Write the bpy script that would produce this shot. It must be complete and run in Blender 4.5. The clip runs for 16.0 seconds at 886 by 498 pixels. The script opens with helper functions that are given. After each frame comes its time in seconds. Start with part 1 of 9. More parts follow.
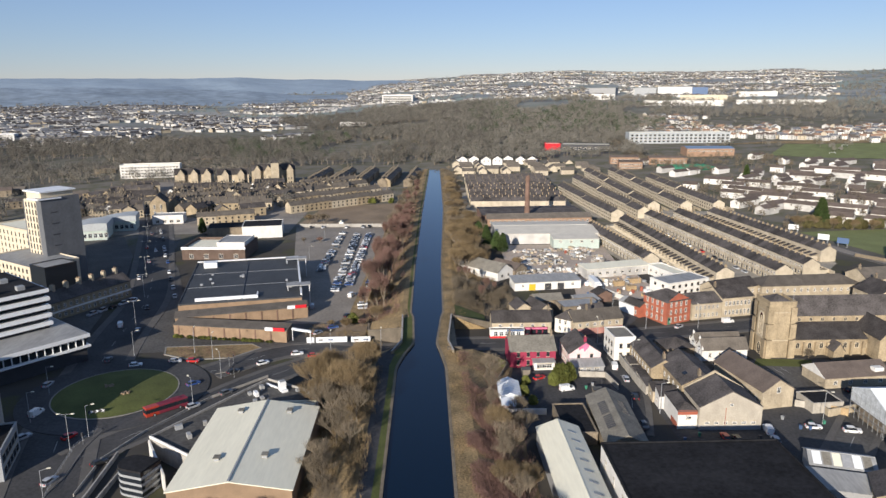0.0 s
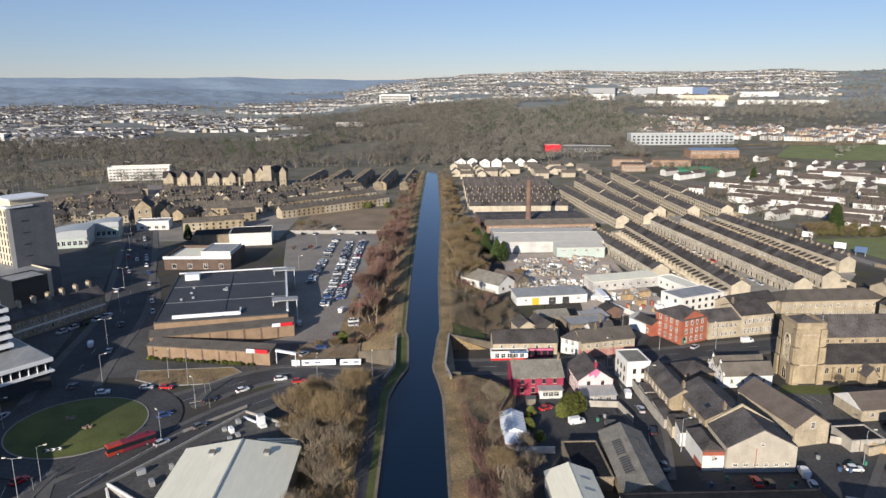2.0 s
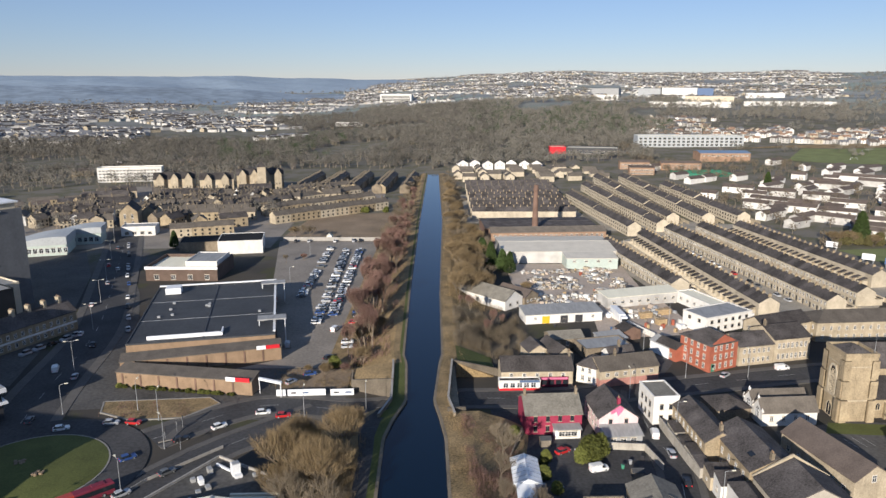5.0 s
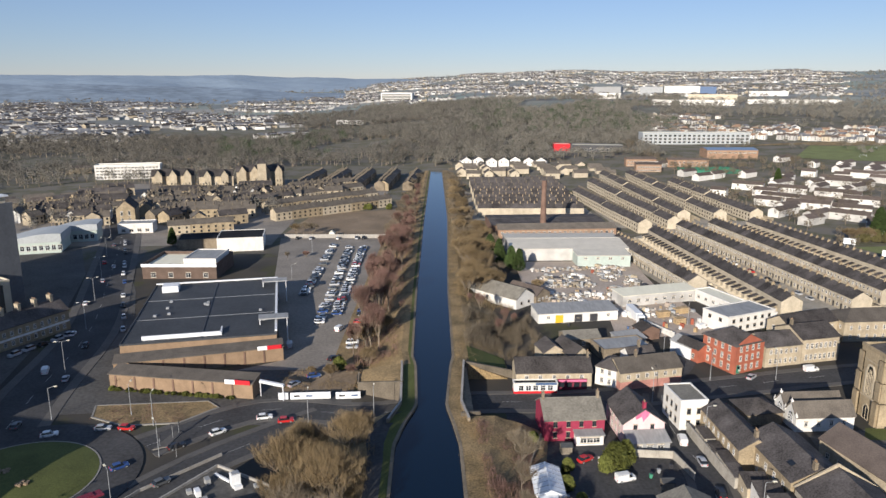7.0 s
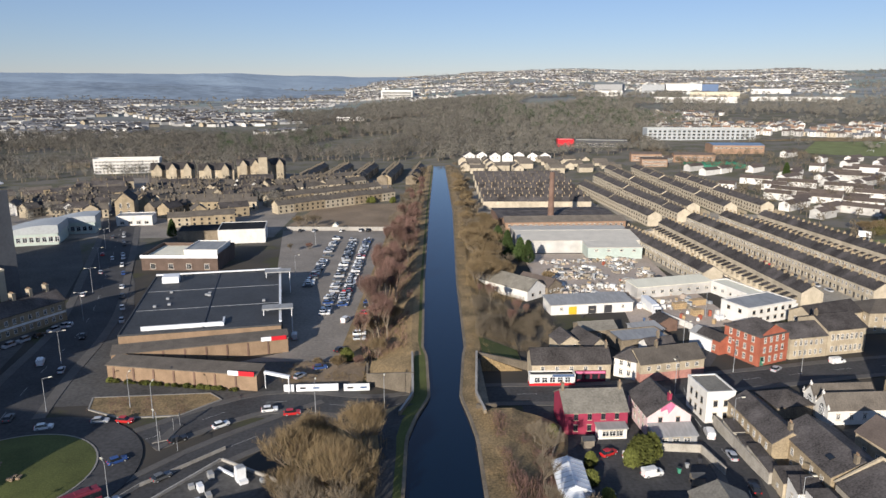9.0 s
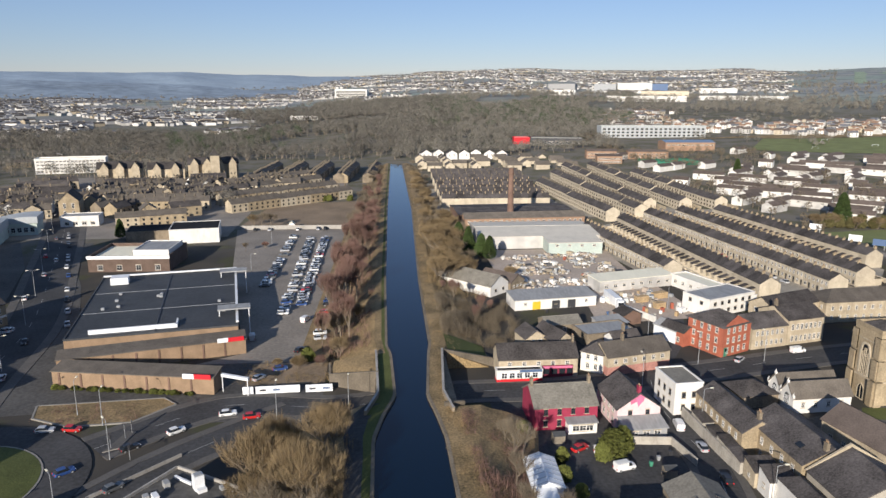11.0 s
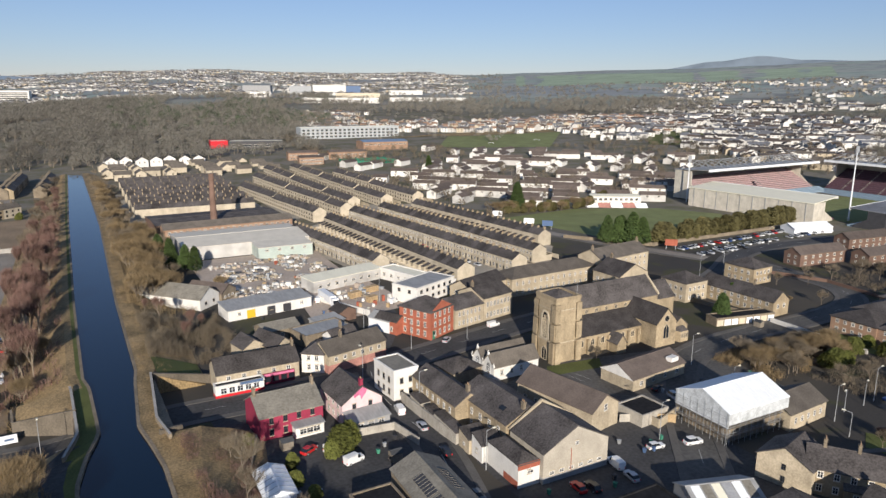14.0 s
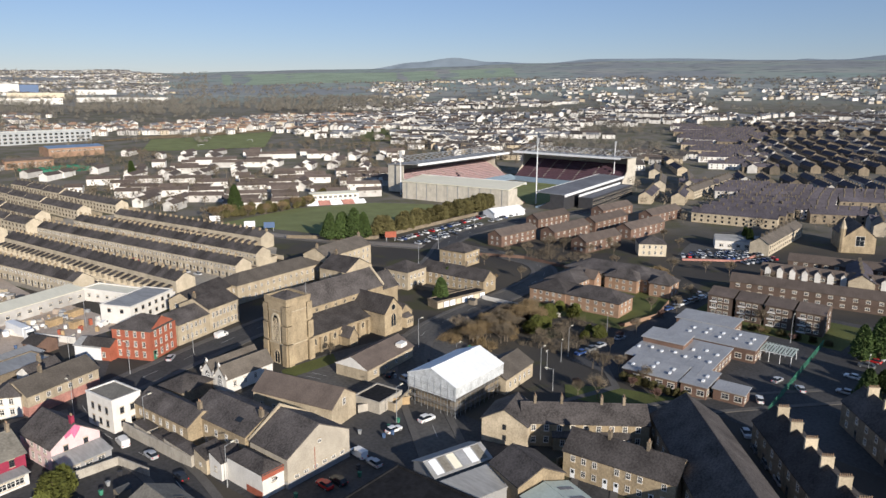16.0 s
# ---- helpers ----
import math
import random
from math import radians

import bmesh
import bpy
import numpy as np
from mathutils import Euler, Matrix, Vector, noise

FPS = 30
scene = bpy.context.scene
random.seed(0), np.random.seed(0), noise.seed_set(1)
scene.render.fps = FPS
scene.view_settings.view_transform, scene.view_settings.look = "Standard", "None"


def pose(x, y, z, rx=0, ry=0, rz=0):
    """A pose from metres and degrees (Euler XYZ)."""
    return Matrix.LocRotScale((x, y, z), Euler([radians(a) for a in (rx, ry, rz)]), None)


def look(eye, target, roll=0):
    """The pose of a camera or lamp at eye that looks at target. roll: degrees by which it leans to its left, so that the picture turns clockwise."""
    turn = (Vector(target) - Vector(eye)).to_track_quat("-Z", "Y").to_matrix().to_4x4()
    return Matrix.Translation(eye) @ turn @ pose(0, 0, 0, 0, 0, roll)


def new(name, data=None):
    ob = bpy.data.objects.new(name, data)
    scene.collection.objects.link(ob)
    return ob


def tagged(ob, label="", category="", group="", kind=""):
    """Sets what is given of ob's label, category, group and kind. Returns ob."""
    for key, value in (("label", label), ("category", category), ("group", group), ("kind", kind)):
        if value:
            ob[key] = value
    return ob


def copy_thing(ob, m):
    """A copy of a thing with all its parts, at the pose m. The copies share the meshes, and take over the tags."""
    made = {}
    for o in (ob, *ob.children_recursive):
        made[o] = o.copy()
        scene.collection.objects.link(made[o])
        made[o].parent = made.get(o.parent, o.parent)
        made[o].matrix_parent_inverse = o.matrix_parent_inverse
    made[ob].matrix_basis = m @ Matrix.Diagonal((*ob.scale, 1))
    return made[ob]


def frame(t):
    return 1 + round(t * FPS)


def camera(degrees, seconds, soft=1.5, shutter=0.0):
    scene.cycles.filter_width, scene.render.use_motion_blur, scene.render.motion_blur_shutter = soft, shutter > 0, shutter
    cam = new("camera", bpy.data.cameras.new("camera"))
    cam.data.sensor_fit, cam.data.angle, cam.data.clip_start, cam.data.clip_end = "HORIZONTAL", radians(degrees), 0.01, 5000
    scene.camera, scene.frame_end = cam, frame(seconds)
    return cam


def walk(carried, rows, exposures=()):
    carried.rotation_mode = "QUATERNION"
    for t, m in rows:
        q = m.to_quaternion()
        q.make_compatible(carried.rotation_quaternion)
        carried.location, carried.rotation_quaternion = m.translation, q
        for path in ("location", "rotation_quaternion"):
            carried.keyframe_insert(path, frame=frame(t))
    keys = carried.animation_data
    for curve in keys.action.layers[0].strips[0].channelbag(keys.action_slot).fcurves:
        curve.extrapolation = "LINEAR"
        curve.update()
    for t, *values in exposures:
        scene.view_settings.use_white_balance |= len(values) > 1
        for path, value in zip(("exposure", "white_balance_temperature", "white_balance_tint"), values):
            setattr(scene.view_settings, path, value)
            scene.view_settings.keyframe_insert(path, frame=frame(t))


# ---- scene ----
# the camera and its way
cam = camera(64.63, 16.0)
PATH = [
    (0.0, look((0.00, -0.00, 89.60), (2.78, 97.42, 67.19), -0.30)),
    (0.5, look((0.31, 5.24, 89.63), (3.14, 102.66, 67.23), -0.29)),
    (1.0, look((0.54, 10.49, 89.70), (3.44, 107.90, 67.29), -0.30)),
    (1.5, look((0.74, 15.69, 89.82), (3.73, 113.09, 67.38), -0.25)),
    (2.0, look((0.93, 20.86, 89.96), (4.01, 118.26, 67.51), -0.23)),
    (2.5, look((1.12, 25.89, 89.96), (4.29, 123.28, 67.51), -0.21)),
    (3.0, look((1.32, 30.58, 90.09), (4.45, 127.96, 67.60), -0.18)),
    (3.5, look((1.51, 34.94, 90.23), (4.60, 132.33, 67.71), -0.15)),
    (4.0, look((1.54, 38.79, 90.11), (4.58, 136.18, 67.62), -0.07)),
    (6.5, look((-1.25, 54.52, 87.08), (1.77, 151.92, 64.63), 0.06)),
    (7.0, look((-2.06, 56.85, 85.56), (0.97, 154.25, 63.08), 0.01)),
    (7.5, look((-2.95, 58.87, 83.91), (0.15, 156.27, 61.47), 0.03)),
    (8.0, look((-3.76, 60.70, 82.48), (-0.71, 158.09, 59.99), 0.08)),
    (10.5, look((-7.42, 68.43, 77.61), (-2.96, 165.75, 55.03), 0.12)),
    (11.0, look((-7.50, 68.81, 77.47), (1.93, 165.78, 54.94), 0.18)),
    (11.5, look((-7.47, 68.77, 77.56), (6.32, 165.23, 55.08), 0.16)),
    (12.0, look((-7.40, 68.64, 77.71), (11.87, 164.16, 55.24), 0.17)),
    (12.5, look((-7.58, 68.84, 77.60), (18.56, 162.74, 55.26), 0.22)),
    (13.0, look((-7.59, 68.86, 77.61), (25.32, 160.63, 55.35), 0.26)),
    (13.5, look((-7.62, 68.82, 77.62), (32.82, 157.54, 55.42), 0.30)),
    (14.0, look((-7.61, 68.86, 77.60), (40.44, 153.72, 55.49), 0.34)),
    (14.5, look((-7.66, 68.82, 77.62), (47.84, 149.02, 55.54), 0.35)),
    (15.0, look((-7.73, 68.77, 77.65), (55.75, 142.84, 55.63), 0.34)),
    (15.5, look((-7.75, 68.76, 77.65), (63.17, 135.74, 55.65), 0.30)),
    (16.0, look((-7.74, 68.83, 77.65), (69.47, 128.44, 55.61), 0.25)),
]
walk(cam, PATH, exposures=[(0.0, 0.46, 6100, 10), (12.0, 0.43, 6100, 10), (13.5, 0.38, 6100, 10), (15.0, 0.27, 6100, 10), (15.6, 0.28, 6100, 10), (16.0, 0.35, 6100, 10)])

# ---- sky and sun ----
SUN_FROM = Vector((-0.40, -0.87, 0.295)).normalized()
world = bpy.data.worlds.new("sky")
scene.world = world
world.use_nodes = True
wn = world.node_tree.nodes
sky_tex = wn.new("ShaderNodeTexSky")
sky_tex.sky_type = "NISHITA"
sky_tex.sun_disc = False
sky_tex.sun_elevation = math.asin(SUN_FROM.z)
sky_tex.sun_rotation = math.atan2(SUN_FROM.x, SUN_FROM.y)
sky_tex.altitude = 150
sky_tex.air_density = 1.0
sky_tex.dust_density = 0.0
sky_tex.ozone_density = 3.2
wn["Background"].inputs["Strength"].default_value = 0.0625
haze = wn.new("ShaderNodeMix")
haze.data_type = "RGBA"
haze.inputs["Factor"].default_value = 0.22
haze.inputs["B"].default_value = (5.0, 6.7, 9.0, 1)
cool = wn.new("ShaderNodeMix")
cool.data_type = "RGBA"
cool.blend_type = "MULTIPLY"
cool.inputs["Factor"].default_value = 1.0
cool.inputs["B"].default_value = (1.0, 0.935, 1.10, 1)
world.node_tree.links.new(sky_tex.outputs[0], cool.inputs["A"])
world.node_tree.links.new(cool.outputs["Result"], haze.inputs["A"])
world.node_tree.links.new(haze.outputs["Result"], wn["Background"].inputs["Color"])
sun_data = bpy.data.lights.new("sun", "SUN")
sun_data.energy = 5.0
sun_data.angle = radians(0.6)
sun_data.color = (1.0, 0.88, 0.72)
sun_ob = new("sun", sun_data)
sun_ob.matrix_world = look(tuple(SUN_FROM * 900), (0, 0, 0))

# ---- materials ----
def mat(name, col, rough=0.85, var=0.25, scale=0.25, fine=6.0, bump=0.0, metal=0.0, per=0.0, tint=None, spec=0.3, stretch=(1, 1, 1), coat=0.0, streak=0.0):
    """A weathered surface: broad stains, fine grain and, with per, a change from object to object."""
    m = bpy.data.materials.new(name)
    m.use_nodes = True
    nt = m.node_tree
    n, l = nt.nodes, nt.links
    bs = n["Principled BSDF"]
    geo = n.new("ShaderNodeNewGeometry")
    mp = n.new("ShaderNodeMapping")
    mp.inputs["Scale"].default_value = stretch
    l.new(geo.outputs["Position"], mp.inputs["Vector"])
    a = n.new("ShaderNodeTexNoise")
    a.inputs["Scale"].default_value = scale
    a.inputs["Detail"].default_value = 5
    b = n.new("ShaderNodeTexNoise")
    b.inputs["Scale"].default_value = fine
    b.inputs["Detail"].default_value = 3
    for t in (a, b):
        l.new(mp.outputs[0], t.inputs["Vector"])
    mixn = n.new("ShaderNodeMath")
    mixn.operation = "ADD"
    l.new(a.outputs["Fac"], mixn.inputs[0])
    l.new(b.outputs["Fac"], mixn.inputs[1])
    ramp = n.new("ShaderNodeMapRange")
    ramp.inputs["From Min"].default_value = 0.65
    ramp.inputs["From Max"].default_value = 1.35
    l.new(mixn.outputs[0], ramp.inputs["Value"])
    mc = n.new("ShaderNodeMix")
    mc.data_type = "RGBA"
    lo = tint if tint else tuple(c * (1 - var) for c in col)
    hi = tuple(min(1, c * (1 + var)) for c in col)
    mc.inputs["A"].default_value = (*lo, 1)
    mc.inputs["B"].default_value = (*hi, 1)
    l.new(ramp.outputs[0], mc.inputs["Factor"])
    out = mc.outputs["Result"]
    if streak:
        sm = n.new("ShaderNodeMapping")
        sm.inputs["Scale"].default_value = (0.55, 0.55, 0.16)
        l.new(geo.outputs["Position"], sm.inputs["Vector"])
        sn = n.new("ShaderNodeTexNoise")
        sn.inputs["Scale"].default_value = 1.0
        sn.inputs["Detail"].default_value = 6
        sn.inputs["Roughness"].default_value = 0.65
        l.new(sm.outputs[0], sn.inputs["Vector"])
        sr = n.new("ShaderNodeMapRange")
        sr.inputs["From Min"].default_value = 0.45
        sr.inputs["From Max"].default_value = 0.78
        sr.inputs["To Max"].default_value = streak * 0.6
        l.new(sn.outputs["Fac"], sr.inputs["Value"])
        ds = n.new("ShaderNodeMix")
        ds.data_type = "RGBA"
        l.new(sr.outputs[0], ds.inputs["Factor"])
        l.new(out, ds.inputs["A"])
        ds.inputs["B"].default_value = (col[0] * 0.33, col[1] * 0.31, col[2] * 0.29, 1)
        out = ds.outputs["Result"]
    if per:
        oi = n.new("ShaderNodeObjectInfo")
        mr = n.new("ShaderNodeMapRange")
        mr.inputs["To Min"].default_value = 1 - per
        mr.inputs["To Max"].default_value = 1 + per
        l.new(oi.outputs["Random"], mr.inputs["Value"])
        hs = n.new("ShaderNodeHueSaturation")
        l.new(mr.outputs[0], hs.inputs["Value"])
        l.new(out, hs.inputs["Color"])
        out = hs.outputs[0]
    l.new(out, bs.inputs["Base Color"])
    bs.inputs["Roughness"].default_value = rough
    bs.inputs["Metallic"].default_value = metal
    bs.inputs["Specular IOR Level"].default_value = spec
    bs.inputs["Coat Weight"].default_value = coat
    if bump:
        bp = n.new("ShaderNodeBump")
        bp.inputs["Strength"].default_value = bump
        bp.inputs["Distance"].default_value = 0.1
        l.new(b.outputs["Fac"], bp.inputs["Height"])
        l.new(bp.outputs[0], bs.inputs["Normal"])
    return m


SLATE = mat("slate", (0.076, 0.068, 0.065), 0.85, 0.6, 0.22, 2.4, 0.5, per=0.28, spec=0.15)
SLATE_WARM = mat("stone_slate", (0.125, 0.108, 0.09), 0.8, 0.35, 0.3, 3.0, 0.5, per=0.2)
SLATE_BROWN = mat("brown_tile", (0.118, 0.094, 0.08), 0.8, 0.3, 0.3, 3.0, 0.5, per=0.2)
STONE = mat("sandstone", (0.34, 0.272, 0.178), 0.9, 0.35, 0.25, 2.5, 0.4, per=0.12, streak=0.75)
STONE_PALE = mat("pale_sandstone", (0.44, 0.372, 0.27), 0.9, 0.3, 0.3, 2.5, 0.3, per=0.12, streak=0.6)
STONE_CREAM = mat("cream_sandstone", (0.46, 0.40, 0.305), 0.9, 0.25, 0.3, 2.5, 0.3, per=0.12, streak=0.35)
OLDSHEET = mat("weathered_roof_sheet", (0.20, 0.185, 0.155), 0.9, 0.35, 0.3, 2.0, 0.3)
STONE_DARK = mat("sooty_sandstone", (0.22, 0.18, 0.13), 0.9, 0.4, 0.25, 2.5, 0.4, per=0.12, streak=0.6)
RENDER_W = mat("white_render", (0.70, 0.68, 0.64), 0.8, 0.15, 0.3, 4.0, 0.1, per=0.08, streak=0.35)
BUFF = mat("buff_render", (0.41, 0.37, 0.305), 0.9, 0.2, 0.3, 4.0, 0.1, streak=0.45)
STAINED = mat("stained_render", (0.40, 0.37, 0.32), 0.9, 0.3, 0.3, 4.0, 0.2, streak=0.8)
RENDER_C = mat("cream_render", (0.57, 0.50, 0.38), 0.85, 0.15, 0.3, 4.0, 0.1, per=0.08, streak=0.35)
RENDER_G = mat("grey_render", (0.30, 0.30, 0.30), 0.85, 0.15, 0.3, 4.0, 0.1)
BRICK_R = mat("red_brick", (0.34, 0.105, 0.065), 0.9, 0.3, 0.3, 5.0, 0.3, streak=0.35)
BANKRED = mat("orange_red_masonry_paint", (0.36, 0.115, 0.07), 0.8, 0.25, 0.4, 4.0, 0.2, streak=0.35)
BRICK_P = mat("tan_brick", (0.31, 0.20, 0.135), 0.9, 0.25, 0.3, 5.0, 0.3)
BRICK_D = mat("dark_brown_brick", (0.12, 0.085, 0.068), 0.9, 0.3, 0.3, 5.0, 0.3)
BRICK_B = mat("brown_brick", (0.165, 0.105, 0.08), 0.9, 0.3, 0.3, 5.0, 0.3, per=0.12)
BRICK_Y = mat("buff_brick", (0.265, 0.185, 0.12), 0.9, 0.25, 0.3, 5.0, 0.3, streak=0.4)
PINK = mat("crimson_paint", (0.29, 0.035, 0.07), 0.7, 0.2, 0.5, 5.0, 0.1)
PALEPINK = mat("pale_pink_render", (0.66, 0.50, 0.50), 0.8, 0.15, 0.5, 5.0, 0.1)
FELT = mat("roof_felt", (0.02, 0.02, 0.022), 0.9, 0.5, 0.1, 1.0, 0.3, spec=0.12)
SHEET = mat("pale_roof_sheet", (0.75, 0.715, 0.575), 0.95, 0.08, 0.2, 1.5, 0.2, stretch=(1, 0.15, 1))
SHEET_G = mat("grey_roof_sheet", (0.30, 0.30, 0.295), 0.6, 0.25, 0.2, 1.5, 0.2, stretch=(1, 0.2, 1))
CONCRETE = mat("concrete", (0.36, 0.34, 0.31), 0.9, 0.25, 0.3, 3.0, 0.3, streak=0.6)
TARMAC = mat("tarmac", (0.06, 0.059, 0.06), 0.9, 0.42, 0.07, 1.2, 0.3)
TARMAC_OLD = mat("worn_tarmac", (0.088, 0.084, 0.079), 0.9, 0.45, 0.06, 1.0, 0.3)
PAVING = mat("paving", (0.112, 0.105, 0.098), 0.9, 0.25, 0.2, 3.0, 0.3)
KERB = mat("kerb_stone", (0.25, 0.235, 0.21), 0.9, 0.2, 0.4, 4.0)
DIRT = mat("bare_earth", (0.24, 0.18, 0.12), 0.95, 0.3, 0.06, 0.9, 0.5)
GRASS = mat("turf", (0.09, 0.102, 0.03), 0.95, 0.35, 0.12, 2.5, 0.6)
DRYGRASS = mat("dead_grass", (0.29, 0.205, 0.105), 0.95, 0.4, 0.16, 2.0, 0.8, tint=(0.075, 0.06, 0.032))
LINE = mat("road_paint", (0.45, 0.45, 0.43), 0.8, 0.15, 0.5, 4.0)
WHITE = mat("white_metal", (0.75, 0.76, 0.77), 0.45, 0.08, 0.4, 3.0)
GREY = mat("grey_metal", (0.30, 0.31, 0.32), 0.5, 0.2, 0.4, 3.0)
DARK = mat("dark_metal", (0.05, 0.05, 0.055), 0.5, 0.2, 0.4, 3.0)
REDSIGN = mat("red_panel", (0.55, 0.02, 0.03), 0.5, 0.1, 0.5, 4.0)
YELLOW = mat("yellow_panel", (0.65, 0.42, 0.03), 0.5, 0.1, 0.5, 4.0)
BLUESIGN = mat("blue_panel", (0.08, 0.13, 0.24), 0.5, 0.1, 0.5, 4.0)
GREENPANEL = mat("pale_green_cladding", (0.42, 0.48, 0.44), 0.6, 0.15, 0.3, 2.0)
TIMBER = mat("stacked_timber", (0.40, 0.29, 0.165), 0.9, 0.3, 0.5, 4.0)
RUBBER = mat("tyre_rubber", (0.025, 0.025, 0.025), 0.9, 0.2, 1, 6)
BARK = mat("bark", (0.19, 0.155, 0.115), 0.95, 0.3, 0.5, 6.0, per=0.2)
TWIG = mat("bare_twigs", (0.188, 0.153, 0.108), 0.95, 0.3, 0.5, 4.0, per=0.25)
TWIG_RED = mat("birch_twigs", (0.195, 0.118, 0.096), 0.95, 0.3, 0.5, 4.0, per=0.2)
TWIG_GOLD = mat("willow_twigs", (0.225, 0.165, 0.09), 0.95, 0.3, 0.5, 4.0, per=0.2)
WOODFAR = mat("winter_wood", (0.17, 0.158, 0.133), 0.95, 0.5, 0.05, 0.35)
WOODDARK = mat("dark_winter_wood", (0.125, 0.115, 0.098), 0.95, 0.55, 0.02, 0.2)
WOODFAR_G = mat("pine_wood", (0.05, 0.075, 0.035), 0.95, 0.4, 0.02, 0.3)
LEAF = mat("evergreen", (0.055, 0.085, 0.024), 0.9, 0.4, 0.4, 4.0, per=0.2)
HEDGE = mat("olive_hedge", (0.11, 0.098, 0.04), 0.9, 0.4, 0.4, 4.0, per=0.2)
SOOT = mat("soot_stone", (0.13, 0.11, 0.085), 0.9, 0.35, 0.25, 2.5, 0.4)
CLAD = mat("grey_white_cladding", (0.38, 0.40, 0.41), 0.6, 0.15, 0.1, 1.0)
MESHGREEN = mat("green_mesh", (0.05, 0.20, 0.13), 0.8, 0.3, 0.3, 2.0)
SLATE_BLUE = mat("blue_purple_slate", (0.092, 0.083, 0.095), 0.9, 0.45, 0.1, 1.2, spec=0.1)
STANDWALL = mat("beige_profiled_sheet", (0.54, 0.50, 0.425), 0.8, 0.2, 0.3, 2.0, streak=0.5)
BLUEROOF = mat("blue_grey_metal_roof", (0.16, 0.23, 0.34), 0.5, 0.15, 0.3, 2.0)
LEAF_Y = mat("yellow_green_leaves", (0.115, 0.125, 0.03), 0.9, 0.4, 0.4, 4.0, per=0.2)
SEATS_P = mat("faded_seats", (0.33, 0.235, 0.235), 0.7, 0.25, 0.5, 3.0)
SEATS = mat("claret_seats", (0.105, 0.06, 0.078), 0.7, 0.25, 0.5, 3.0)
SEATS_B = mat("blue_seats", (0.22, 0.29, 0.36), 0.7, 0.25, 0.5, 3.0)
BUSRED = mat("red_orange_coachwork", (0.36, 0.045, 0.025), 0.35, 0.15, 0.4, 3.0, coat=0.3)
VINYL = mat("white_sheeting", (0.80, 0.82, 0.84), 0.45, 0.05, 0.5, 2.0)
NETTING = mat("debris_netting", (0.52, 0.54, 0.55), 0.7, 0.35, 0.6, 3.0, 0.8)
BOARD = mat("scaffold_board", (0.22, 0.19, 0.15), 0.9, 0.3, 0.5, 4.0)
CLINICROOF = mat("blue_grey_roof_sheet", (0.325, 0.33, 0.34), 0.55, 0.2, 0.2, 2.0, 0.2)
YARDS = mat("pale_yard_paving", (0.33, 0.30, 0.25), 0.95, 0.4, 0.09, 1.2, 0.3)
CARPARK = mat("bleached_tarmac", (0.24, 0.214, 0.184), 0.95, 0.3, 0.07, 1.0, 0.3)
# FARROOF: paler, cooler roof colour, haze painted in for far houses
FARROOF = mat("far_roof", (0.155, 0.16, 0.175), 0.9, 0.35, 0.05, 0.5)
MARKETROOF = mat("grey_felt", (0.052, 0.055, 0.06), 0.7, 0.3, 0.1, 1.0, 0.3)
# pasture green paled by haze painted into the colour
PASTURE = mat("hazed_pasture", (0.27, 0.33, 0.23), 0.95, 0.3, 0.01, 0.1)
PLAYGRASS = mat("mown_turf", (0.17, 0.19, 0.075), 0.95, 0.25, 0.08, 1.5, 0.4)
# hill colours paled and blued: aerial haze is painted into them
HILL_NEAR = mat("hazed_hill", (0.21, 0.26, 0.32), 0.95, 0.35, 0.007, 0.03)
HILL_FAR = mat("farthest_hazed_hill", (0.26, 0.325, 0.40), 0.95, 0.12, 0.004, 0.02)
HILL_RIDGE = mat("hazed_ridge", (0.15, 0.185, 0.225), 0.95, 0.1, 0.003, 0.02)
TOWERGREY = mat("slate_grey_cladding", (0.125, 0.13, 0.14), 0.6, 0.15, 0.2, 1.0, streak=0.3)
SHOPRED = mat("faded_red_shopfront", (0.40, 0.20, 0.165), 0.7, 0.3, 0.5, 3.0, streak=0.3)
SHOPMAROON = mat("maroon_paint", (0.17, 0.025, 0.045), 0.6, 0.2, 0.5, 4.0)
ROSE = mat("rose_paint", (0.58, 0.16, 0.28), 0.8, 0.3, 0.6, 4.0, streak=0.4)
PAINTS = {}
for nm, c in (("white", (0.75, 0.75, 0.74)), ("silver", (0.42, 0.43, 0.45)), ("black", (0.02, 0.02, 0.022)), ("red", (0.45, 0.02, 0.02)), ("blue", (0.03, 0.07, 0.22)), ("grey", (0.12, 0.125, 0.13))):
    PAINTS[nm] = mat(nm + "_car_paint", c, 0.35, 0.06, 0.5, 3.0, coat=0.5)


def glass_mat(name, col, rough):
    m = bpy.data.materials.new(name)
    m.use_nodes = True
    b = m.node_tree.nodes["Principled BSDF"]
    b.inputs["Base Color"].default_value = (*col, 1)
    b.inputs["Roughness"].default_value = rough
    b.inputs["Specular IOR Level"].default_value = 0.5
    return m


GLASS = glass_mat("window_glass", (0.018, 0.022, 0.028), 0.08)
TOWN = mat("town_wall", (0.47, 0.455, 0.43), 0.85, 0.35, 0.03, 0.2)
DUST = mat("pale_dust", (0.42, 0.35, 0.29), 0.95, 0.25, 0.08, 1.0, 0.4)
ROOFWHITE = mat("white_roof_sheet", (0.60, 0.56, 0.48), 0.95, 0.12, 0.2, 1.5, 0.2)
WATER = glass_mat("canal_water", (0.001, 0.008, 0.021), 0.02)
wt = WATER.node_tree
wt.nodes["Principled BSDF"].inputs["IOR"].default_value = 1.33
wnz = wt.nodes.new("ShaderNodeTexNoise")
wnz.inputs["Scale"].default_value = 0.8
wgeo = wt.nodes.new("ShaderNodeNewGeometry")
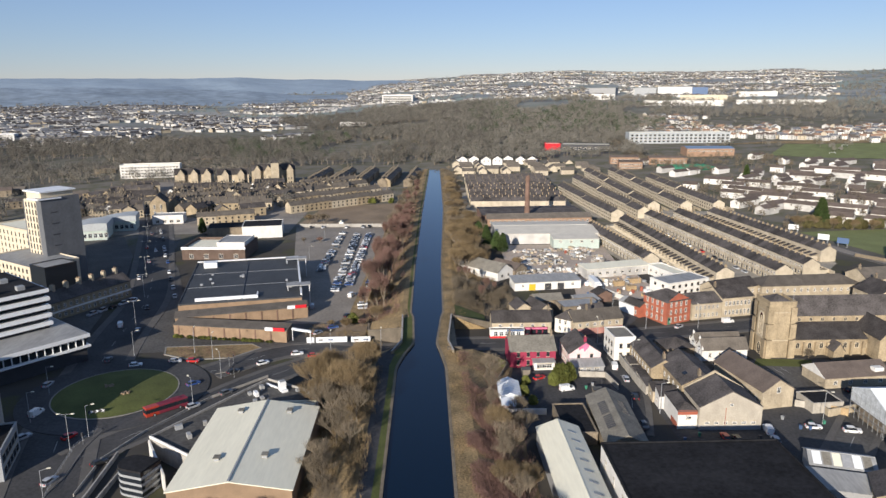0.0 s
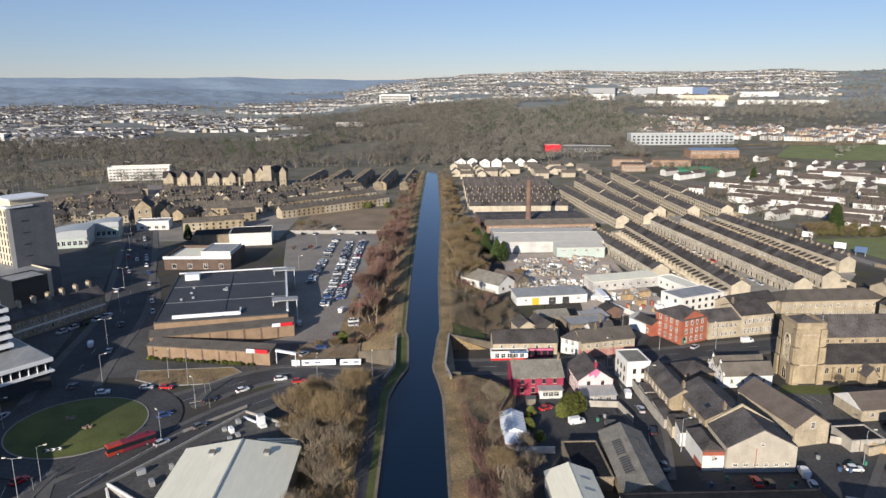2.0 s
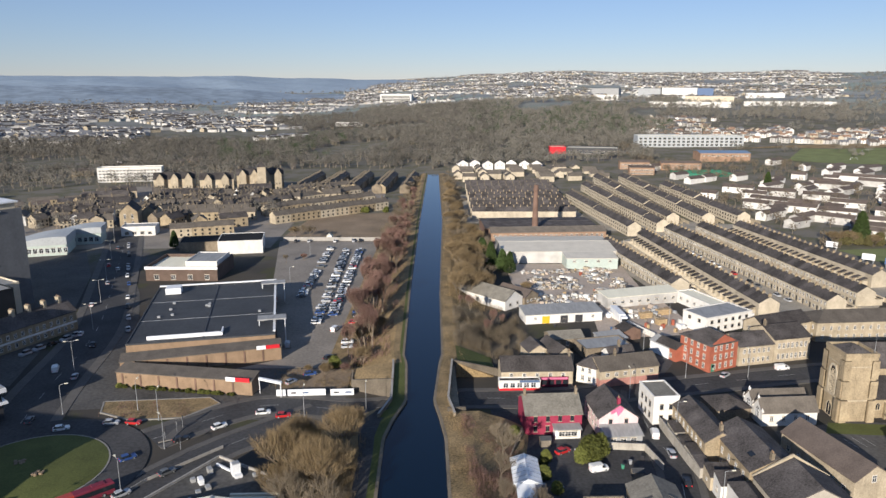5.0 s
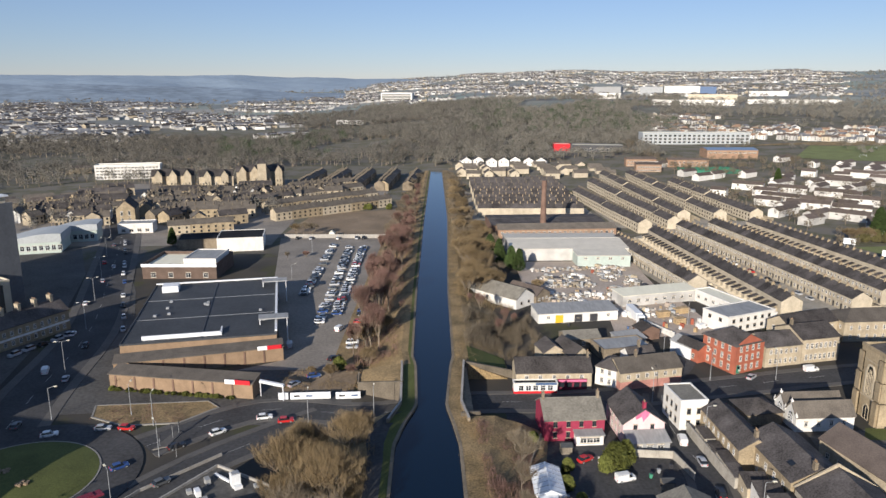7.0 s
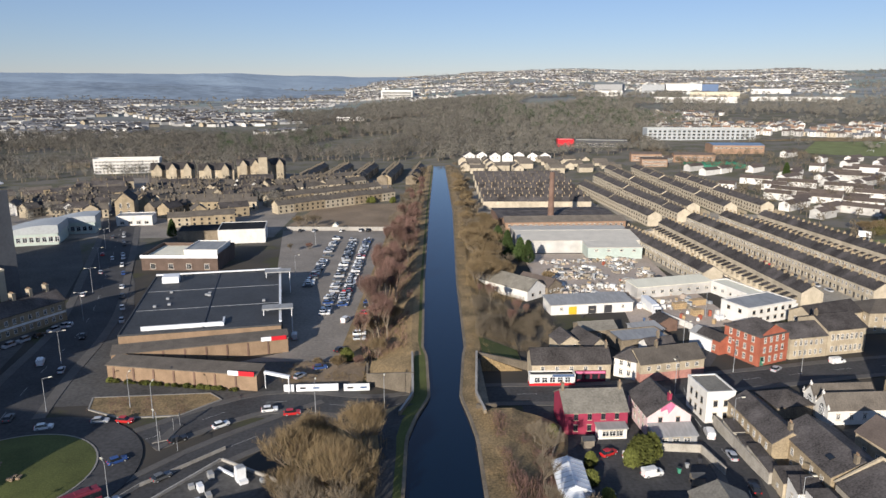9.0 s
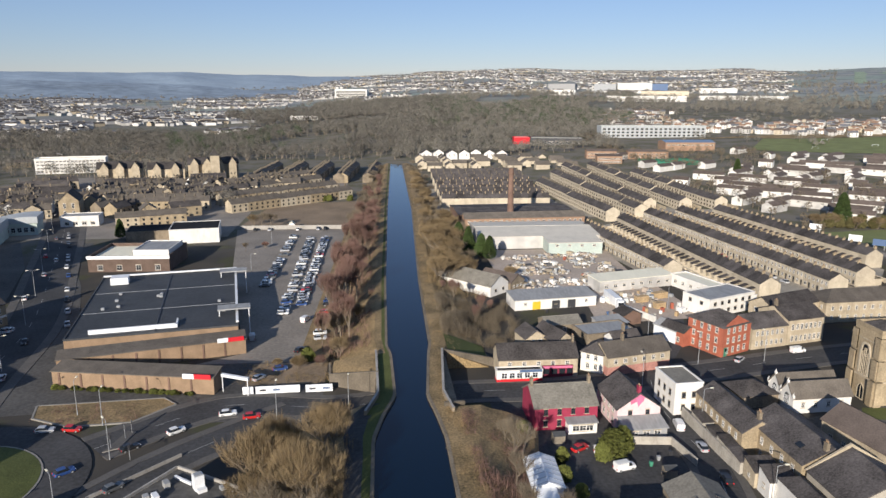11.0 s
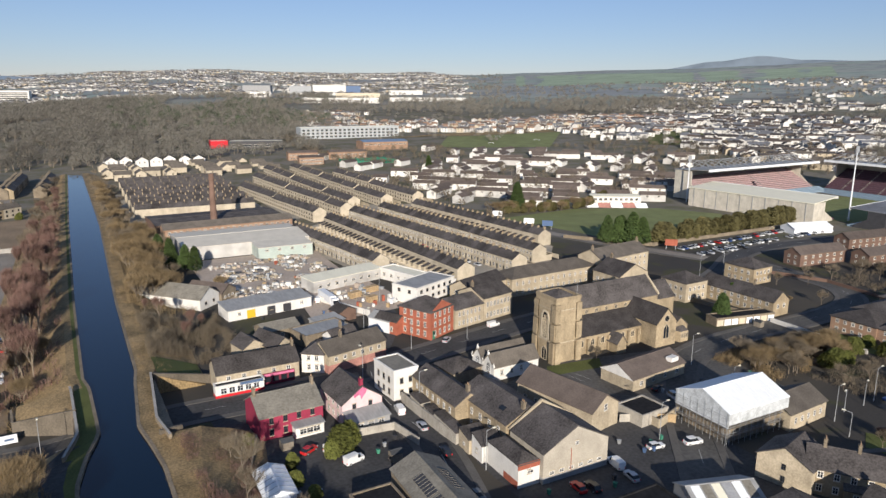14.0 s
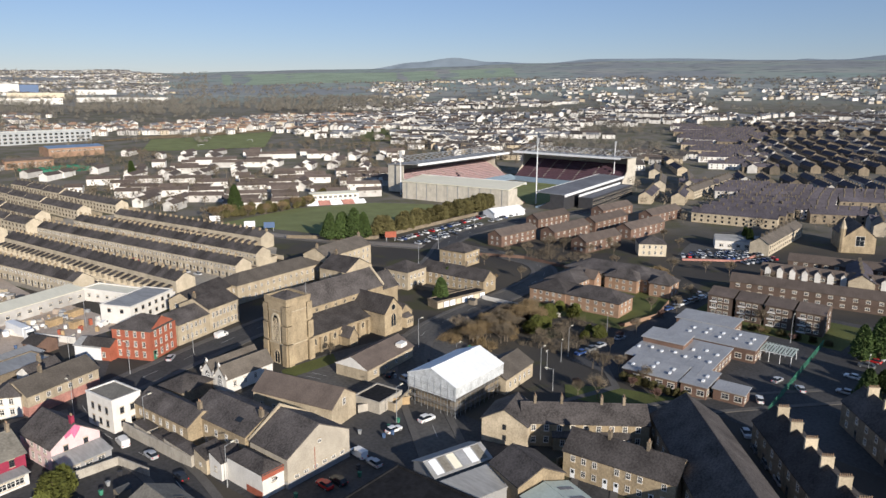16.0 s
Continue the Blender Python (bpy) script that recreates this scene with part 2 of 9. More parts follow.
wt.links.new(wgeo.outputs["Position"], wnz.inputs["Vector"])
wbp = wt.nodes.new("ShaderNodeBump")
wbp.inputs["Strength"].default_value = 0.02
wbp.inputs["Distance"].default_value = 0.05
wt.links.new(wnz.outputs["Fac"], wbp.inputs["Height"])
wt.links.new(wbp.outputs[0], wt.nodes["Principled BSDF"].inputs["Normal"])


def land_mat():
    """Town ground near by; farther off fields, moor and woodland soil, with haze painted into their colour."""
    m = bpy.data.materials.new("land")
    m.use_nodes = True
    n, l = m.node_tree.nodes, m.node_tree.links
    bs = n["Principled BSDF"]
    bs.inputs["Roughness"].default_value = 0.95
    bs.inputs["Specular IOR Level"].default_value = 0.1
    geo = n.new("ShaderNodeNewGeometry")

    def noise_fac(scale, lo, hi, detail=4):
        t = n.new("ShaderNodeTexNoise")
        t.inputs["Scale"].default_value = scale
        t.inputs["Detail"].default_value = detail
        l.new(geo.outputs["Position"], t.inputs["Vector"])
        r = n.new("ShaderNodeMapRange")
        r.inputs["From Min"].default_value = lo
        r.inputs["From Max"].default_value = hi
        l.new(t.outputs["Fac"], r.inputs["Value"])
        return r.outputs[0]

    def mixc(fac, a, b):
        x = n.new("ShaderNodeMix")
        x.data_type = "RGBA"
        l.new(fac, x.inputs["Factor"])
        for key, v in (("A", a), ("B", b)):
            if isinstance(v, tuple):
                x.inputs[key].default_value = (*v, 1)
            else:
                l.new(v, x.inputs[key])
        return x.outputs["Result"]

    near = mixc(noise_fac(0.03, 0.45, 0.6), (0.052, 0.05, 0.048), (0.09, 0.079, 0.062))
    near = mixc(noise_fac(0.05, 0.55, 0.62), near, (0.075, 0.08, 0.03))
    near = mixc(noise_fac(1.5, 0.2, 0.8), near, (0.07, 0.064, 0.057))
    vor = n.new("ShaderNodeTexVoronoi")
    vor.inputs["Scale"].default_value = 0.004
    l.new(geo.outputs["Position"], vor.inputs["Vector"])
    sep = n.new("ShaderNodeSeparateColor")
    l.new(vor.outputs["Color"], sep.inputs[0])
    # far field colours lifted towards blue-grey, painting aerial haze by distance
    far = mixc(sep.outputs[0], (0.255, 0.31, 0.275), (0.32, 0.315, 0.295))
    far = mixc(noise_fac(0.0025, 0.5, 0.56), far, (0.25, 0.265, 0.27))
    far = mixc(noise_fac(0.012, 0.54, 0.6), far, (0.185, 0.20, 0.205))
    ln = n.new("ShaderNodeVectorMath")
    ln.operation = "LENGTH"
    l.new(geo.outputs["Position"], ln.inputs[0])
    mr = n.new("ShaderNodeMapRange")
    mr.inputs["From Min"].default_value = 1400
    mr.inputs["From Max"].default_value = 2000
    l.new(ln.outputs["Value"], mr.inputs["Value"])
    gar = mixc(noise_fac(0.05, 0.4, 0.6), (0.185, 0.168, 0.14), (0.125, 0.12, 0.075))
    gar = mixc(noise_fac(0.3, 0.5, 0.7), gar, (0.16, 0.155, 0.145))
    mg = n.new("ShaderNodeMapRange")
    mg.inputs["From Min"].default_value = 400
    mg.inputs["From Max"].default_value = 480
    l.new(ln.outputs["Value"], mg.inputs["Value"])
    near = mixc(mg.outputs[0], near, gar)
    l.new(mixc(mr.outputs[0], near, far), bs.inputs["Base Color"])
    return m


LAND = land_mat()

# ---- mesh helpers ----
rnd = random.Random(7)


class Geo:
    """Collects faces with materials, then becomes one mesh."""

    def __init__(self):
        self.v, self.f, self.k, self.mats = [], [], [], []

    def slot(self, m):
        if m not in self.mats:
            self.mats.append(m)
        return self.mats.index(m)

    def poly(self, pts, m):
        s = len(self.v)
        self.v.extend(tuple(p) for p in pts)
        self.f.append(tuple(range(s, s + len(pts))))
        self.k.append(self.slot(m))
        return self

    def solid(self, low, high, m, top=None):
        """Closed shape between two rings of as many points."""
        s, n = len(self.v), len(low)
        self.v.extend(tuple(p) for p in low)
        self.v.extend(tuple(p) for p in high)
        k, kt = self.slot(m), self.slot(top or m)
        self.f.append(tuple(range(s + n - 1, s - 1, -1)))
        self.k.append(k)
        self.f.append(tuple(range(s + n, s + 2 * n)))
        self.k.append(kt)
        for i in range(n):
            j = (i + 1) % n
            self.f.append((s + i, s + j, s + n + j, s + n + i))
            self.k.append(k)
        return self

    def box(self, x0, y0, z0, x1, y1, z1, m, top=None):
        r = [(x0, y0), (x1, y0), (x1, y1), (x0, y1)]
        return self.solid([(*p, z0) for p in r], [(*p, z1) for p in r], m, top)

    def tube(self, a, b, r0, r1, m, n=5):
        a, b = Vector(a), Vector(b)
        d = (b - a).normalized()
        u = d.orthogonal().normalized()
        w = d.cross(u)
        ring = [(u * math.cos(6.2832 * i / n) + w * math.sin(6.2832 * i / n)) for i in range(n)]
        return self.solid([a + c * r0 for c in ring], [b + c * r1 for c in ring], m)

    def mesh(self, name):
        me = bpy.data.meshes.new(name)
        me.from_pydata(self.v, [], self.f)
        for m in self.mats:
            me.materials.append(m)
        me.polygons.foreach_set("material_index", self.k)
        me.update()
        return me


def part(name, g, parent, label="", m=None):
    """One mesh object under a thing; g is a Geo or a ready mesh; m its place in the thing."""
    ob = new(name, g.mesh(name) if isinstance(g, Geo) else g)
    ob.parent = parent
    if m is not None:
        ob.matrix_basis = m
    if label:
        tagged(ob, label)
    return ob


def thing(name, label, category, m, group="", kind=""):
    ob = new(name)
    ob.matrix_basis = m
    ob.empty_display_size = 0.5
    return tagged(ob, label, category, group, kind)


def structure(name, g, label="", category=""):
    return tagged(new(name, g.mesh(name)), label, category, "", "structure")


def stuff(name, g, label, category):
    return tagged(new(name, g.mesh(name)), label, category, "", "stuff")


def lerp(a, b, t):
    return a + (b - a) * t


def curve_at(x, keys):
    if x <= keys[0][0]:
        return keys[0][1]
    for (xa, ya), (xb, yb) in zip(keys, keys[1:]):
        if x <= xb:
            t = (x - xa) / (xb - xa)
            return lerp(ya, yb, t * t * (3 - 2 * t))
    return keys[-1][1]


# ---- the lie of the land ----
CREST = [(-40, 100), (-31, 104), (-24, 113), (-16, 91), (-7, 98), (-2, 134), (1.5, 151), (5, 168), (11.5, 186), (18, 174), (24, 174), (27.5, 183), (31, 169), (37, 187), (42, 202), (48, 210), (53, 226), (58, 244), (66, 260), (75, 254), (84, 250), (100, 260)]
FOOT = [(-15, 1250), (5, 560), (20, 480), (60, 600), (100, 600)]


def ground_z(x, y):
    d = math.hypot(x, y - 60)
    az = math.degrees(math.atan2(x, y - 60))
    if abs(az) > 110:
        return 0.0
    f = curve_at(az, FOOT)
    if d <= f:
        return 0.0
    s = (d - f) / (4500 - f)
    s = s * s / (s + 0.03) * 1.03
    h = curve_at(az, CREST) * min(s, 1.02)
    h *= 1 + 0.16 * noise.noise((x / 700, y / 700, 3.1)) * min(1, s * 2) * (1 - min(1, s))
    return h


def land():
    g = Geo()
    radii = [0] + [30 * i for i in range(1, 24)] + [720 * 1.055**i for i in range(0, 36)]
    radii = [r for r in radii if r < 4850] + [4850]
    n = 180
    grid = []
    for r in radii:
        row = []
        for i in range(n):
            a = 2 * math.pi * i / n
            x, y = r * math.sin(a), 60 + r * math.cos(a)
            row.append((x, y, ground_z(x, y) - 0.06))
        grid.append(row)
    g.v = [p for row in grid for p in row]
    for j in range(len(radii) - 1):
        for i in range(n):
            k = (i + 1) % n
            g.f.append((j * n + i, j * n + k, (j + 1) * n + k, (j + 1) * n + i)[::-1])
            g.k.append(0)
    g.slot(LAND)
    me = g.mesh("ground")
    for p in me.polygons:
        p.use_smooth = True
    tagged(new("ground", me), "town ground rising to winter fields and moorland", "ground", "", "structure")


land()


def ribbon(g, pts, w, z, m, off=0.0, thick=0.0):
    """A strip of width w along pts, shifted to its right by off; with thick it is a raised slab."""
    left, right = [], []
    for i, p in enumerate(pts):
        a, b = pts[max(0, i - 1)], pts[min(len(pts) - 1, i + 1)]
        d = Vector((b[0] - a[0], b[1] - a[1])).normalized()
        nrm = Vector((d.y, -d.x))
        c = Vector(p[:2]) + nrm * off
        left.append(c - nrm * w / 2)
        right.append(c + nrm * w / 2)
    for i in range(len(pts) - 1):
        q = [left[i], right[i], right[i + 1], left[i + 1]]
        if thick:
            g.solid([(*c, z - thick) for c in q], [(*c, z) for c in q], m)
        else:
            g.poly([(*c, z) for c in q], m)
    return g


def smooth_line(pts, step=4.0):
    """Points along a rounded line through pts."""
    out = []
    for i in range(len(pts) - 1):
        p0, p1, p2, p3 = (Vector(pts[max(0, min(len(pts) - 1, k))]) for k in (i - 1, i, i + 1, i + 2))
        m = max(2, int((p2 - p1).length / step))
        for k in range(m):
            t = k / m
            out.append(0.5 * ((2 * p1) + (p2 - p0) * t + (2 * p0 - 5 * p1 + 4 * p2 - p3) * t * t + (3 * p1 - p0 - 3 * p2 + p3) * t**3))
    out.append(Vector(pts[-1]))
    return [tuple(p) for p in out]


# ---- canal on its embankment ----
CANAL_W = [(-120, -9.6), (133, -9.4), (205, -8.6), (216, -6.4), (226, -3.4), (253, -3.8), (260, -4.9), (332, -4.1), (497, -0.3), (748, 7.3), (800, 8.5)]
CANAL_E = [(-120, 6.0), (133, 6.0), (205, 6.3), (216, 5.2), (226, 3.8), (253, 6.0), (260, 7.0), (332, 8.3), (497, 14.3), (748, 18.2), (800, 18.5)]
WATER_Z, BANK_Z = 4.3, 4.9


def line_at(y, keys):
    for (ya, xa), (yb, xb) in zip(keys, keys[1:]):
        if y <= yb:
            return lerp(xa, xb, (y - ya) / (yb - ya))
    return keys[-1][1]


def canal():
    g = Geo()
    ys = list(range(-100, 200, 20)) + list(range(200, 270, 3)) + list(range(270, 760, 20))
    for a, b in zip(ys, ys[1:]):
        g.poly([(line_at(a, CANAL_W) - 0.3, a, WATER_Z), (line_at(a, CANAL_E) + 0.3, a, WATER_Z), (line_at(b, CANAL_E) + 0.3, b, WATER_Z), (line_at(b, CANAL_W) - 0.3, b, WATER_Z)], WATER)
    structure("water", g, "still dark canal water reflecting the sky", "canal")
    # coping stones along both edges
    for nm, keys, sgn in (("coping_west", CANAL_W, -1), ("coping_east", CANAL_E, 1)):
        g = Geo()
        for a, b in zip(ys, ys[1:]):
            xa, xb = line_at(a, keys), line_at(b, keys)
            lo = [(xa, a), (xa + sgn * 0.72, a), (xb + sgn * 0.72, b), (xb, b)]
            if sgn < 0:
                lo = lo[::-1]
            g.solid([(*p, WATER_Z - 1.2) for p in lo], [(*p, BANK_Z + 0.05 + 0.03 * rnd.random()) for p in lo], STONE_DARK)
        structure(nm, g, "weathered stone canal coping", "coping")
    # the two banks, south and north of the road bridge
    for nm, keys, sgn, parts_ in (("bank_west", CANAL_W, -1, ((-100, 222), (253, 756))), ("bank_east", CANAL_E, 1, ((-100, 219), (253, 756)))):
        g = Geo()
        for lo, hi in parts_:
            st = [lo + (hi - lo) * i / 40 for i in range(41)]
            rows = []
            for y in st:
                x = line_at(y, keys)
                flare = 0
                top = 5.0 if sgn < 0 else 5.5
                wid = (15 if sgn < 0 else 14)
                if y > 252:
                    top, wid = (3.2, 11) if sgn < 0 else (4.5, 13)
                if 200 < y < 222:
                    top = lerp(top, 9 if sgn < 0 else 11, (y - 200) / 20)
                row = [(x + sgn * 0.7, y, BANK_Z - 1.5), (x + sgn * 0.7, y, BANK_Z)]
                for k in range(1, 4):
                    row.append((x + sgn * (0.7 + top * k / 3), y, BANK_Z + 0.12 * noise.noise((y / 5, k, sgn))))
                for k in range(1, 7):
                    t = k / 6
                    row.append((x + sgn * (0.7 + top + wid * t), y, lerp(BANK_Z, -0.3, t) + (0.5 * noise.noise((y / 7, k * 1.7, sgn * 3)) if k < 6 else 0)))
                rows.append(row)
            for ra, rb in zip(rows, rows[1:]):
                for k in range(len(ra) - 1):
                    q = [ra[k], ra[k + 1], rb[k + 1], rb[k]]
                    m = GRASS if (sgn < 0 and k == 1) else (TARMAC if (sgn < 0 and k in (2, 3) and lo < 0) else DRYGRASS)
                    g.poly(q if sgn > 0 else q[::-1], m)
            for row in (rows[0], rows[-1]):
                g.poly(row + [(row[0][0], row[0][1], -0.3)], DRYGRASS)
        structure(nm, g, "canal embankment with dead winter grass", "embankment")
    # aqueduct over the road: two abutments, deck and parapets
    g = Geo()
    for y0, y1 in ((219, 228), (245, 253.4)):
        g.box(-8.5, y0, -0.2, 11, y1, 3.4, STONE_DARK)
    g.box(-8.5, 219, 3.4, 11, 253.4, 4.1, STONE_DARK)
    structure("aqueduct", g, "stone aqueduct carrying the canal over a road", "bridge")
    for nm, keys, sgn in (("parapet_west", CANAL_W, -1), ("parapet_east", CANAL_E, 1)):
        g = Geo()
        ring = [216 + 2.1 * i for i in range(19)]
        for a, b in zip(ring, ring[1:]):
            xa, xb = line_at(a, keys) + sgn * 0.7, line_at(b, keys) + sgn * 0.7
            w = 3.4 if sgn < 0 else 3.2
            lo = [(xa, a), (xa + sgn * w, a), (xb + sgn * w, b), (xb, b)]
            if sgn < 0:
                lo = lo[::-1]
            g.solid([(*p, 3.9) for p in lo], [(*p, BANK_Z) for p in lo], GRASS if sgn < 0 else DRYGRASS)
            lo = [(xa + sgn * w, a), (xa + sgn * (w + 0.6), a), (xb + sgn * (w + 0.6), b), (xb + sgn * w, b)]
            if sgn < 0:
                lo = lo[::-1]
            g.solid([(*p, 3.0) for p in lo], [(*p, 6.0) for p in lo], STONE_DARK, CONCRETE)
        structure(nm, g, "coursed stone parapet with flat coping", "parapet")


canal()


def wall_line(name, pts, thick, m, label, cap=None, z0=-0.2):
    """A free wall through points (x, y, top height)."""
    g = Geo()
    for a, b in zip(pts, pts[1:]):
        d = Vector((b[0] - a[0], b[1] - a[1])).normalized()
        nr = Vector((-d.y, d.x)) * thick / 2
        lo = [(a[0] - nr.x, a[1] - nr.y), (b[0] - nr.x, b[1] - nr.y), (b[0] + nr.x, b[1] + nr.y), (a[0] + nr.x, a[1] + nr.y)]
        tops = [a[2], b[2], b[2], a[2]]
        g.solid([(*p, z0) for p in lo], [(*p, t) for p, t in zip(lo, tops)], m, cap or m)
    return tagged(new(name, g.mesh(name)), label, "wall", "", "structure")


g = Geo()
ring = [(-7.6, 238.5, 5.6), (-7.6, 253, 5.9), (-19.8, 253, 3.4), (-20.2, 245, 2.6)]
g.solid([(x, y, -0.3) for x, y, z in ring][::-1], [(x, y, z) for x, y, z in ring][::-1], SOOT, DRYGRASS)
g.f = [f[::-1] for f in g.f]
structure("abutment_west", g, "stone abutment with a grassy top beside the aqueduct", "abutment")
wall_line("wing_wall_west", [(-7.6, 238.2, 6.2), (-20.5, 244.6, 3.2), (-21, 252, 3.4)], 0.5, SOOT, "sloping stone wing wall beside the aqueduct", STONE_DARK)
wall_line("wing_wall_east", [(10, 253.2, 6.0), (24, 254.5, 2.4), (30, 250, 2.0)], 0.7, SOOT, "sloping stone wing wall beside the aqueduct", STONE_DARK)
wall_line("wing_wall_southeast", [(7.6, 219, 6.0), (12.5, 221, 5.2)], 0.7, SOOT, "stone wing wall beside the aqueduct", STONE_DARK)

# ---- roads ----
ROAD_Z = [0.02]


def road(name, pts, w, pave=2.5, m=None, label="asphalt road with kerbs", dashes=True, step=5.0):
    line = smooth_line(pts, step)
    ROAD_Z[0] += 0.005
    z = ROAD_Z[0]
    structure(name, ribbon(Geo(), line, w, z, m or TARMAC), label, "road")
    if pave:
        g = Geo()
        for s in (-1, 1):
            ribbon(g, line, pave, 0.1 + z, PAVING, s * (w / 2 + pave / 2), 0.2)
        structure("pavement_" + name[5:], g, "flagged pavement with a raised kerb", "pavement")
    if dashes:
        g = Geo()
        for i in range(0, len(line) - 1, 3):
            ribbon(g, line[i : i + 2], 0.11, z + 0.006, LINE)
        structure("marking_" + name[5:], g, "white dashed centre line", "road marking")

# ---- kinds of buildings ----
MESHES = {}


def depth_grid(g, xs, zs, rows):
    """A sash window as one shell: sill, frame, bars and recessed panes, row by row from the sill up."""
    n = len(xs) - 1
    cell = {}
    for r, (d, m) in enumerate(rows):
        for c in range(n):
            if r in (0, len(rows) - 1):
                cell[r, c] = (d, m)
            elif 0 < c < n - 1:
                post = c in (1, n - 2)
                bar = c == n // 2
                cell[r, c] = (0.06, rows[1][1]) if post else ((max(d, 0.055), rows[1][1]) if bar else (d, m))
    index = {}

    def at(ix, d, iz):
        key = (ix, d, iz)
        if key not in index:
            index[key] = len(g.v)
            g.v.append((xs[ix], -d, zs[iz]))
        return index[key]

    for (r, c), (d, m) in cell.items():
        g.f.append((at(c, d, r), at(c + 1, d, r), at(c + 1, d, r + 1), at(c, d, r + 1)))
        g.k.append(g.slot(m))
        for dr, dc, a, b in ((0, -1, (c, r + 1), (c, r)), (0, 1, (c + 1, r), (c + 1, r + 1)), (-1, 0, (c, r), (c + 1, r)), (1, 0, (c + 1, r + 1), (c, r + 1))):
            e = cell.get((r + dr, c + dc), (-0.02, m))[0]
            if d > e:
                g.f.append((at(b[0], d, b[1]), at(a[0], d, a[1]), at(a[0], e, a[1]), at(b[0], e, b[1])))
                g.k.append(g.slot(m))


def window_mesh(w, h, frame_m, kind="window"):
    key = (round(w, 2), round(h, 2), frame_m.name, kind)
    if key not in MESHES:
        g = Geo()
        f = min(0.12, w * 0.12)
        x = w / 2
        if kind == "door":
            g.box(-x, -0.03, 0, x, 0.05, h, frame_m)
            g.box(-x * 0.6, -0.05, h * 0.55, x * 0.6, 0.0, h * 0.9, GLASS)
        else:
            depth_grid(g, [-x - 0.1, -x, -x + f, -0.04, 0.04, x - f, x, x + 0.1], [-0.14, 0, f, h * 0.55, h * 0.55 + 0.07, h - f, h, h + 0.2], [
                (0.16, STONE_PALE), (0.06, frame_m), (0.02, GLASS), (0.055, frame_m), (0.02, GLASS), (0.06, frame_m), (0.07, STONE_PALE)])
        MESHES[key] = g.mesh(kind)
    return MESHES[key]


def chimney_mesh(w, d, h, pots, m):
    key = (w, d, h, pots, m.name, "chimney")
    if key not in MESHES:
        g = Geo()
        g.box(-w / 2, -d / 2, -1.0, w / 2, d / 2, h, m)
        g.box(-w / 2 - 0.08, -d / 2 - 0.08, h, w / 2 + 0.08, d / 2 + 0.08, h + 0.15, m)
        for i in range(pots):
            x = (i + 0.5) / pots * w - w / 2
            g.tube((x, 0, h + 0.1), (x, 0, h + 0.65), 0.14, 0.11, BRICK_Y, 6)
        MESHES[key] = g.mesh("chimney")
    return MESHES[key]


def pot_mesh():
    if "pot" not in MESHES:
        MESHES["pot"] = Geo().tube((0, 0, 0), (0, 0, 0.6), 0.13, 0.1, BRICK_Y, 8).mesh("chimney_pot")
    return MESHES["pot"]


def roof_geo(L, D, eave, rise, kind, m, over=0.3, th=0.22, wall_m=None):
    g = Geo()
    o = over
    if kind in ("x", "y"):  # ridge along the front, or gable to the front
        W2, run = (D, L) if kind == "x" else (L, D)
        z0 = eave - rise * o / (W2 / 2)
        t = eave + rise
        prof = [(-o, z0), (W2 / 2, t), (W2 + o, z0), (W2 + o, z0 + th), (W2 / 2 + 0.15, t + th - 0.02), (W2 / 2 + 0.12, t + th + 0.1), (W2 / 2 - 0.12, t + th + 0.1), (W2 / 2 - 0.15, t + th - 0.02), (-o, z0 + th)]
        if kind == "x":
            g.solid([(run + o, y, z) for y, z in prof][::-1], [(-o, y, z) for y, z in prof][::-1], m)
        else:
            g.solid([(x, run + o, z) for x, z in prof], [(x, -o, z) for x, z in prof], m)
            g.f = [f[::-1] for f in g.f]
    elif kind == "hip":
        a = [(-o, -o, eave), (L + o, -o, eave), (L + o, D + o, eave), (-o, D + o, eave)]
        k = min(L, D) / 2
        if L >= D:
            r = [(k, D / 2, eave + rise), (L - k, D / 2, eave + rise)]
            fs = [(a[0], a[1], r[1], r[0]), (a[1], a[2], r[1]), (a[2], a[3], r[0], r[1]), (a[3], a[0], r[0])]
        else:
            r = [(L / 2, k, eave + rise), (L / 2, D - k, eave + rise)]
            fs = [(a[0], a[1], r[0]), (a[1], a[2], r[1], r[0]), (a[2], a[3], r[1]), (a[3], a[0], r[0], r[1])]
        for f in fs:
            g.poly(f, m)
        lo = [(x, y, eave - th) for x, y, _ in a]
        g.poly(lo[::-1], m)
        for i in range(4):
            j = (i + 1) % 4
            g.poly([lo[i], lo[j], a[j], a[i]], m)
    elif kind == "mono":  # falls to the front
        pts = [(-o, -o, eave), (L + o, -o, eave), (L + o, D + o, eave + rise), (-o, D + o, eave + rise)]
        g.solid(pts, [(x, y, z + th) for x, y, z in pts], m)
    else:  # flat, with an upstand
        g.box(0.25, 0.25, eave - 0.1, L - 0.25, D - 0.25, eave + 0.12, m)
    return g


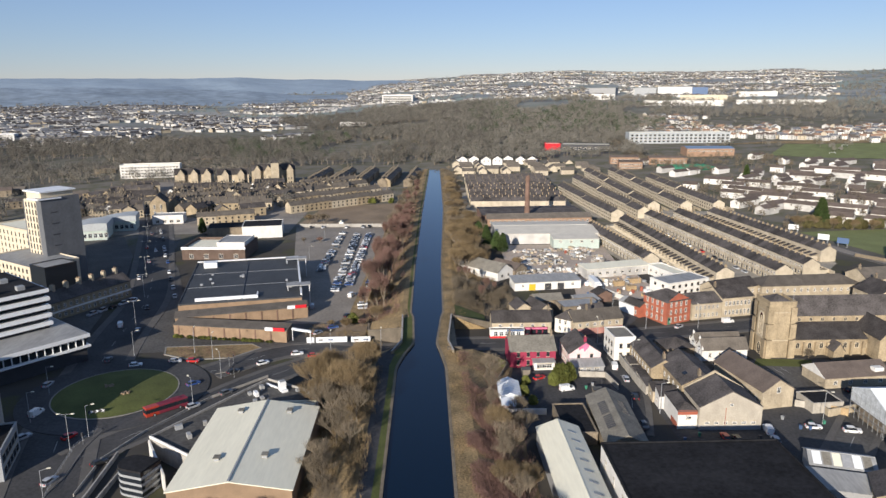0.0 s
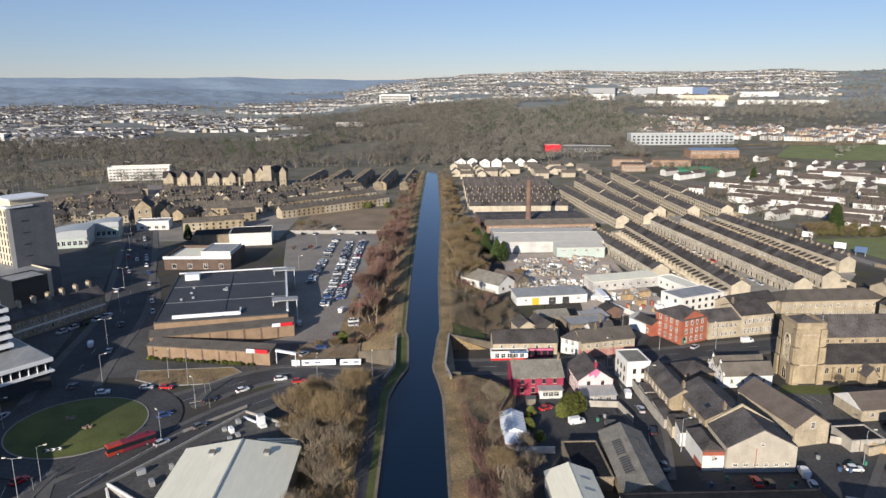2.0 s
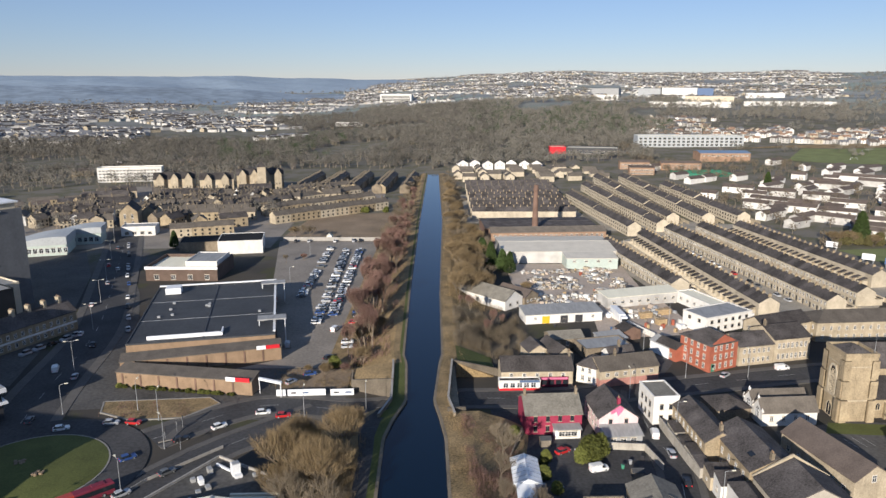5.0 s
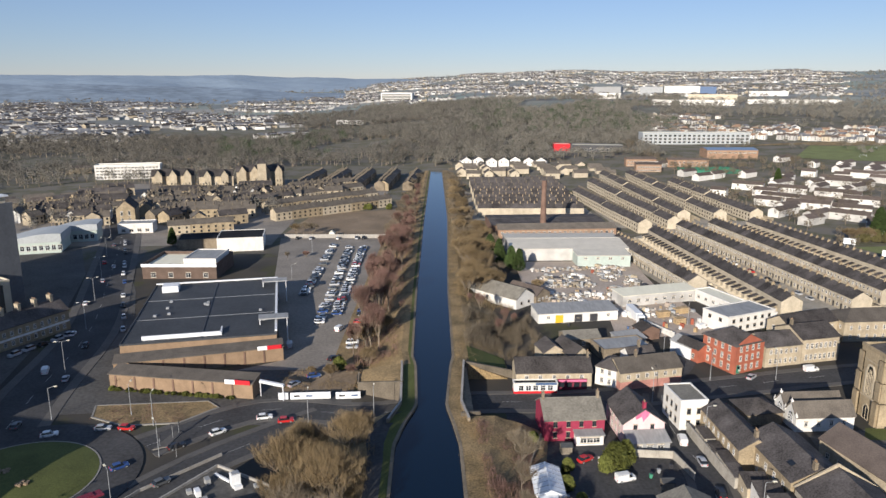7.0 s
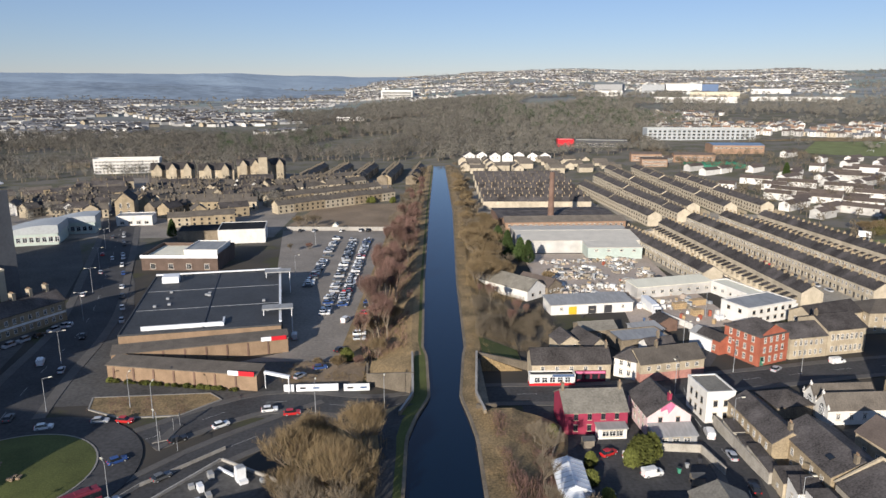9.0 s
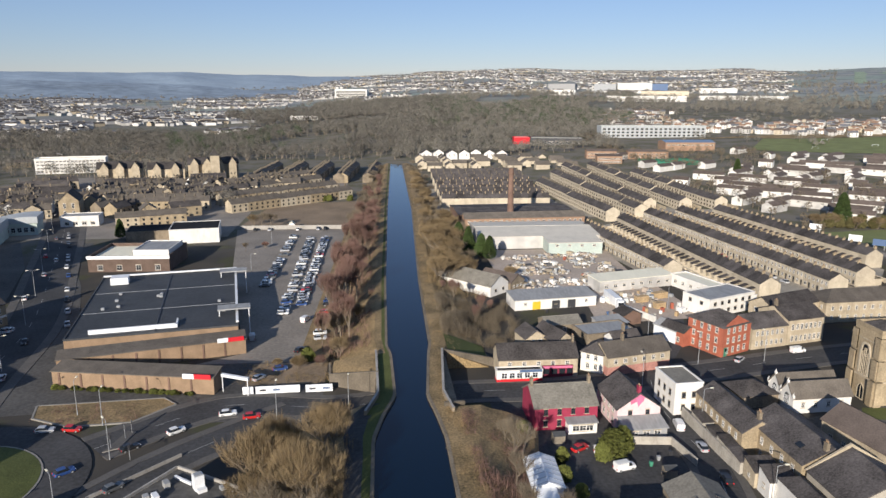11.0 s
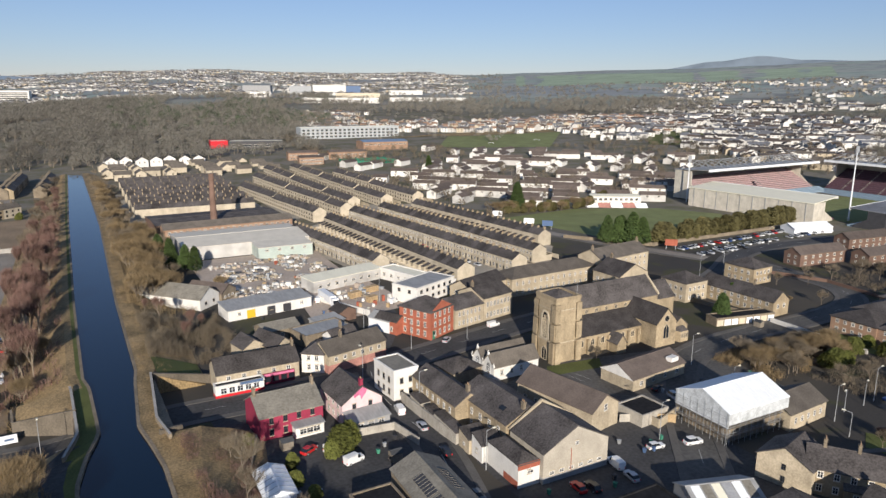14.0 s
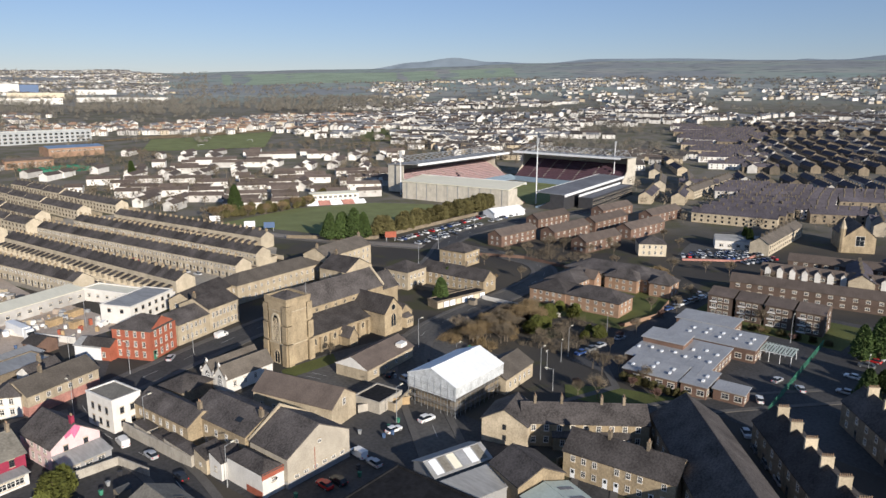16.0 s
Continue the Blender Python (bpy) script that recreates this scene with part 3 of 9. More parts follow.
def wall_geo(L, D, eave, rise, kind, m, base=None, base_h=0.0):
    g = Geo()
    b = base or m
    z1 = base_h if base else -0.3
    if base:
        g.box(-0.02, -0.02, -0.3, L + 0.02, D + 0.02, base_h, b)
    if kind == "x":
        ring = [(0, z1), (D, z1), (D, eave), (D / 2, eave + rise), (0, eave)]
        g.solid([(L, y, z) for y, z in ring][::-1], [(0, y, z) for y, z in ring][::-1], m)
    elif kind == "y":
        ring = [(0, z1), (L, z1), (L, eave), (L / 2, eave + rise), (0, eave)]
        g.solid([(x, D, z) for x, z in ring], [(x, 0, z) for x, z in ring], m)
        g.f = [f[::-1] for f in g.f]
    elif kind == "mono":
        g.solid([(0, 0, z1), (L, 0, z1), (L, D, z1), (0, D, z1)], [(0, 0, eave), (L, 0, eave), (L, D, eave + rise), (0, D, eave + rise)], m)
    else:
        g.box(0, 0, z1, L, D, eave, m)
    return g


def side_pose(side, u, z, L, D):
    """Place on a face of an L x D block: u metres along it, z up, facing out."""
    if side == "front":
        return pose(u, 0, z)
    if side == "back":
        return pose(L - u, D, z, 0, 0, 180)
    if side == "left":
        return pose(0, D - u, z, 0, 0, -90)
    return pose(L, u, z, 0, 0, 90)


def add_windows(ob, L, D, side, rows, cols, w=1.1, h=1.5, z0=1.0, dz=3.0, frame_m=None, doors=(), inset=1.0, skip=(), door_m=None):
    span = L if side in ("front", "back") else D
    for r in range(rows):
        for c in range(cols):
            u = inset + (span - 2 * inset) * (c + 0.5) / cols
            if (r, c) in skip:
                continue
            if r == 0 and c in doors:
                part("door", window_mesh(1.0, 2.1, door_m or DARK, "door"), ob, "", side_pose(side, u, 0.05, L, D))
                continue
            part("window", window_mesh(w, h, frame_m or RENDER_W), ob, "", side_pose(side, u, z0 + r * dz, L, D))


def parapet_geo(L, D, eave, rise, m):
    """One closed upstand round a flat roof."""
    g = Geo()
    top = eave + max(0.4, rise)
    out = [(-0.1, -0.1), (L + 0.1, -0.1), (L + 0.1, D + 0.1), (-0.1, D + 0.1)]
    inn = [(0.3, 0.3), (L - 0.3, 0.3), (L - 0.3, D - 0.3), (0.3, D - 0.3)]
    for i in range(4):
        j = (i + 1) % 4
        a, b, c, d = out[i], out[j], inn[j], inn[i]
        g.poly([(*a, eave - 0.15), (*b, eave - 0.15), (*b, top), (*a, top)], m)
        g.poly([(*a, top), (*b, top), (*c, top), (*d, top)], m)
        g.poly([(*d, top), (*c, top), (*c, eave), (*d, eave)], m)
        g.poly([(*d, eave - 0.15), (*c, eave - 0.15), (*b, eave - 0.15), (*a, eave - 0.15)], m)
    return g


def building(name, label, category, x, y, ang, L, D, eave, rise=0.0, kind="x", wall=None, roof=None, wins=(), chims=(), base=None, base_h=0.0, group="", over=0.3, z=0.0, chim_m=None, rim=None):
    """x, y: the front's left corner as seen from outside; the block lies behind the front, which runs along ang degrees."""
    ob = thing(name, label, category, pose(x, y, z, 0, 0, ang), group)
    part("wall", wall_geo(L, D, eave, rise, kind, wall or STONE, base, base_h), ob)
    part("roof", roof_geo(L, D, eave, rise, kind, roof or SLATE, over, wall_m=wall), ob)
    if kind == "flat":
        part("parapet", parapet_geo(L, D, eave, rise, rim or wall or roof), ob)
    for w in wins:
        add_windows(ob, L, D, *w[:3], **(w[3] if len(w) > 3 else {}))
    for cx, cy, pots in chims:
        if kind == "x":
            cz = eave + rise * (1 - abs(cy - D / 2) / (D / 2))
        elif kind == "y":
            cz = eave + rise * (1 - abs(cx - L / 2) / (L / 2))
        else:
            cz = eave + 0.2
        fine = name in ("pub", "pink_house", "stone_hall", "stone_house", "corner_shop", "stone_row", "end_terrace", "dark_terrace")
        wd = 0.7 if kind == "y" else 0.6
        sd = 2.4 if pots == 6 else 1.0
        stack = part("chimney", chimney_mesh(wd, sd, 1.7, 0 if fine else pots, chim_m or STONE_DARK), ob, "", pose(cx, cy, cz))
        if fine:
            for i in range(pots):
                part("chimney_pot", pot_mesh(), stack, "buff clay pot", pose(0, ((i + 0.5) / pots - 0.5) * 0.96 * sd, 1.8))
    return ob


# ---- terraced houses ----
def terraced_house(w, d, eave, rise, wall, roof, rear, detail, label):
    ob = thing("terraced_house", label, "house", pose(0, 0, -50), "terraced houses in rows")
    part("wall", wall_geo(w, d, eave, rise, "x", wall), ob)
    g = roof_geo(w, d, eave, rise, "x", roof, 0.0)
    part("roof", g, ob)
    part("chimney", chimney_mesh(0.5, 1.2, 1.1, 4 if detail else 2, STONE), ob, "", pose(0.35, d / 2, eave + rise - 0.1))
    if detail:
        part("window", window_mesh(1.3, 1.5, RENDER_W), ob, "", pose(w * 0.3, 0, 0.9))
        part("door", window_mesh(0.95, 2.3, DARK, "door"), ob, "", pose(w * 0.78, 0, 0.1))
        for u in (0.27, 0.75):
            part("window", window_mesh(1.0, 1.5, RENDER_W), ob, "", pose(w * u, 0, 3.7))
    if rear:
        g = Geo()
        g.box(w * 0.52, d, -0.2, w - 0.05, d + 3.6, 2.7, wall)
        pts = [(w * 0.5, d, 3.8), (w, d, 3.8), (w, d + 3.8, 2.7), (w * 0.5, d + 3.8, 2.7)]
        g.solid(pts[::-1], [(x, y, z + 0.2) for x, y, z in pts[::-1]], roof)
        part("outrigger", g, ob)
        g = Geo()
        for b in ((0, d + 3.6, 0.15, d + 8.0), (0, d + 7.85, w, d + 8.0)):
            g.box(b[0], b[1], -0.2, b[2], b[3], 1.9, wall)
        part("yard_wall", g, ob)
    return ob


def terrace_row(proto, x0, y0, x1, y1, w, gable=None, z=None):
    """Copies of a house from one end of a row to the other; fronts face to the right of the way."""
    d = Vector((x1 - x0, y1 - y0))
    n = max(1, round(d.length / w))
    ang = math.degrees(math.atan2(d.y, d.x))
    for i in range(n):
        p = Vector((x0, y0)) + d * (i / n)
        copy_thing(proto, pose(p.x, p.y, (ground_z(p.x, p.y) if z is None else z), 0, 0, ang) @ Matrix.Diagonal((d.length / n / w, 1, 1, 1)))

# ---- the road plan ----
road("road_main", [(-78, 120), (-98, 176), (-112, 240), (-122, 300), (-145, 370), (-180, 470), (-215, 560)], 15, 3.0)
road("road_bridge", [(-70, 215), (-46, 234), (-18, 231), (10, 237), (40, 237), (64, 241), (90, 246), (120, 252), (160, 258)], 9.5, 2.2)
road("road_east", [(-88, 160), (-70, 184), (-54, 206), (-40, 220), (-28, 230)], 9, 2.0)
road("road_side", [(55, 168), (62, 196), (62, 222), (66, 240)], 7, 1.8)
road("road_yards", [(64, 241), (80, 262), (92, 285), (97, 305)], 7, 0, dashes=False)
road("road_stadium", [(160, 258), (230, 262), (290, 290), (350, 290), (430, 270)], 9, 2.0)
road("road_south", [(100, 150), (135, 190), (158, 206), (190, 210), (220, 209.5), (250, 213), (266, 226), (272, 250), (274, 278)], 8, 1.8, m=TARMAC_OLD)
road("road_estate", [(262, 1065), (236, 869), (225, 750), (225, 658), (224, 563), (225, 480), (227, 420), (234, 372), (246, 330), (262, 290)], 7.5, 2.2, m=CARPARK, dashes=False)
road("road_terrace", [(100, 118), (145, 128), (190, 92)], 6.5, 1.5, dashes=False)


def roundabout(cx, cy, r):
    g = Geo()
    ring = [(cx + (r + 9) * math.cos(a / 24 * math.pi), cy + (r + 9) * math.sin(a / 24 * math.pi), 0.14 + 0.06) for a in range(48)]
    g.solid([(p[0], p[1], -0.1) for p in ring], ring, TARMAC)
    structure("road_roundabout", g, "asphalt roundabout carriageway", "road")
    g = Geo()
    lo = [(cx + r * math.cos(a / 24 * math.pi), cy + r * math.sin(a / 24 * math.pi)) for a in range(48)]
    g.solid([(*p, -0.1) for p in lo], [(*p, 0.32) for p in lo], KERB)
    structure("kerb_roundabout", g, "stone kerb ring round the island", "kerb")
    g = Geo()
    prev = None
    for j in range(7):
        t = 1 - j / 6
        rr = (r - 0.4) * t
        ringp = [(cx + rr * math.cos(a / 24 * math.pi), cy + rr * math.sin(a / 24 * math.pi), 0.34 + 1.1 * (1 - t * t) + 0.12 * noise.noise((a, j, 5))) for a in range(48)]
        if prev:
            for i in range(48):
                k = (i + 1) % 48
                g.poly([prev[i], prev[k], ringp[k], ringp[i]], GRASS)
        prev = ringp
    structure("roundabout_island", g, "domed grass island of a roundabout", "grass")
    for bx, by in ((-3, 2), (4, -3)):
        g = Geo()
        for k in range(14):
            a = rnd.random() * 6.28
            s = 1.2 * rnd.random() ** 0.5
            g.box(cx + bx + s * math.cos(a) - 0.3, cy + by + s * math.sin(a) - 0.3, 0.8, cx + bx + s * math.cos(a) + 0.3, cy + by + s * math.sin(a) + 0.3, 1.5 + 0.3 * rnd.random(), DIRT)
        tagged(new("flower_bed", g.mesh("flower_bed")), "small bare flower bed on the grass island", "flower bed", "", "structure")


roundabout(-93.5, 200, 18)


def patch(name, pts, m, z, label, cat):
    g = Geo()
    g.poly([(*p, z) for p in pts], m)
    return structure(name, g, label, cat)


patch("car_park", [(-60, 262), (-22, 262), (-20, 458), (-84, 458), (-66, 346), (-47, 270)], CARPARK, 0.01, "worn tarmac car park", "car park")
patch("forecourt", [(-100, 245), (-62, 225), (-22, 226), (-22, 262), (-100, 262)], TARMAC_OLD, 0.005, "tarmac forecourt", "forecourt")
patch("retail_apron", [(-112, 232), (-86, 234), (-98, 262), (-106, 300), (-125, 350), (-139, 380), (-150, 430), (-164, 430), (-142, 352), (-124, 300)], TARMAC_OLD, 0.004, "worn tarmac apron beside the main road", "road")
patch("west_apron", [(-126, 250), (-150, 250), (-186, 330), (-216, 415), (-190, 440), (-160, 380), (-140, 318)], TARMAC_OLD, 0.004, "worn tarmac forecourts beside the main road", "road")
patch("waste_ground", [(-84, 472), (-22, 466), (-16, 556), (-76, 540)], DIRT, 0.015, "bare waste ground with thin grass", "waste ground")
patch("terrace_yards", [(96, 430), (107, 334), (130, 306), (168, 306), (190, 318), (214, 346), (218, 480), (150, 480)], YARDS, 0.01, "pale paved yards and back streets between terraces", "yard")
patch("upper_yards", [(30, 512), (116, 506), (120, 672), (32, 680)], YARDS, 0.01, "pale paved streets between terraces", "yard")
patch("mid_yards", [(121, 482), (224, 482), (226, 692), (120, 692)], YARDS, 0.011, "pale paved yards and back streets between terraces", "yard")
patch("estate_yards", [(30, 688), (196, 688), (200, 800), (30, 806)], YARDS, 0.3, "pale paved closes of a small estate", "yard")
patch("town_streets", [(-270, 440), (-86, 440), (-86, 560), (-30, 575), (-30, 690), (-270, 700)], CARPARK, 0.012, "worn tarmac streets and yards between houses", "street")
patch("scrapyard", [(42, 312), (76, 314), (100, 334), (104, 398), (44, 398)], DUST, 0.012, "dusty concrete yard", "yard")
patch("builders_yard", [(66, 286), (106, 290), (104, 330), (72, 330)], DUST, 0.07, "dusty builders yard", "yard")
patch("pub_yard", [(22, 170), (60, 170), (60, 238), (20, 238)], TARMAC, 0.006, "tarmac yard behind the houses", "yard")
patch("vacant_plot", [(-43, 246), (-22, 246), (-22, 261), (-43, 261)], DIRT, 0.05, "vacant plot of dead grass and earth", "waste ground")
patch("car_park_verge", [(-31, 262), (-22, 262), (-20, 458), (-24, 458)], DRYGRASS, 0.05, "rough grass verge", "verge")
patch("church_green", [(108, 213), (126, 211), (130, 217), (112, 219)], GRASS, 0.02, "rough grass beside the church", "grass")
patch("church_yard", [(90, 186), (160, 176), (165, 210), (120, 220), (95, 215)], TARMAC_OLD, 0.006, "tarmac churchyard", "yard")
patch("south_yard", [(66, 128), (120, 140), (122, 182), (66, 184)], TARMAC, 0.008, "dark tarmac yard", "yard")
patch("clinic_yard", [(150, 70), (260, 70), (262, 150), (170, 158)], TARMAC, 0.008, "dark tarmac car park of the clinic", "car park")
patch("clinic_lawn", [(146, 147), (150, 125), (158, 119), (163, 124), (160, 138), (153, 151)], GRASS, 0.03, "shaded lawn beside the clinic", "lawn")
patch("footpath_lawn", [(141, 148), (142, 146), (160, 138), (176, 150), (175, 152), (160, 140.5)], PAVING, 0.05, "paved path across a lawn", "path")
patch("housing_lawn", [(205, 158), (228, 154), (262, 158), (264, 198), (206, 200)], GRASS, 0.02, "grass round the sheltered housing", "lawn")
patch("flats_lawn", [(228, 96), (256, 92), (262, 144), (232, 146)], GRASS, 0.03, "grass round the flats", "lawn")
patch("cricket_field", [(236, 425), (252, 352), (300, 328), (352, 338), (372, 372), (352, 408), (300, 432)], PLAYGRASS, 0.03, "mown cricket field", "field")
patch("planted_island", [(-92, 238), (-62, 240), (-58, 236), (-66, 227), (-80, 226), (-90, 231)], DRYGRASS, 0.16, "kerbed bed of dead shrubs", "planting bed")
g = ribbon(Geo(), [(-92, 238), (-62, 240), (-58, 236), (-66, 227), (-80, 226), (-90, 231), (-92, 238)], 0.5, 0.25, KERB, 0, 0.35)
structure("kerb_island", g, "raised stone kerb", "kerb")

# ---- streets east of the canal ----
W = dict
r1 = building("warehouse", "buff rendered gabled warehouse with slate roof", "warehouse", 72.9, 169.7, -1, 16.8, 12, 6.5, 4.4, "y", BUFF, SLATE, [("front", 1, 6, W(w=1.2, h=0.9, z0=1.6, inset=1.0)), ("front", 1, 1, W(w=0.9, h=0.9, z0=6.8, inset=5))], base=RENDER_G, base_h=1.4, over=0.1)
part("drainpipe", Geo().tube((7, -0.1, 1.4), (7, -0.1, 6.4), 0.07, 0.07, BRICK_R, 6), r1, "red downpipe")
ring = [(-0.2, 6.7), (0.5, 6.7), (8.4, 11.1), (16.4, 6.7), (17, 6.7), (8.4, 11.9)]
g = Geo().solid([(x, 12.6, z) for x, z in ring], [(x, 12.15, z) for x, z in ring], STONE_PALE)
g.f = [fc[::-1] for fc in g.f]
part("parapet", g, r1, "pale stone party parapet")
r0 = building("shop_annex", "white rendered shop with a red brick parapet", "shop", 67.6, 170.8, -1, 5.2, 11.5, 5.2, 1.7, "hip", RENDER_W, SLATE, [("front", 1, 1, W(w=0.8, h=0.8, z0=2.8))], over=0.1)
part("brick_band", Geo().box(-0.06, -0.06, 4.0, 5.2, 0.1, 5.3, BRICK_R), r0, "worn red brick band")
part("brick_band", Geo().box(-0.06, 0.15, 0, 0.1, 5.2, 1.5, BRICK_R), r0, "worn red brick plinth")
part("vent", Geo().tube((3.2, -0.16, 3.2), (3.2, 0.02, 3.2), 0.3, 0.3, DARK, 10), r0, "round wall vent")
building("rear_store", "white rendered store with a dark lean-to roof", "store", 66.6, 182.6, -1, 5.6, 4.2, 3.8, 1.4, "mono", RENDER_W, SLATE, [("left", 1, 1, W(w=0.8, h=0.9, z0=1.6))], over=0.1)
building("rear_store", "stained render outhouse with slate roof", "store", 66.2, 187.2, -1, 5.4, 4.4, 3.2, 1.2, "mono", STONE_PALE, SLATE, [("left", 1, 1, W(w=0.8, h=0.9, z0=1.2))], over=0.1)
building("stone_hall", "tall stone hall with low slate roof and skylight", "hall", 72.9, 183, 1, 12.5, 20, 7.0, 3.0, "y", STONE, SLATE, [("left", 2, 5, W(w=1.0, h=1.6, z0=1.2, dz=2.9))], chims=[(5, 0.6, 3)], over=0.15)
part("skylight", Geo().box(-0.6, -0.9, 0, 0.6, 0.9, 0.12, GLASS), bpy.context.scene.objects["stone_hall"], "roof skylight", pose(2.6, 5, 8.55, 0, -25.6, 0))
building("stone_house", "stone street house with slate roof and tall windows", "house", 69, 198, 1, 8.2, 21, 6.0, 2.5, "y", STONE, SLATE, [("left", 2, 7, W(w=0.9, h=1.5, z0=1.0, dz=2.6))], chims=[(4.1, 1, 3)], over=0.15)
building("corner_house", "white rendered corner building with dark windows", "house", 63.4, 219.2, 4, 7.2, 10.5, 7.9, 0.35, "flat", RENDER_W, OLDSHEET, [("left", 2, 3, W(w=1.0, h=1.5, z0=1.2, dz=3.2, frame_m=DARK)), ("front", 2, 2, W(w=1.0, h=1.4, z0=1.2, dz=3.2, frame_m=DARK)), ("back", 2, 2, W(z0=1.2, dz=3.2))])
for yy, dd, hh in ((192.2, 5.2, 2.7), (197.8, 4.6, 3.0), (203.2, 4.2, 2.5), (209.4, 5.4, 2.8)):
    building("lean_to", "low stained lean-to behind the street wall", "extension", 65.9, yy, 1, 2.8, dd, hh, 0.5, "mono", STAINED, SLATE, [], over=0.1)
wall_line("yard_wall_street", [(65.0, 218, 2.8), (65.5, 198, 2.8), (65.9, 192, 2.6)], 0.35, STAINED, "stained render yard wall along the street")
for k, yy in enumerate((217.5, 223)):
    hall = building("school_hall", "white gabled hall with arched window", "hall", 92.5, yy + 5.2, -88, 5.2, 15.5, 4.0, 3.0, "y", RENDER_W, SLATE_WARM, [("right", 1, 4, dict(w=1.0, h=1.3, z0=1.4))])
    arch = [(-1.0, 0), (1.0, 0), (1.0, 2.0), (0.6, 2.8), (0, 3.1), (-0.6, 2.8), (-1.0, 2.0)]
    g = Geo().poly([(x, -0.03, z) for x, z in arch], GLASS)
    for x in (-1.0, -0.5, 0, 0.5, 1.0):
        g.tube((x, -0.05, 0), (x, -0.05, 2.9 - abs(x) * 0.9), 0.05, 0.05, WHITE, 4)
    for z in (0, 0.7, 1.4, 2.1):
        g.tube((-1.0, -0.05, z), (1.0, -0.05, z), 0.05, 0.05, WHITE, 4)
    part("window", g, hall, "wide arched window with white bars", pose(2.6, 0, 1.5))
    for x, z in ((0, 4.2), (2.6, 7.2), (5.2, 4.2)):
        part("finial", Geo().box(-0.25, -0.2, -0.4, 0.25, 0.3, 0.5, RENDER_W).tube((0, 0, 0.5), (0, 0, 1.2), 0.2, 0.02, RENDER_W, 6), hall, "white pointed finial", pose(x, -0.1, z))
building("dark_lodge", "single-storey building with dark hipped roof", "lodge", 82, 221, 8, 10, 9, 3.2, 2.4, "hip", STONE_DARK, SLATE)
building("mission_hall", "long stone hall with brown tiled roof", "hall", 95.5, 181, 11, 10, 23.5, 5.4, 3.2, "y", STONE_PALE, SLATE_BROWN, [("left", 1, 6, W(w=1.1, h=1.5, z0=1.6)), ("front", 1, 1, W(w=1.2, h=1.8, z0=4.6, inset=3))])
parish = building("parish_hall", "low stone hall with white gable boarding", "hall", 121, 194, 6, 22, 11, 3.4, 2.6, "x", STONE_PALE, SLATE_BROWN, [("front", 1, 4, W(w=1.2, h=1.3, z0=1.1))])
g = Geo().solid([(-0.32, -0.3, 3.3), (-0.32, 11.3, 3.3), (-0.32, 5.5, 6.25)], [(-0.4, -0.3, 3.3), (-0.4, 11.3, 3.3), (-0.4, 5.5, 6.25)], RENDER_W)
part("gable_board", g, parish, "white painted gable boarding")
part("dormer", Geo().box(16.5, 0.4, 4.4, 19.5, 2.4, 5.6, RENDER_W), parish, "white boarded dormer")
building("garage", "small white flat-roofed yard garage", "garage", 108.5, 178, 4, 9, 8, 2.8, 0.2, "flat", STAINED, FELT)
building("pub", "crimson painted pub with stone slate roof", "pub", 28, 214.5, 2, 15, 11.5, 5.6, 3.2, "x", PINK, OLDSHEET, [("front", 2, 4, W(w=1.0, h=1.5, z0=0.9, dz=2.8, frame_m=DARK)), ("right", 1, 2, W(z0=3.6))], chims=[(0.5, 5.7, 3), (14.5, 5.7, 2)])
building("bay_window", "white painted shop bay and awning", "bay", 35.4, 212.1, 2, 6.8, 2.4, 2.5, 0.4, "mono", RENDER_W, SHEET_G, [("front", 1, 3, W(w=1.8, h=1.4, z0=0.7))])
pink = building("pink_house", "pale pink gabled house with crimson chimney", "house", 47, 213, 3, 10.5, 13, 5.2, 3.6, "y", PALEPINK, SLATE, [("front", 1, 2, W(w=1.0, h=1.2, z0=3.6, frame_m=DARK)), ("left", 2, 4, W(z0=0.9, dz=2.7))], chims=[(5.2, 0.6, 2)], chim_m=PINK)
ring = [(5.3, 8.72), (3.0, 7.1), (3.2, 6.2), (4.6, 6.9), (5.0, 5.6), (6.2, 7.0), (6.6, 7.9)]
g = Geo().solid([(x, 0.0, z) for x, z in ring], [(x, -0.03, z) for x, z in ring], ROSE)
part("paint_patch", g, pink, "streaked rose paint over the gable")
building("lean_to", "grey lean-to extension with glazed roof", "extension", 47.5, 208.5, 3, 10, 4.3, 2.2, 1.2, "mono", RENDER_G, SHEET_G, [("front", 1, 3, W(w=1.6, h=1.0, z0=0.8))])
building("corner_shop", "stone shop terrace with red and white fascia", "shop", 25, 245, 0, 22, 9, 5.2, 3.0, "x", STONE_PALE, SLATE, [("front", 1, 5, W(w=1.1, h=1.4, z0=3.1))], chims=[(21.5, 4.5, 3)])
building("shopfront", "red and white shopfront extension", "shop", 24, 242.2, 0, 12.5, 2.7, 3.0, 0.3, "flat", RENDER_W, FELT, [("front", 1, 5, W(w=1.6, h=1.6, z0=1.0, frame_m=WHITE))], base=REDSIGN, base_h=0.8)
sf = bpy.context.scene.objects["shopfront"]
part("sign", Geo().box(0.2, -0.2, 2.7, 6.0, -0.02, 3.4, RENDER_W), sf, "white shop sign board")
part("sign", Geo().box(6.2, -0.2, 2.7, 12.3, -0.02, 3.4, BLUESIGN), sf, "blue and white shop sign board")
maroon = part("shopfront_panel", Geo().box(13.0, 2.45, 0.05, 21.6, 2.75, 3.3, SHOPMAROON), sf, "maroon painted timber shopfront")
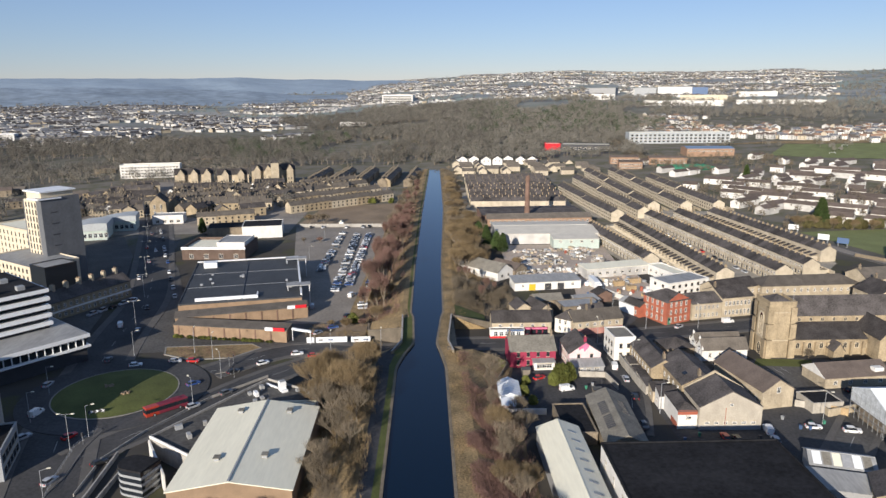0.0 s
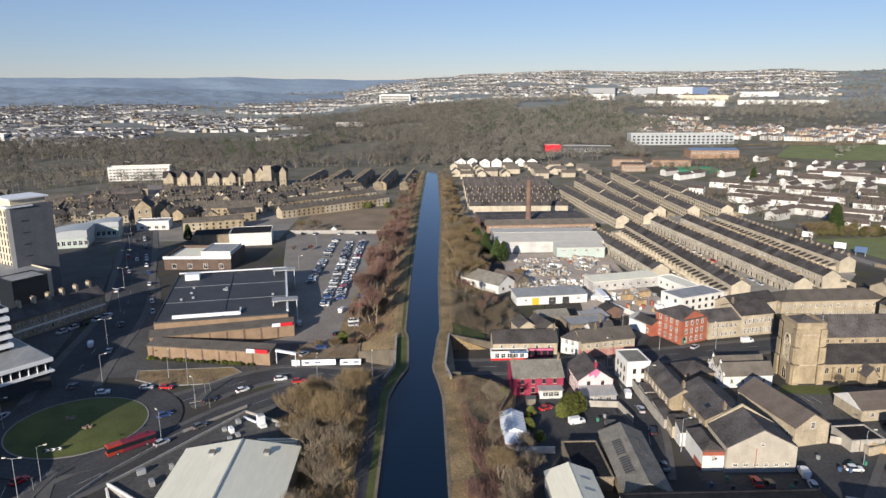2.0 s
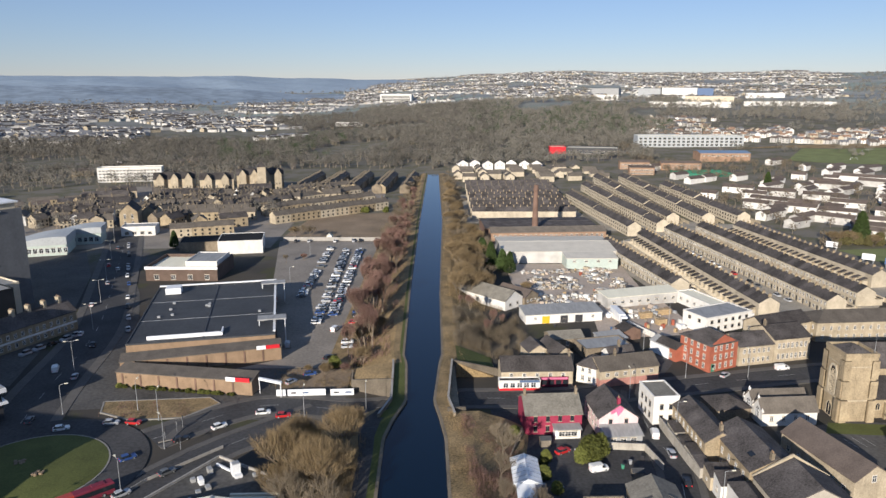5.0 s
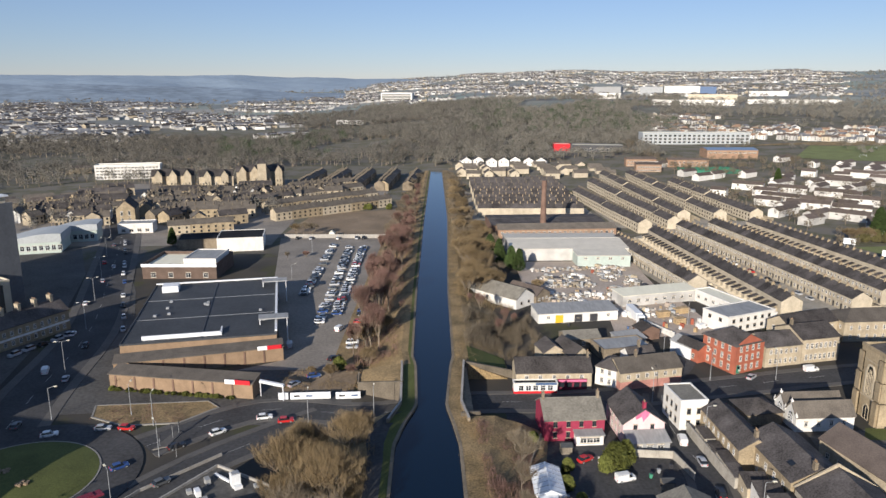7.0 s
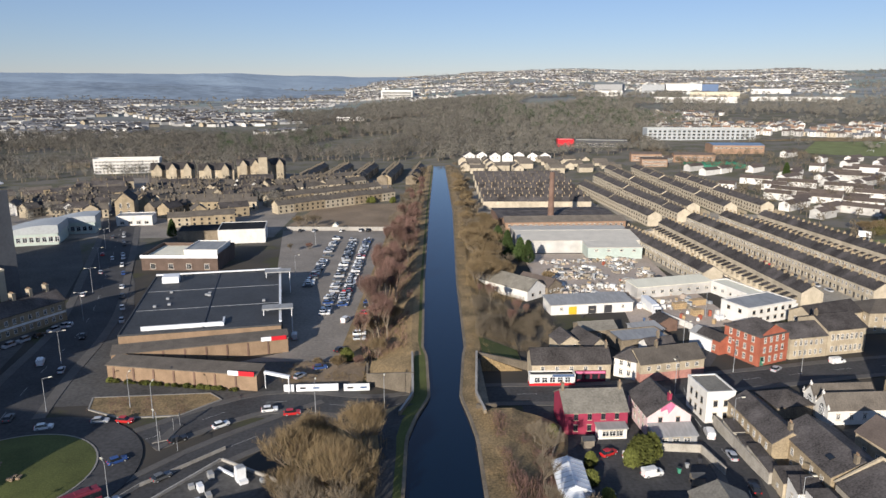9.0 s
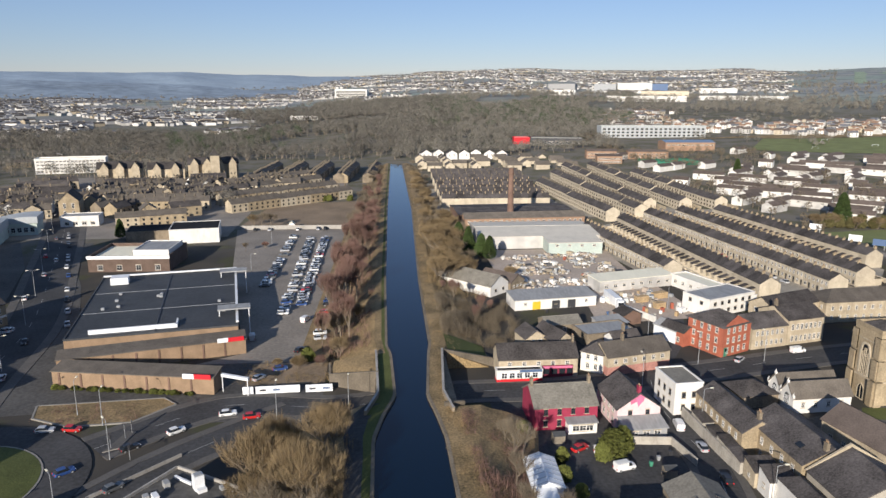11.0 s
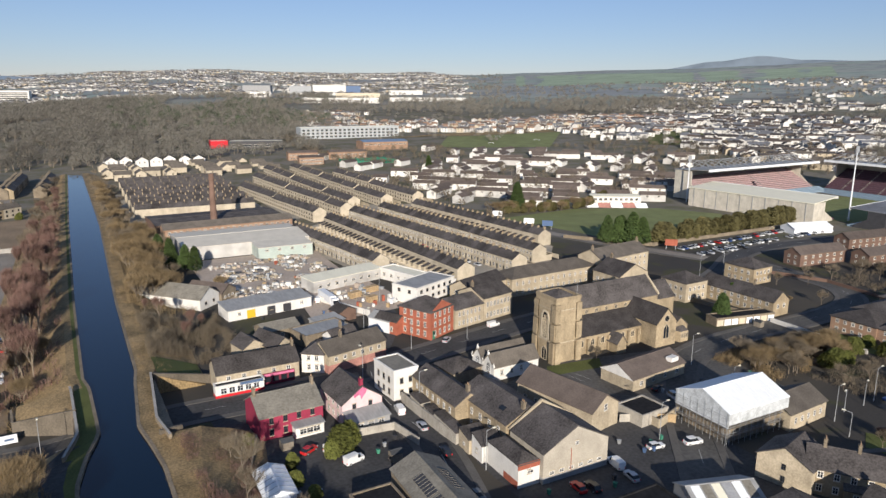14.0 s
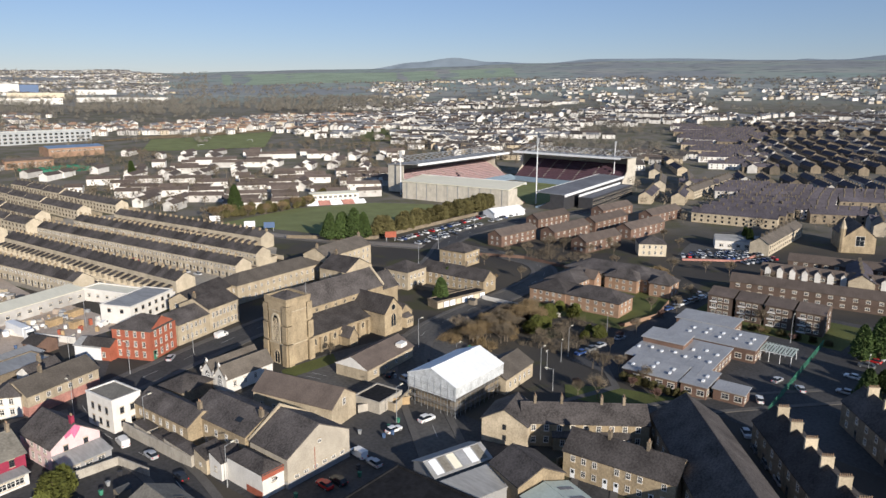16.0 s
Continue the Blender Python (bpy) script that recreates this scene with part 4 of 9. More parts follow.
for u in (13.4, 15.6, 17.8, 19.9):
    part("window", Geo().box(u, 2.4, 0.8, u + 1.6, 2.46, 2.3, GLASS), sf, "plate glass shop window")
part("sign", Geo().box(13.2, 2.3, 2.55, 21.4, 2.46, 3.15, ROSE), sf, "rose shop fascia board")
building("street_shops", "low stone shops with long slate roof", "shop", 55, 243.5, 13, 20, 9, 5.4, 2.8, "x", STONE_PALE, SLATE_WARM, [("front", 1, 6, W(w=1.1, h=1.3, z0=3.3))], chims=[(7, 4.5, 2)], base=SHOPRED, base_h=2.5)
building("end_house", "white and stone end house with hipped roof", "house", 49, 249, -38, 6.5, 9, 5.6, 2.4, "hip", RENDER_W, SLATE, [("front", 2, 2, W(z0=0.9, dz=2.7)), ("right", 2, 2, W(z0=0.9, dz=2.7))])
building("back_house", "small gabled house behind the shops", "house", 44, 258, 20, 7, 12, 4.6, 2.6, "y", STONE_PALE, SLATE, [("front", 1, 2, W(z0=2.8))])
building("back_workshop", "flat-roofed workshop with dusty roof", "workshop", 56, 266, 12, 17, 10, 3.6, 0.4, "flat", STONE_DARK, SHEET_G)
building("grey_shed", "pale metal shed with low gable", "shed", 84, 266, 24, 6.5, 9, 4.0, 1.4, "y", WHITE, SHEET_G)

# the red bank building on the corner
bank = building("bank_building", "red painted three-storey corner building with pediments", "building", 93, 254, 24, 12, 13, 9.2, 3.2, "hip", BANKRED, SLATE, [("front", 3, 4, W(w=1.0, h=1.7, z0=0.9, dz=3.0)), ("left", 3, 4, W(w=1.0, h=1.7, z0=0.9, dz=3.0)), ("right", 3, 4, W(w=1.0, h=1.7, z0=0.9, dz=3.0))], over=0.5)
for z, o in ((3.3, 0.18), (8.9, 0.35)):
    for b in ((-o, -o, 12 + o, 0), (-o, 0, 0, 13), (12, 0, 12 + o, 13)):
        part("cornice", Geo().box(b[0], b[1], z, b[2], b[3], z + 0.35, BANKRED), bank)
for m in (pose(0, 0, 0),):
    g = Geo()
    wd = 12
    ring = [(0.5, 9.2), (wd - 0.5, 9.2), (wd / 2, 12.0)]
    g.solid([(x, 0.25, z) for x, z in ring], [(x, -0.12, z) for x, z in ring], BANKRED)
    g.f = [f[::-1] for f in g.f]
    part("pediment", g, bank, "", m)
for u in (0.3, 11.7):
    part("quoin", Geo().box(u - 0.35, -0.1, 0, u + 0.35, 0.05, 8.9, BANKRED), bank, "raised corner pilaster")
part("door", window_mesh(1.5, 2.8, MESHGREEN, "door"), bank, "dark green corner door", pose(1.6, -0.02, 0.05))
building("bank_annex", "red brick low annex", "building", 90, 265.4, 114, 9, 5, 4.4, 1.5, "x", BANKRED, SLATE, [("back", 1, 3, W())])
building("stone_offices", "two-storey stone offices with slate roof", "offices", 105, 259.2, 12, 13, 12, 6.6, 2.6, "x", STONE_PALE, SLATE, [("front", 2, 6, W(w=0.9, h=1.6, z0=1.0, dz=3.1)), ("left", 1, 2, W(z0=4))])
building("stone_institute", "stone institute with rows of sash windows", "offices", 118, 262, 12, 14, 13, 8.0, 2.8, "x", STONE_PALE, SLATE, [("front", 2, 7, W(w=1.0, h=1.9, z0=1.0, dz=3.7)), ("right", 2, 4, W(w=1.0, h=1.9, z0=1.0, dz=3.7))], chims=[(0.6, 6.5, 3)])
building("rear_offices", "stone rear range with slate roof", "offices", 122, 277, 20, 22, 10, 6.6, 2.8, "x", STONE_PALE, SLATE, [("front", 2, 7, W(w=0.9, h=1.4, z0=1.0, dz=3.0)), ("left", 2, 2, W(z0=1.0, dz=3.0))])
building("white_office", "white two-storey flat-roofed office in a yard", "offices", 106, 289, 23, 23, 12, 6.2, 0.35, "flat", RENDER_W, SHEET_G, [("front", 2, 6, W(w=1.3, h=1.2, z0=1.2, dz=2.8, frame_m=DARK)), ("left", 1, 2, W(w=1.3, h=1.2, z0=4.0, frame_m=DARK))])
building("grammar_block", "long stone building with gables and slate roof", "building", 143, 281, 3, 44, 12, 7.2, 3.0, "hip", STONE_PALE, SLATE_WARM, [("front", 2, 14, W(w=0.9, h=1.5, z0=1.0, dz=3.2)), ("left", 2, 4, W(w=0.9, h=1.5, z0=1.0, dz=3.2))], chims=[(12, 6, 2), (32, 6, 2)])
building("grammar_wing", "tall stone block with steep slate roof", "building", 188, 281, 8, 31, 13, 9.4, 3.4, "x", STONE_PALE, SLATE_WARM, [("front", 3, 9, W(w=0.9, h=1.5, z0=1.0, dz=2.9)), ("right", 3, 3, W(w=0.9, h=1.5, z0=1.0, dz=2.9))], chims=[(0.8, 6, 3), (30, 6, 3)])

# yards behind: sheds, builders' merchants, scrapyard
shed = building("yard_shed", "long white shed with grey sheet roof and yellow door", "shed", 41, 303, 7, 31, 10, 3.6, 0.9, "mono", RENDER_W, SHEET_G, [("front", 1, 5, W(w=1.2, h=1.0, z0=1.6, skip=((0, 1), (0, 3))))])
g = Geo().box(6.6, -0.08, 0, 9.6, 0.02, 2.9, YELLOW)
part("roller_door", g, shed, "yellow roller door")
for u in (14, 20):
    part("roller_door", Geo().box(u, -0.08, 0, u + 3, 0.02, 2.9, DARK), shed, "dark open roller door")
building("derelict_shed", "derelict gabled shed with white gable and patched roof", "shed", 35, 320, 42, 11, 27, 4.0, 3.4, "y", RENDER_W, OLDSHEET, [("front", 1, 2, W(w=1.1, h=1.0, z0=1.4, frame_m=DARK))])
building("derelict_barn", "low barn with rusty collapsed roof", "shed", 44, 327, 42, 9, 16, 3.2, 2.6, "y", STONE_DARK, SLATE_BROWN, [("front", 1, 3, W(w=1.2, h=1.0, z0=1.0))])
building("merchant_shed", "long pale builders merchant shed", "shed", 78, 322, 14, 34, 9, 4.4, 0.6, "mono", TOWN, SHEET, [("front", 1, 8, W(w=1.6, h=1.2, z0=1.6))])
building("merchant_wing", "white flat-roofed shed range", "shed", 110, 331, -72, 36, 8, 4.4, 0.5, "flat", RENDER_W, SHEET, [("front", 1, 8, W(w=1.5, h=1.0, z0=1.8))])
for bx, by, s in ((88, 308, 5), (96, 312, 6), (92, 300, 4)):
    ob = thing("timber_stack", "stack of pale sawn timber packs", "timber", pose(bx, by, 0.08, 0, 0, 15), "stacks in the builders yard")
    for r in range(3):
        for c in range(4):
            part("timber_pack", Geo().box(c * s / 4 * 1.02, 0, r * 0.75, (c + 0.95) * s / 4, 2.4, r * 0.75 + 0.68, TIMBER), ob)
building("warehouse_depot", "wide pale-roofed depot with green cladding", "warehouse", 43, 400, 0, 61, 38, 6.0, 1.4, "x", TOWN, ROOFWHITE, [])
building("depot_wing", "green clad depot wing with pale roof", "warehouse", 74, 387, -1, 26, 13.4, 5.4, 0.6, "mono", GREENPANEL, ROOFWHITE, [("front", 1, 4, W(w=1.6, h=1.0, z0=3.6))])
building("brick_range", "long red brick mill range with white windows", "mill", 42, 452, 3, 70, 10, 5.4, 2.4, "x", BRICK_P, SLATE_WARM, [("front", 1, 22, W(w=1.5, h=1.7, z0=2.4))])
building("mill_shed", "dark sawtooth mill shed", "mill", 40, 466, 2, 70, 34, 5.4, 1.0, "x", BRICK_B, SLATE, [("front", 1, 20, W(w=1.3, h=1.5, z0=2.6))])
ob = thing("mill_chimney", "tall round red brick mill chimney", "chimney", pose(70, 463.5, 0))
g = Geo()
prof = [(0, 2.4), (1.5, 2.3), (1.5, 2.05), (29, 1.35), (29.3, 1.6), (30.6, 1.65), (30.8, 1.4), (32.5, 1.35)]
for (za, ra), (zb, rb) in zip(prof, prof[1:]):
    g.tube((0, 0, za), (0, 0, zb + 0.001), ra, rb, BRICK_B, 16)
part("shaft", g, ob)


def rubble(x, y, w, d, n, label):
    g = Geo()
    for i in range(n):
        px, py, s = x + w * rnd.random(), y + d * rnd.random(), 0.15 + 0.75 * rnd.random() ** 3
        m = rnd.choice((CONCRETE, CONCRETE, STONE_DARK, DUST, DUST, GREY, SHEET_G, RENDER_W, RENDER_W, RENDER_W, BOARD, BOARD, STONE_PALE, DARK))
        pile = noise.noise((px / 9, py / 9, 6.0))
        if pile < -0.08:
            continue
        s *= 1 + 1.6 * max(0, pile)
        a = rnd.random() * 3.14
        ca, sa = math.cos(a), math.sin(a)
        q = [(px + ca * u * s - sa * v * s * 0.7, py + sa * u * s + ca * v * s * 0.7) for u, v in ((-1, -1), (1, -1), (1, 1), (-1, 1))]
        h = s * (0.6 + rnd.random())
        g.solid([(*p, -0.05) for p in q], [(lerp(p[0], px, 0.15), lerp(p[1], py, 0.15), h) for p in q], m)
    stuff("scrap_heap", g, label, "scrap")


rubble(50, 326, 46, 58, 3400, "heaps of pallets, blocks and scrap in a yard")
rubble(80, 300, 24, 22, 110, "builders materials and pallets on a yard")

# sheds by the canal and the yards south of the pub
sw = building("sheet_warehouse", "long warehouse with weathered white corrugated roof", "warehouse", 28.5, 84, 0, 10.5, 80, 4.6, 2.0, "y", RENDER_G, SHEET, [])
for k in range(16):
    part("skylight", Geo().box(-1.1, -0.35, 0, 1.1, 0.35, 0.06, GREY), sw, "grimy roof light strip", pose(7.9, 6 + k * 4.6, 5.9, 0, 20.9, 0))
building("depot", "large depot with dark felt roof and white side wall", "warehouse", 41.5, 84, 0, 42, 66, 7.4, 0.4, "flat", RENDER_W, FELT, [("left", 1, 9, W(w=1.2, h=1.6, z0=3.6))], rim=FELT)
sk = building("skylight_shed", "stone shed with skylights in a grey roof", "shed", 44.5, 156, -3, 10.5, 28, 3.8, 2.4, "y", STONE_DARK, OLDSHEET, [])
for x, tilt, rows in ((2.6, -24.6, (9.5, 17.5)), (7.9, 24.6, (17.5,))):
    for y in rows:
        light = part("skylight", Geo().box(-1.1, -3.6, 0, 1.1, 3.6, 0.08, DARK), sk, "long dark glazed roof light", pose(x, y, 5.3, 0, tilt, 0))
        for b in range(8):
            part("glazing_bar", Geo().box(-1.12, -0.06, 0.05, 1.12, 0.06, 0.13, OLDSHEET), light, "", pose(0, -3.5 + b, 0))
building("blue_annex", "low blue and grey clad annex", "shed", 45, 148.9, 1, 12, 3.6, 3.6, 0.3, "flat", BLUESIGN, SHEET_G, [])
building("canopy_shed", "white corrugated canopy shed beside the bank", "shed", 21.5, 187, -3, 6, 11, 2.6, 1.1, "y", WHITE, VINYL, [])
for k in range(7):
    for ya, yb, za, zb in ((-0.3, 3.0, 2.75, 3.95), (6.3, 3.0, 2.75, 3.95)):
        part("roof_rib", Geo().tube((ya, 0.2 + k * 1.75, za), (yb, 0.2 + k * 1.75, zb), 0.06, 0.06, GREY, 4), bpy.context.scene.objects["canopy_shed"])
building("store_shed", "small pale pink store shed", "shed", 21.8, 182, -3, 3.6, 4.6, 2.2, 0.5, "mono", PALEPINK, VINYL, [])

# church
church = thing("church", "sandstone church with square west tower and slate roofs", "church", pose(115, 219.5, 0, 0, 0, 0))
part("tower", Geo().box(0, 0, -0.3, 9, 9.5, 18.9, STONE, SLATE), church)
for bx in (0, 9):
    for by in (0, 9.5):
        sx, sy = (-1 if bx == 0 else 1), (-1 if by == 0 else 1)
        for side in (0, 1):
            for z0, h, w in ((-0.3, 7, 0.9), (7, 12.5, 0.65), (12.5, 18.3, 0.4)):
                px, py = (w, 0.3) if side else (0.3, w)
                x0, x1 = sorted((bx - sx * 1.6, bx + sx * px))
                y0, y1 = sorted((by - sy * 1.6, by + sy * py))
                lo = [(x0, y0), (x1, y0), (x1, y1), (x0, y1)]
                g = Geo().solid([(*p, z0) for p in lo], [(*p, h - 0.6) for p in lo], STONE)
                part("buttress", g, church)
part("parapet", parapet_geo(9, 9.5, 18.9, 0.9, STONE), church)
g = Geo()
cap = [(0.4, 0.4, 19.0), (8.6, 0.4, 19.0), (8.6, 9.1, 19.0), (0.4, 9.1, 19.0)]
for i in range(4):
    g.poly([cap[i], cap[(i + 1) % 4], (4.5, 4.75, 21.2)], SLATE)
part("tower_roof", g, church, "low pyramidal slate tower roof")
part("flagpole", Geo().tube((8.2, 0.9, 19.0), (8.2, 0.9, 25.0), 0.07, 0.04, GREY, 6), church)


def lancet(w, h):
    key = ("lancet", w, h)
    if key not in MESHES:
        g = Geo()
        arch = [(-w / 2, 0), (w / 2, 0), (w / 2, h * 0.7), (w * 0.3, h * 0.88), (0, h), (-w * 0.3, h * 0.88), (-w / 2, h * 0.7)]
        g.poly([(x, -0.03, z) for x, z in arch], GLASS)
        for (xa, za), (xb, zb) in zip(arch, arch[1:] + arch[:1]):
            g.tube((xa, -0.05, za), (xb, -0.05, zb), 0.13, 0.13, STONE_PALE, 4)
        g.tube((0, -0.05, 0), (0, -0.05, h * 0.9), 0.08, 0.08, STONE_PALE, 4)
        MESHES[key] = g.mesh("lancet_window")
    return MESHES[key]


def traceried(w, h, lights):
    """A tall pointed window of several lights under a stone hood."""
    g = Geo()
    n = 7
    arch = [(-w / 2, 0), (w / 2, 0)] + [(w / 2 * math.cos(k / n * 1.35) ** 0.9, h * 0.62 + h * 0.38 * math.sin(k / n * 1.5708)) for k in range(n)] + [(0, h)]
    arch += [(-x, z) for x, z in arch[2:-1][::-1]]
    g.poly([(x, -0.03, z) for x, z in arch], GLASS)
    for (xa, za), (xb, zb) in zip(arch, arch[1:] + arch[:1]):
        g.tube((xa, -0.06, za), (xb, -0.06, zb), 0.22, 0.22, STONE_PALE, 4)
        if za > h * 0.5 or zb > h * 0.5:
            g.tube((xa * 1.22, -0.1, za * 1.03), (xb * 1.22, -0.1, zb * 1.03), 0.14, 0.14, STONE_CREAM, 4)
    for k in range(1, lights):
        x = -w / 2 + w * k / lights
        top = h * (0.62 + 0.3 * (1 - abs(2 * x / w)))
        g.tube((x, -0.06, 0), (x, -0.06, top), 0.13, 0.13, STONE_PALE, 4)
    g.box(-w / 2, -0.1, h * 0.6, w / 2, -0.02, h * 0.6 + 0.2, STONE_PALE)
    return g.mesh("window")


part("window", traceried(3.0, 8.2, 5), church, "tall five-light traceried window", pose(0, 4.75, 6.6, 0, 0, -90))
part("door", lancet(2.4, 4.2), church, "arched west door", pose(0, 4.75, 0, 0, 0, -90))
for z in (6.0, 15.8):
    for b in ((-0.12, -0.12, 9.12, 0.02), (-0.12, 0.02, 0.02, 9.5)):
        part("string_course", Geo().box(b[0], b[1], z, b[2], b[3], z + 0.3, STONE_PALE), church, "projecting pale stone band")
part("pinnacle", Geo().box(-0.6, -0.6, -0.3, 0.6, 0.6, 7.2, STONE).tube((0, 0, 7.2), (0, 0, 11.0), 0.62, 0.05, STONE_PALE, 8), church, "slender stone pinnacle", pose(9.6, 1.7, 0))
nave_m = pose(9, 10, 0)
part("wall", wall_geo(42, 12, 11.5, 5.2, "x", STONE), church, "", nave_m)
part("roof", roof_geo(42, 12, 11.5, 5.2, "x", SLATE), church, "", nave_m)
g = Geo().box(9, 2.0, -0.3, 43, 10, 5.6, STONE)
part("aisle", g, church)
g = Geo()
pts = [(8.9, 1.6, 5.5), (43.2, 1.6, 5.5), (43.2, 10.05, 9.0), (8.9, 10.05, 9.0)]
g.solid(pts, [(x, y, z + 0.25) for x, y, z in pts], SLATE)
part("aisle_roof", g, church)
for i in range(8):
    part("window", lancet(1.3, 2.2), church, "", pose(12 + i * 4.1, 2.0, 2.4))
    part("window", lancet(1.1, 1.4), church, "", pose(12 + i * 4.1, 10, 9.4))
    part("buttress", Geo().box(-0.35, -0.9, -0.3, 0.35, 0, 4.6, STONE), church, "", pose(14 + i * 4.1, 2.0, 0))
for x in (9.1, 51.1):
    for ya, yb in ((9.7, 16), (22.3, 16)):
        part("gable_coping", Geo().solid([(x - 0.3, ya, 11.5), (x + 0.3, ya, 11.5), (x + 0.3, yb, 16.9), (x - 0.3, yb, 16.9)], [(x - 0.3, ya, 12.1), (x + 0.3, ya, 12.1), (x + 0.3, yb, 17.5), (x - 0.3, yb, 17.5)], STONE_PALE), church, "pale stone gable coping")
part("chancel_wall", wall_geo(9, 10, 9.5, 4.6, "x", STONE), church, "", pose(51, 11, 0))
part("chancel_roof", roof_geo(9, 10, 9.5, 4.6, "x", SLATE), church, "", pose(51, 11, 0))
tr_m = pose(36, -4.5, 0)
part("transept_wall", wall_geo(8.5, 16, 7.6, 4.4, "y", STONE), church, "", tr_m)
part("transept_roof", roof_geo(8.5, 16, 7.6, 4.4, "y", SLATE), church, "", tr_m)
part("window", lancet(2.4, 4.6), church, "", pose(40.2, -4.5, 2.4))
part("window", Geo().tube((0, -0.12, 0), (0, 0.02, 0), 1.25, 1.25, STONE_PALE, 16).tube((0, -0.14, 0), (0, -0.11, 0), 0.9, 0.9, GLASS, 16), church, "round gable window", pose(40.2, -4.5, 8.9))
bay = [(46, -2.5), (46.8, -4.6), (50.2, -4.6), (51, -2.5)]
part("bay", Geo().solid([(*p, -0.2) for p in bay], [(*p, 3.4) for p in bay], STONE).solid([(*p, 3.4) for p in bay], [(47, -2.5, 4.6), (47.4, -3.2, 4.6), (49.6, -3.2, 4.6), (50, -2.5, 4.6)], SLATE), church, "canted vestry bay with a slate roof")
for k in range(3):
    part("window", lancet(0.8, 1.8), church, "", pose(47.4 + k * 1.1, -4.6, 1.2))
v_m = pose(45, -2.5, 0)
part("vestry_wall", wall_geo(7, 9, 4.4, 3.0, "y", STONE), church, "", v_m)
part("vestry_roof", roof_geo(7, 9, 4.4, 3.0, "y", SLATE), church, "", v_m)
part("porch_wall", wall_geo(3.6, 5, 3.2, 2.4, "y", STONE), church, "", pose(22, -2.6, 0))
part("porch_roof", roof_geo(3.6, 5, 3.2, 2.4, "y", SLATE), church, "", pose(22, -2.6, 0))

# sheeted scaffold building
tent = thing("scaffolded_building", "stone building wrapped in scaffold under a white sheeted roof", "building", pose(118.3, 162, 0, 0, 0, -1))
part("wall", Geo().box(1.5, 1.5, -0.2, 18.8, 14, 6.2, STONE_DARK), tent)
part("sheet_roof", roof_geo(20.3, 15.5, 8.0, 3.0, "x", VINYL, 0.15, 0.1), tent, "ribbed white plastic roof sheeting")
for i in range(9):
    x = -0.05 + i * 2.55
    for ya, yb in ((0, 7.75), (15.5, 7.75)):
        part("sheet_rib", Geo().tube((x, ya, 8.1), (x, yb, 11.15), 0.06, 0.06, WHITE, 4), tent)
ring = [(0, 4.4), (15.5, 4.4), (15.5, 8.0), (7.75, 11.0), (0, 8.0)]
part("sheet_wall", Geo().solid([(0.05, y, z) for y, z in ring], [(-0.05, y, z) for y, z in ring], NETTING), tent, "crumpled grey debris sheeting")
part("sheet_wall", Geo().box(0.06, -0.06, 5.2, 20.3, 0.04, 7.9, NETTING), tent, "grey debris sheeting")
for i in range(11):
    for y in (0.12, 1.2):
        part("scaffold_pole", Geo().tube((i * 2, y, -0.1), (i * 2, y, 8.0), 0.05, 0.05, GREY, 4), tent)
for i in range(8):
    for x in (-0.12, 1.2):
        part("scaffold_pole", Geo().tube((x, i * 2.1 + 0.4, -0.1), (x, i * 2.1 + 0.4, 8.0), 0.05, 0.05, GREY, 4), tent)
for z in (2.0, 4.0, 6.0):
    part("scaffold_deck", Geo().box(0.1, 0.2, z, 20.2, 1.1, z + 0.06, BOARD), tent, "weathered scaffold boards")
    part("scaffold_deck", Geo().box(0.1, 1.2, z, 1.1, 15.3, z + 0.06, BOARD), tent, "weathered scaffold boards")
    for a, b in (((0, 0.12, z + 1), (20.3, 0.12, z + 1)), ((-0.12, 0, z + 1), (-0.12, 15.5, z + 1)), ((0, 0.12, z + 0.5), (20.3, 0.12, z + 0.5)), ((-0.12, 0, z + 0.5), (-0.12, 15.5, z + 0.5))):
        part("guard_rail", Geo().tube(a, b, 0.04, 0.04, GREY, 4), tent)
wall_line("site_hoarding", [(110, 185, 2.2), (113, 179, 2.2), (117.5, 176, 2.2)], 0.15, TIMBER, "plywood hoarding beside the scaffold")
building("scaffold_neighbour", "low stone hall with arched end and slate roof", "hall", 137.5, 160, 3, 15, 10, 4.2, 2.6, "x", STONE_PALE, SLATE_WARM, [("front", 1, 5, W(w=0.9, h=1.5, z0=1.4)), ("right", 1, 1, W(w=1.6, h=2.0, z0=1.4))])

# houses, clinic and flats to the south-east
building("end_terrace", "stone house row with slate roof and chimneys", "house", 117, 142.5, -55, 28, 9, 5.6, 2.8, "x", STONE, SLATE, [("front", 2, 9, W(z0=0.9, dz=2.8))], chims=[(3, 4.5, 4), (9, 4.5, 4), (18, 4.5, 4), (23, 4.5, 4)])
building("end_house", "stone end house with blank buff gable", "house", 113.6, 151.2, -76, 10.8, 9.5, 5.4, 3.0, "y", STONE_PALE, SLATE, [("front", 2, 1, W(w=0.9, h=1.3, z0=1.0, dz=2.6, inset=3.5, frame_m=DARK))])
building("rear_wing", "low stone rear wing with slate roof", "extension", 119.5, 136, -55, 6, 5, 3.0, 1.6, "mono", STONE, SLATE, [("front", 1, 2, W(z0=1.0))])
building("rear_wing", "white rendered rear extension", "extension", 125, 128, -55, 7, 5, 3.0, 1.6, "mono", RENDER_W, SLATE, [("front", 1, 2, W(z0=1.0))])
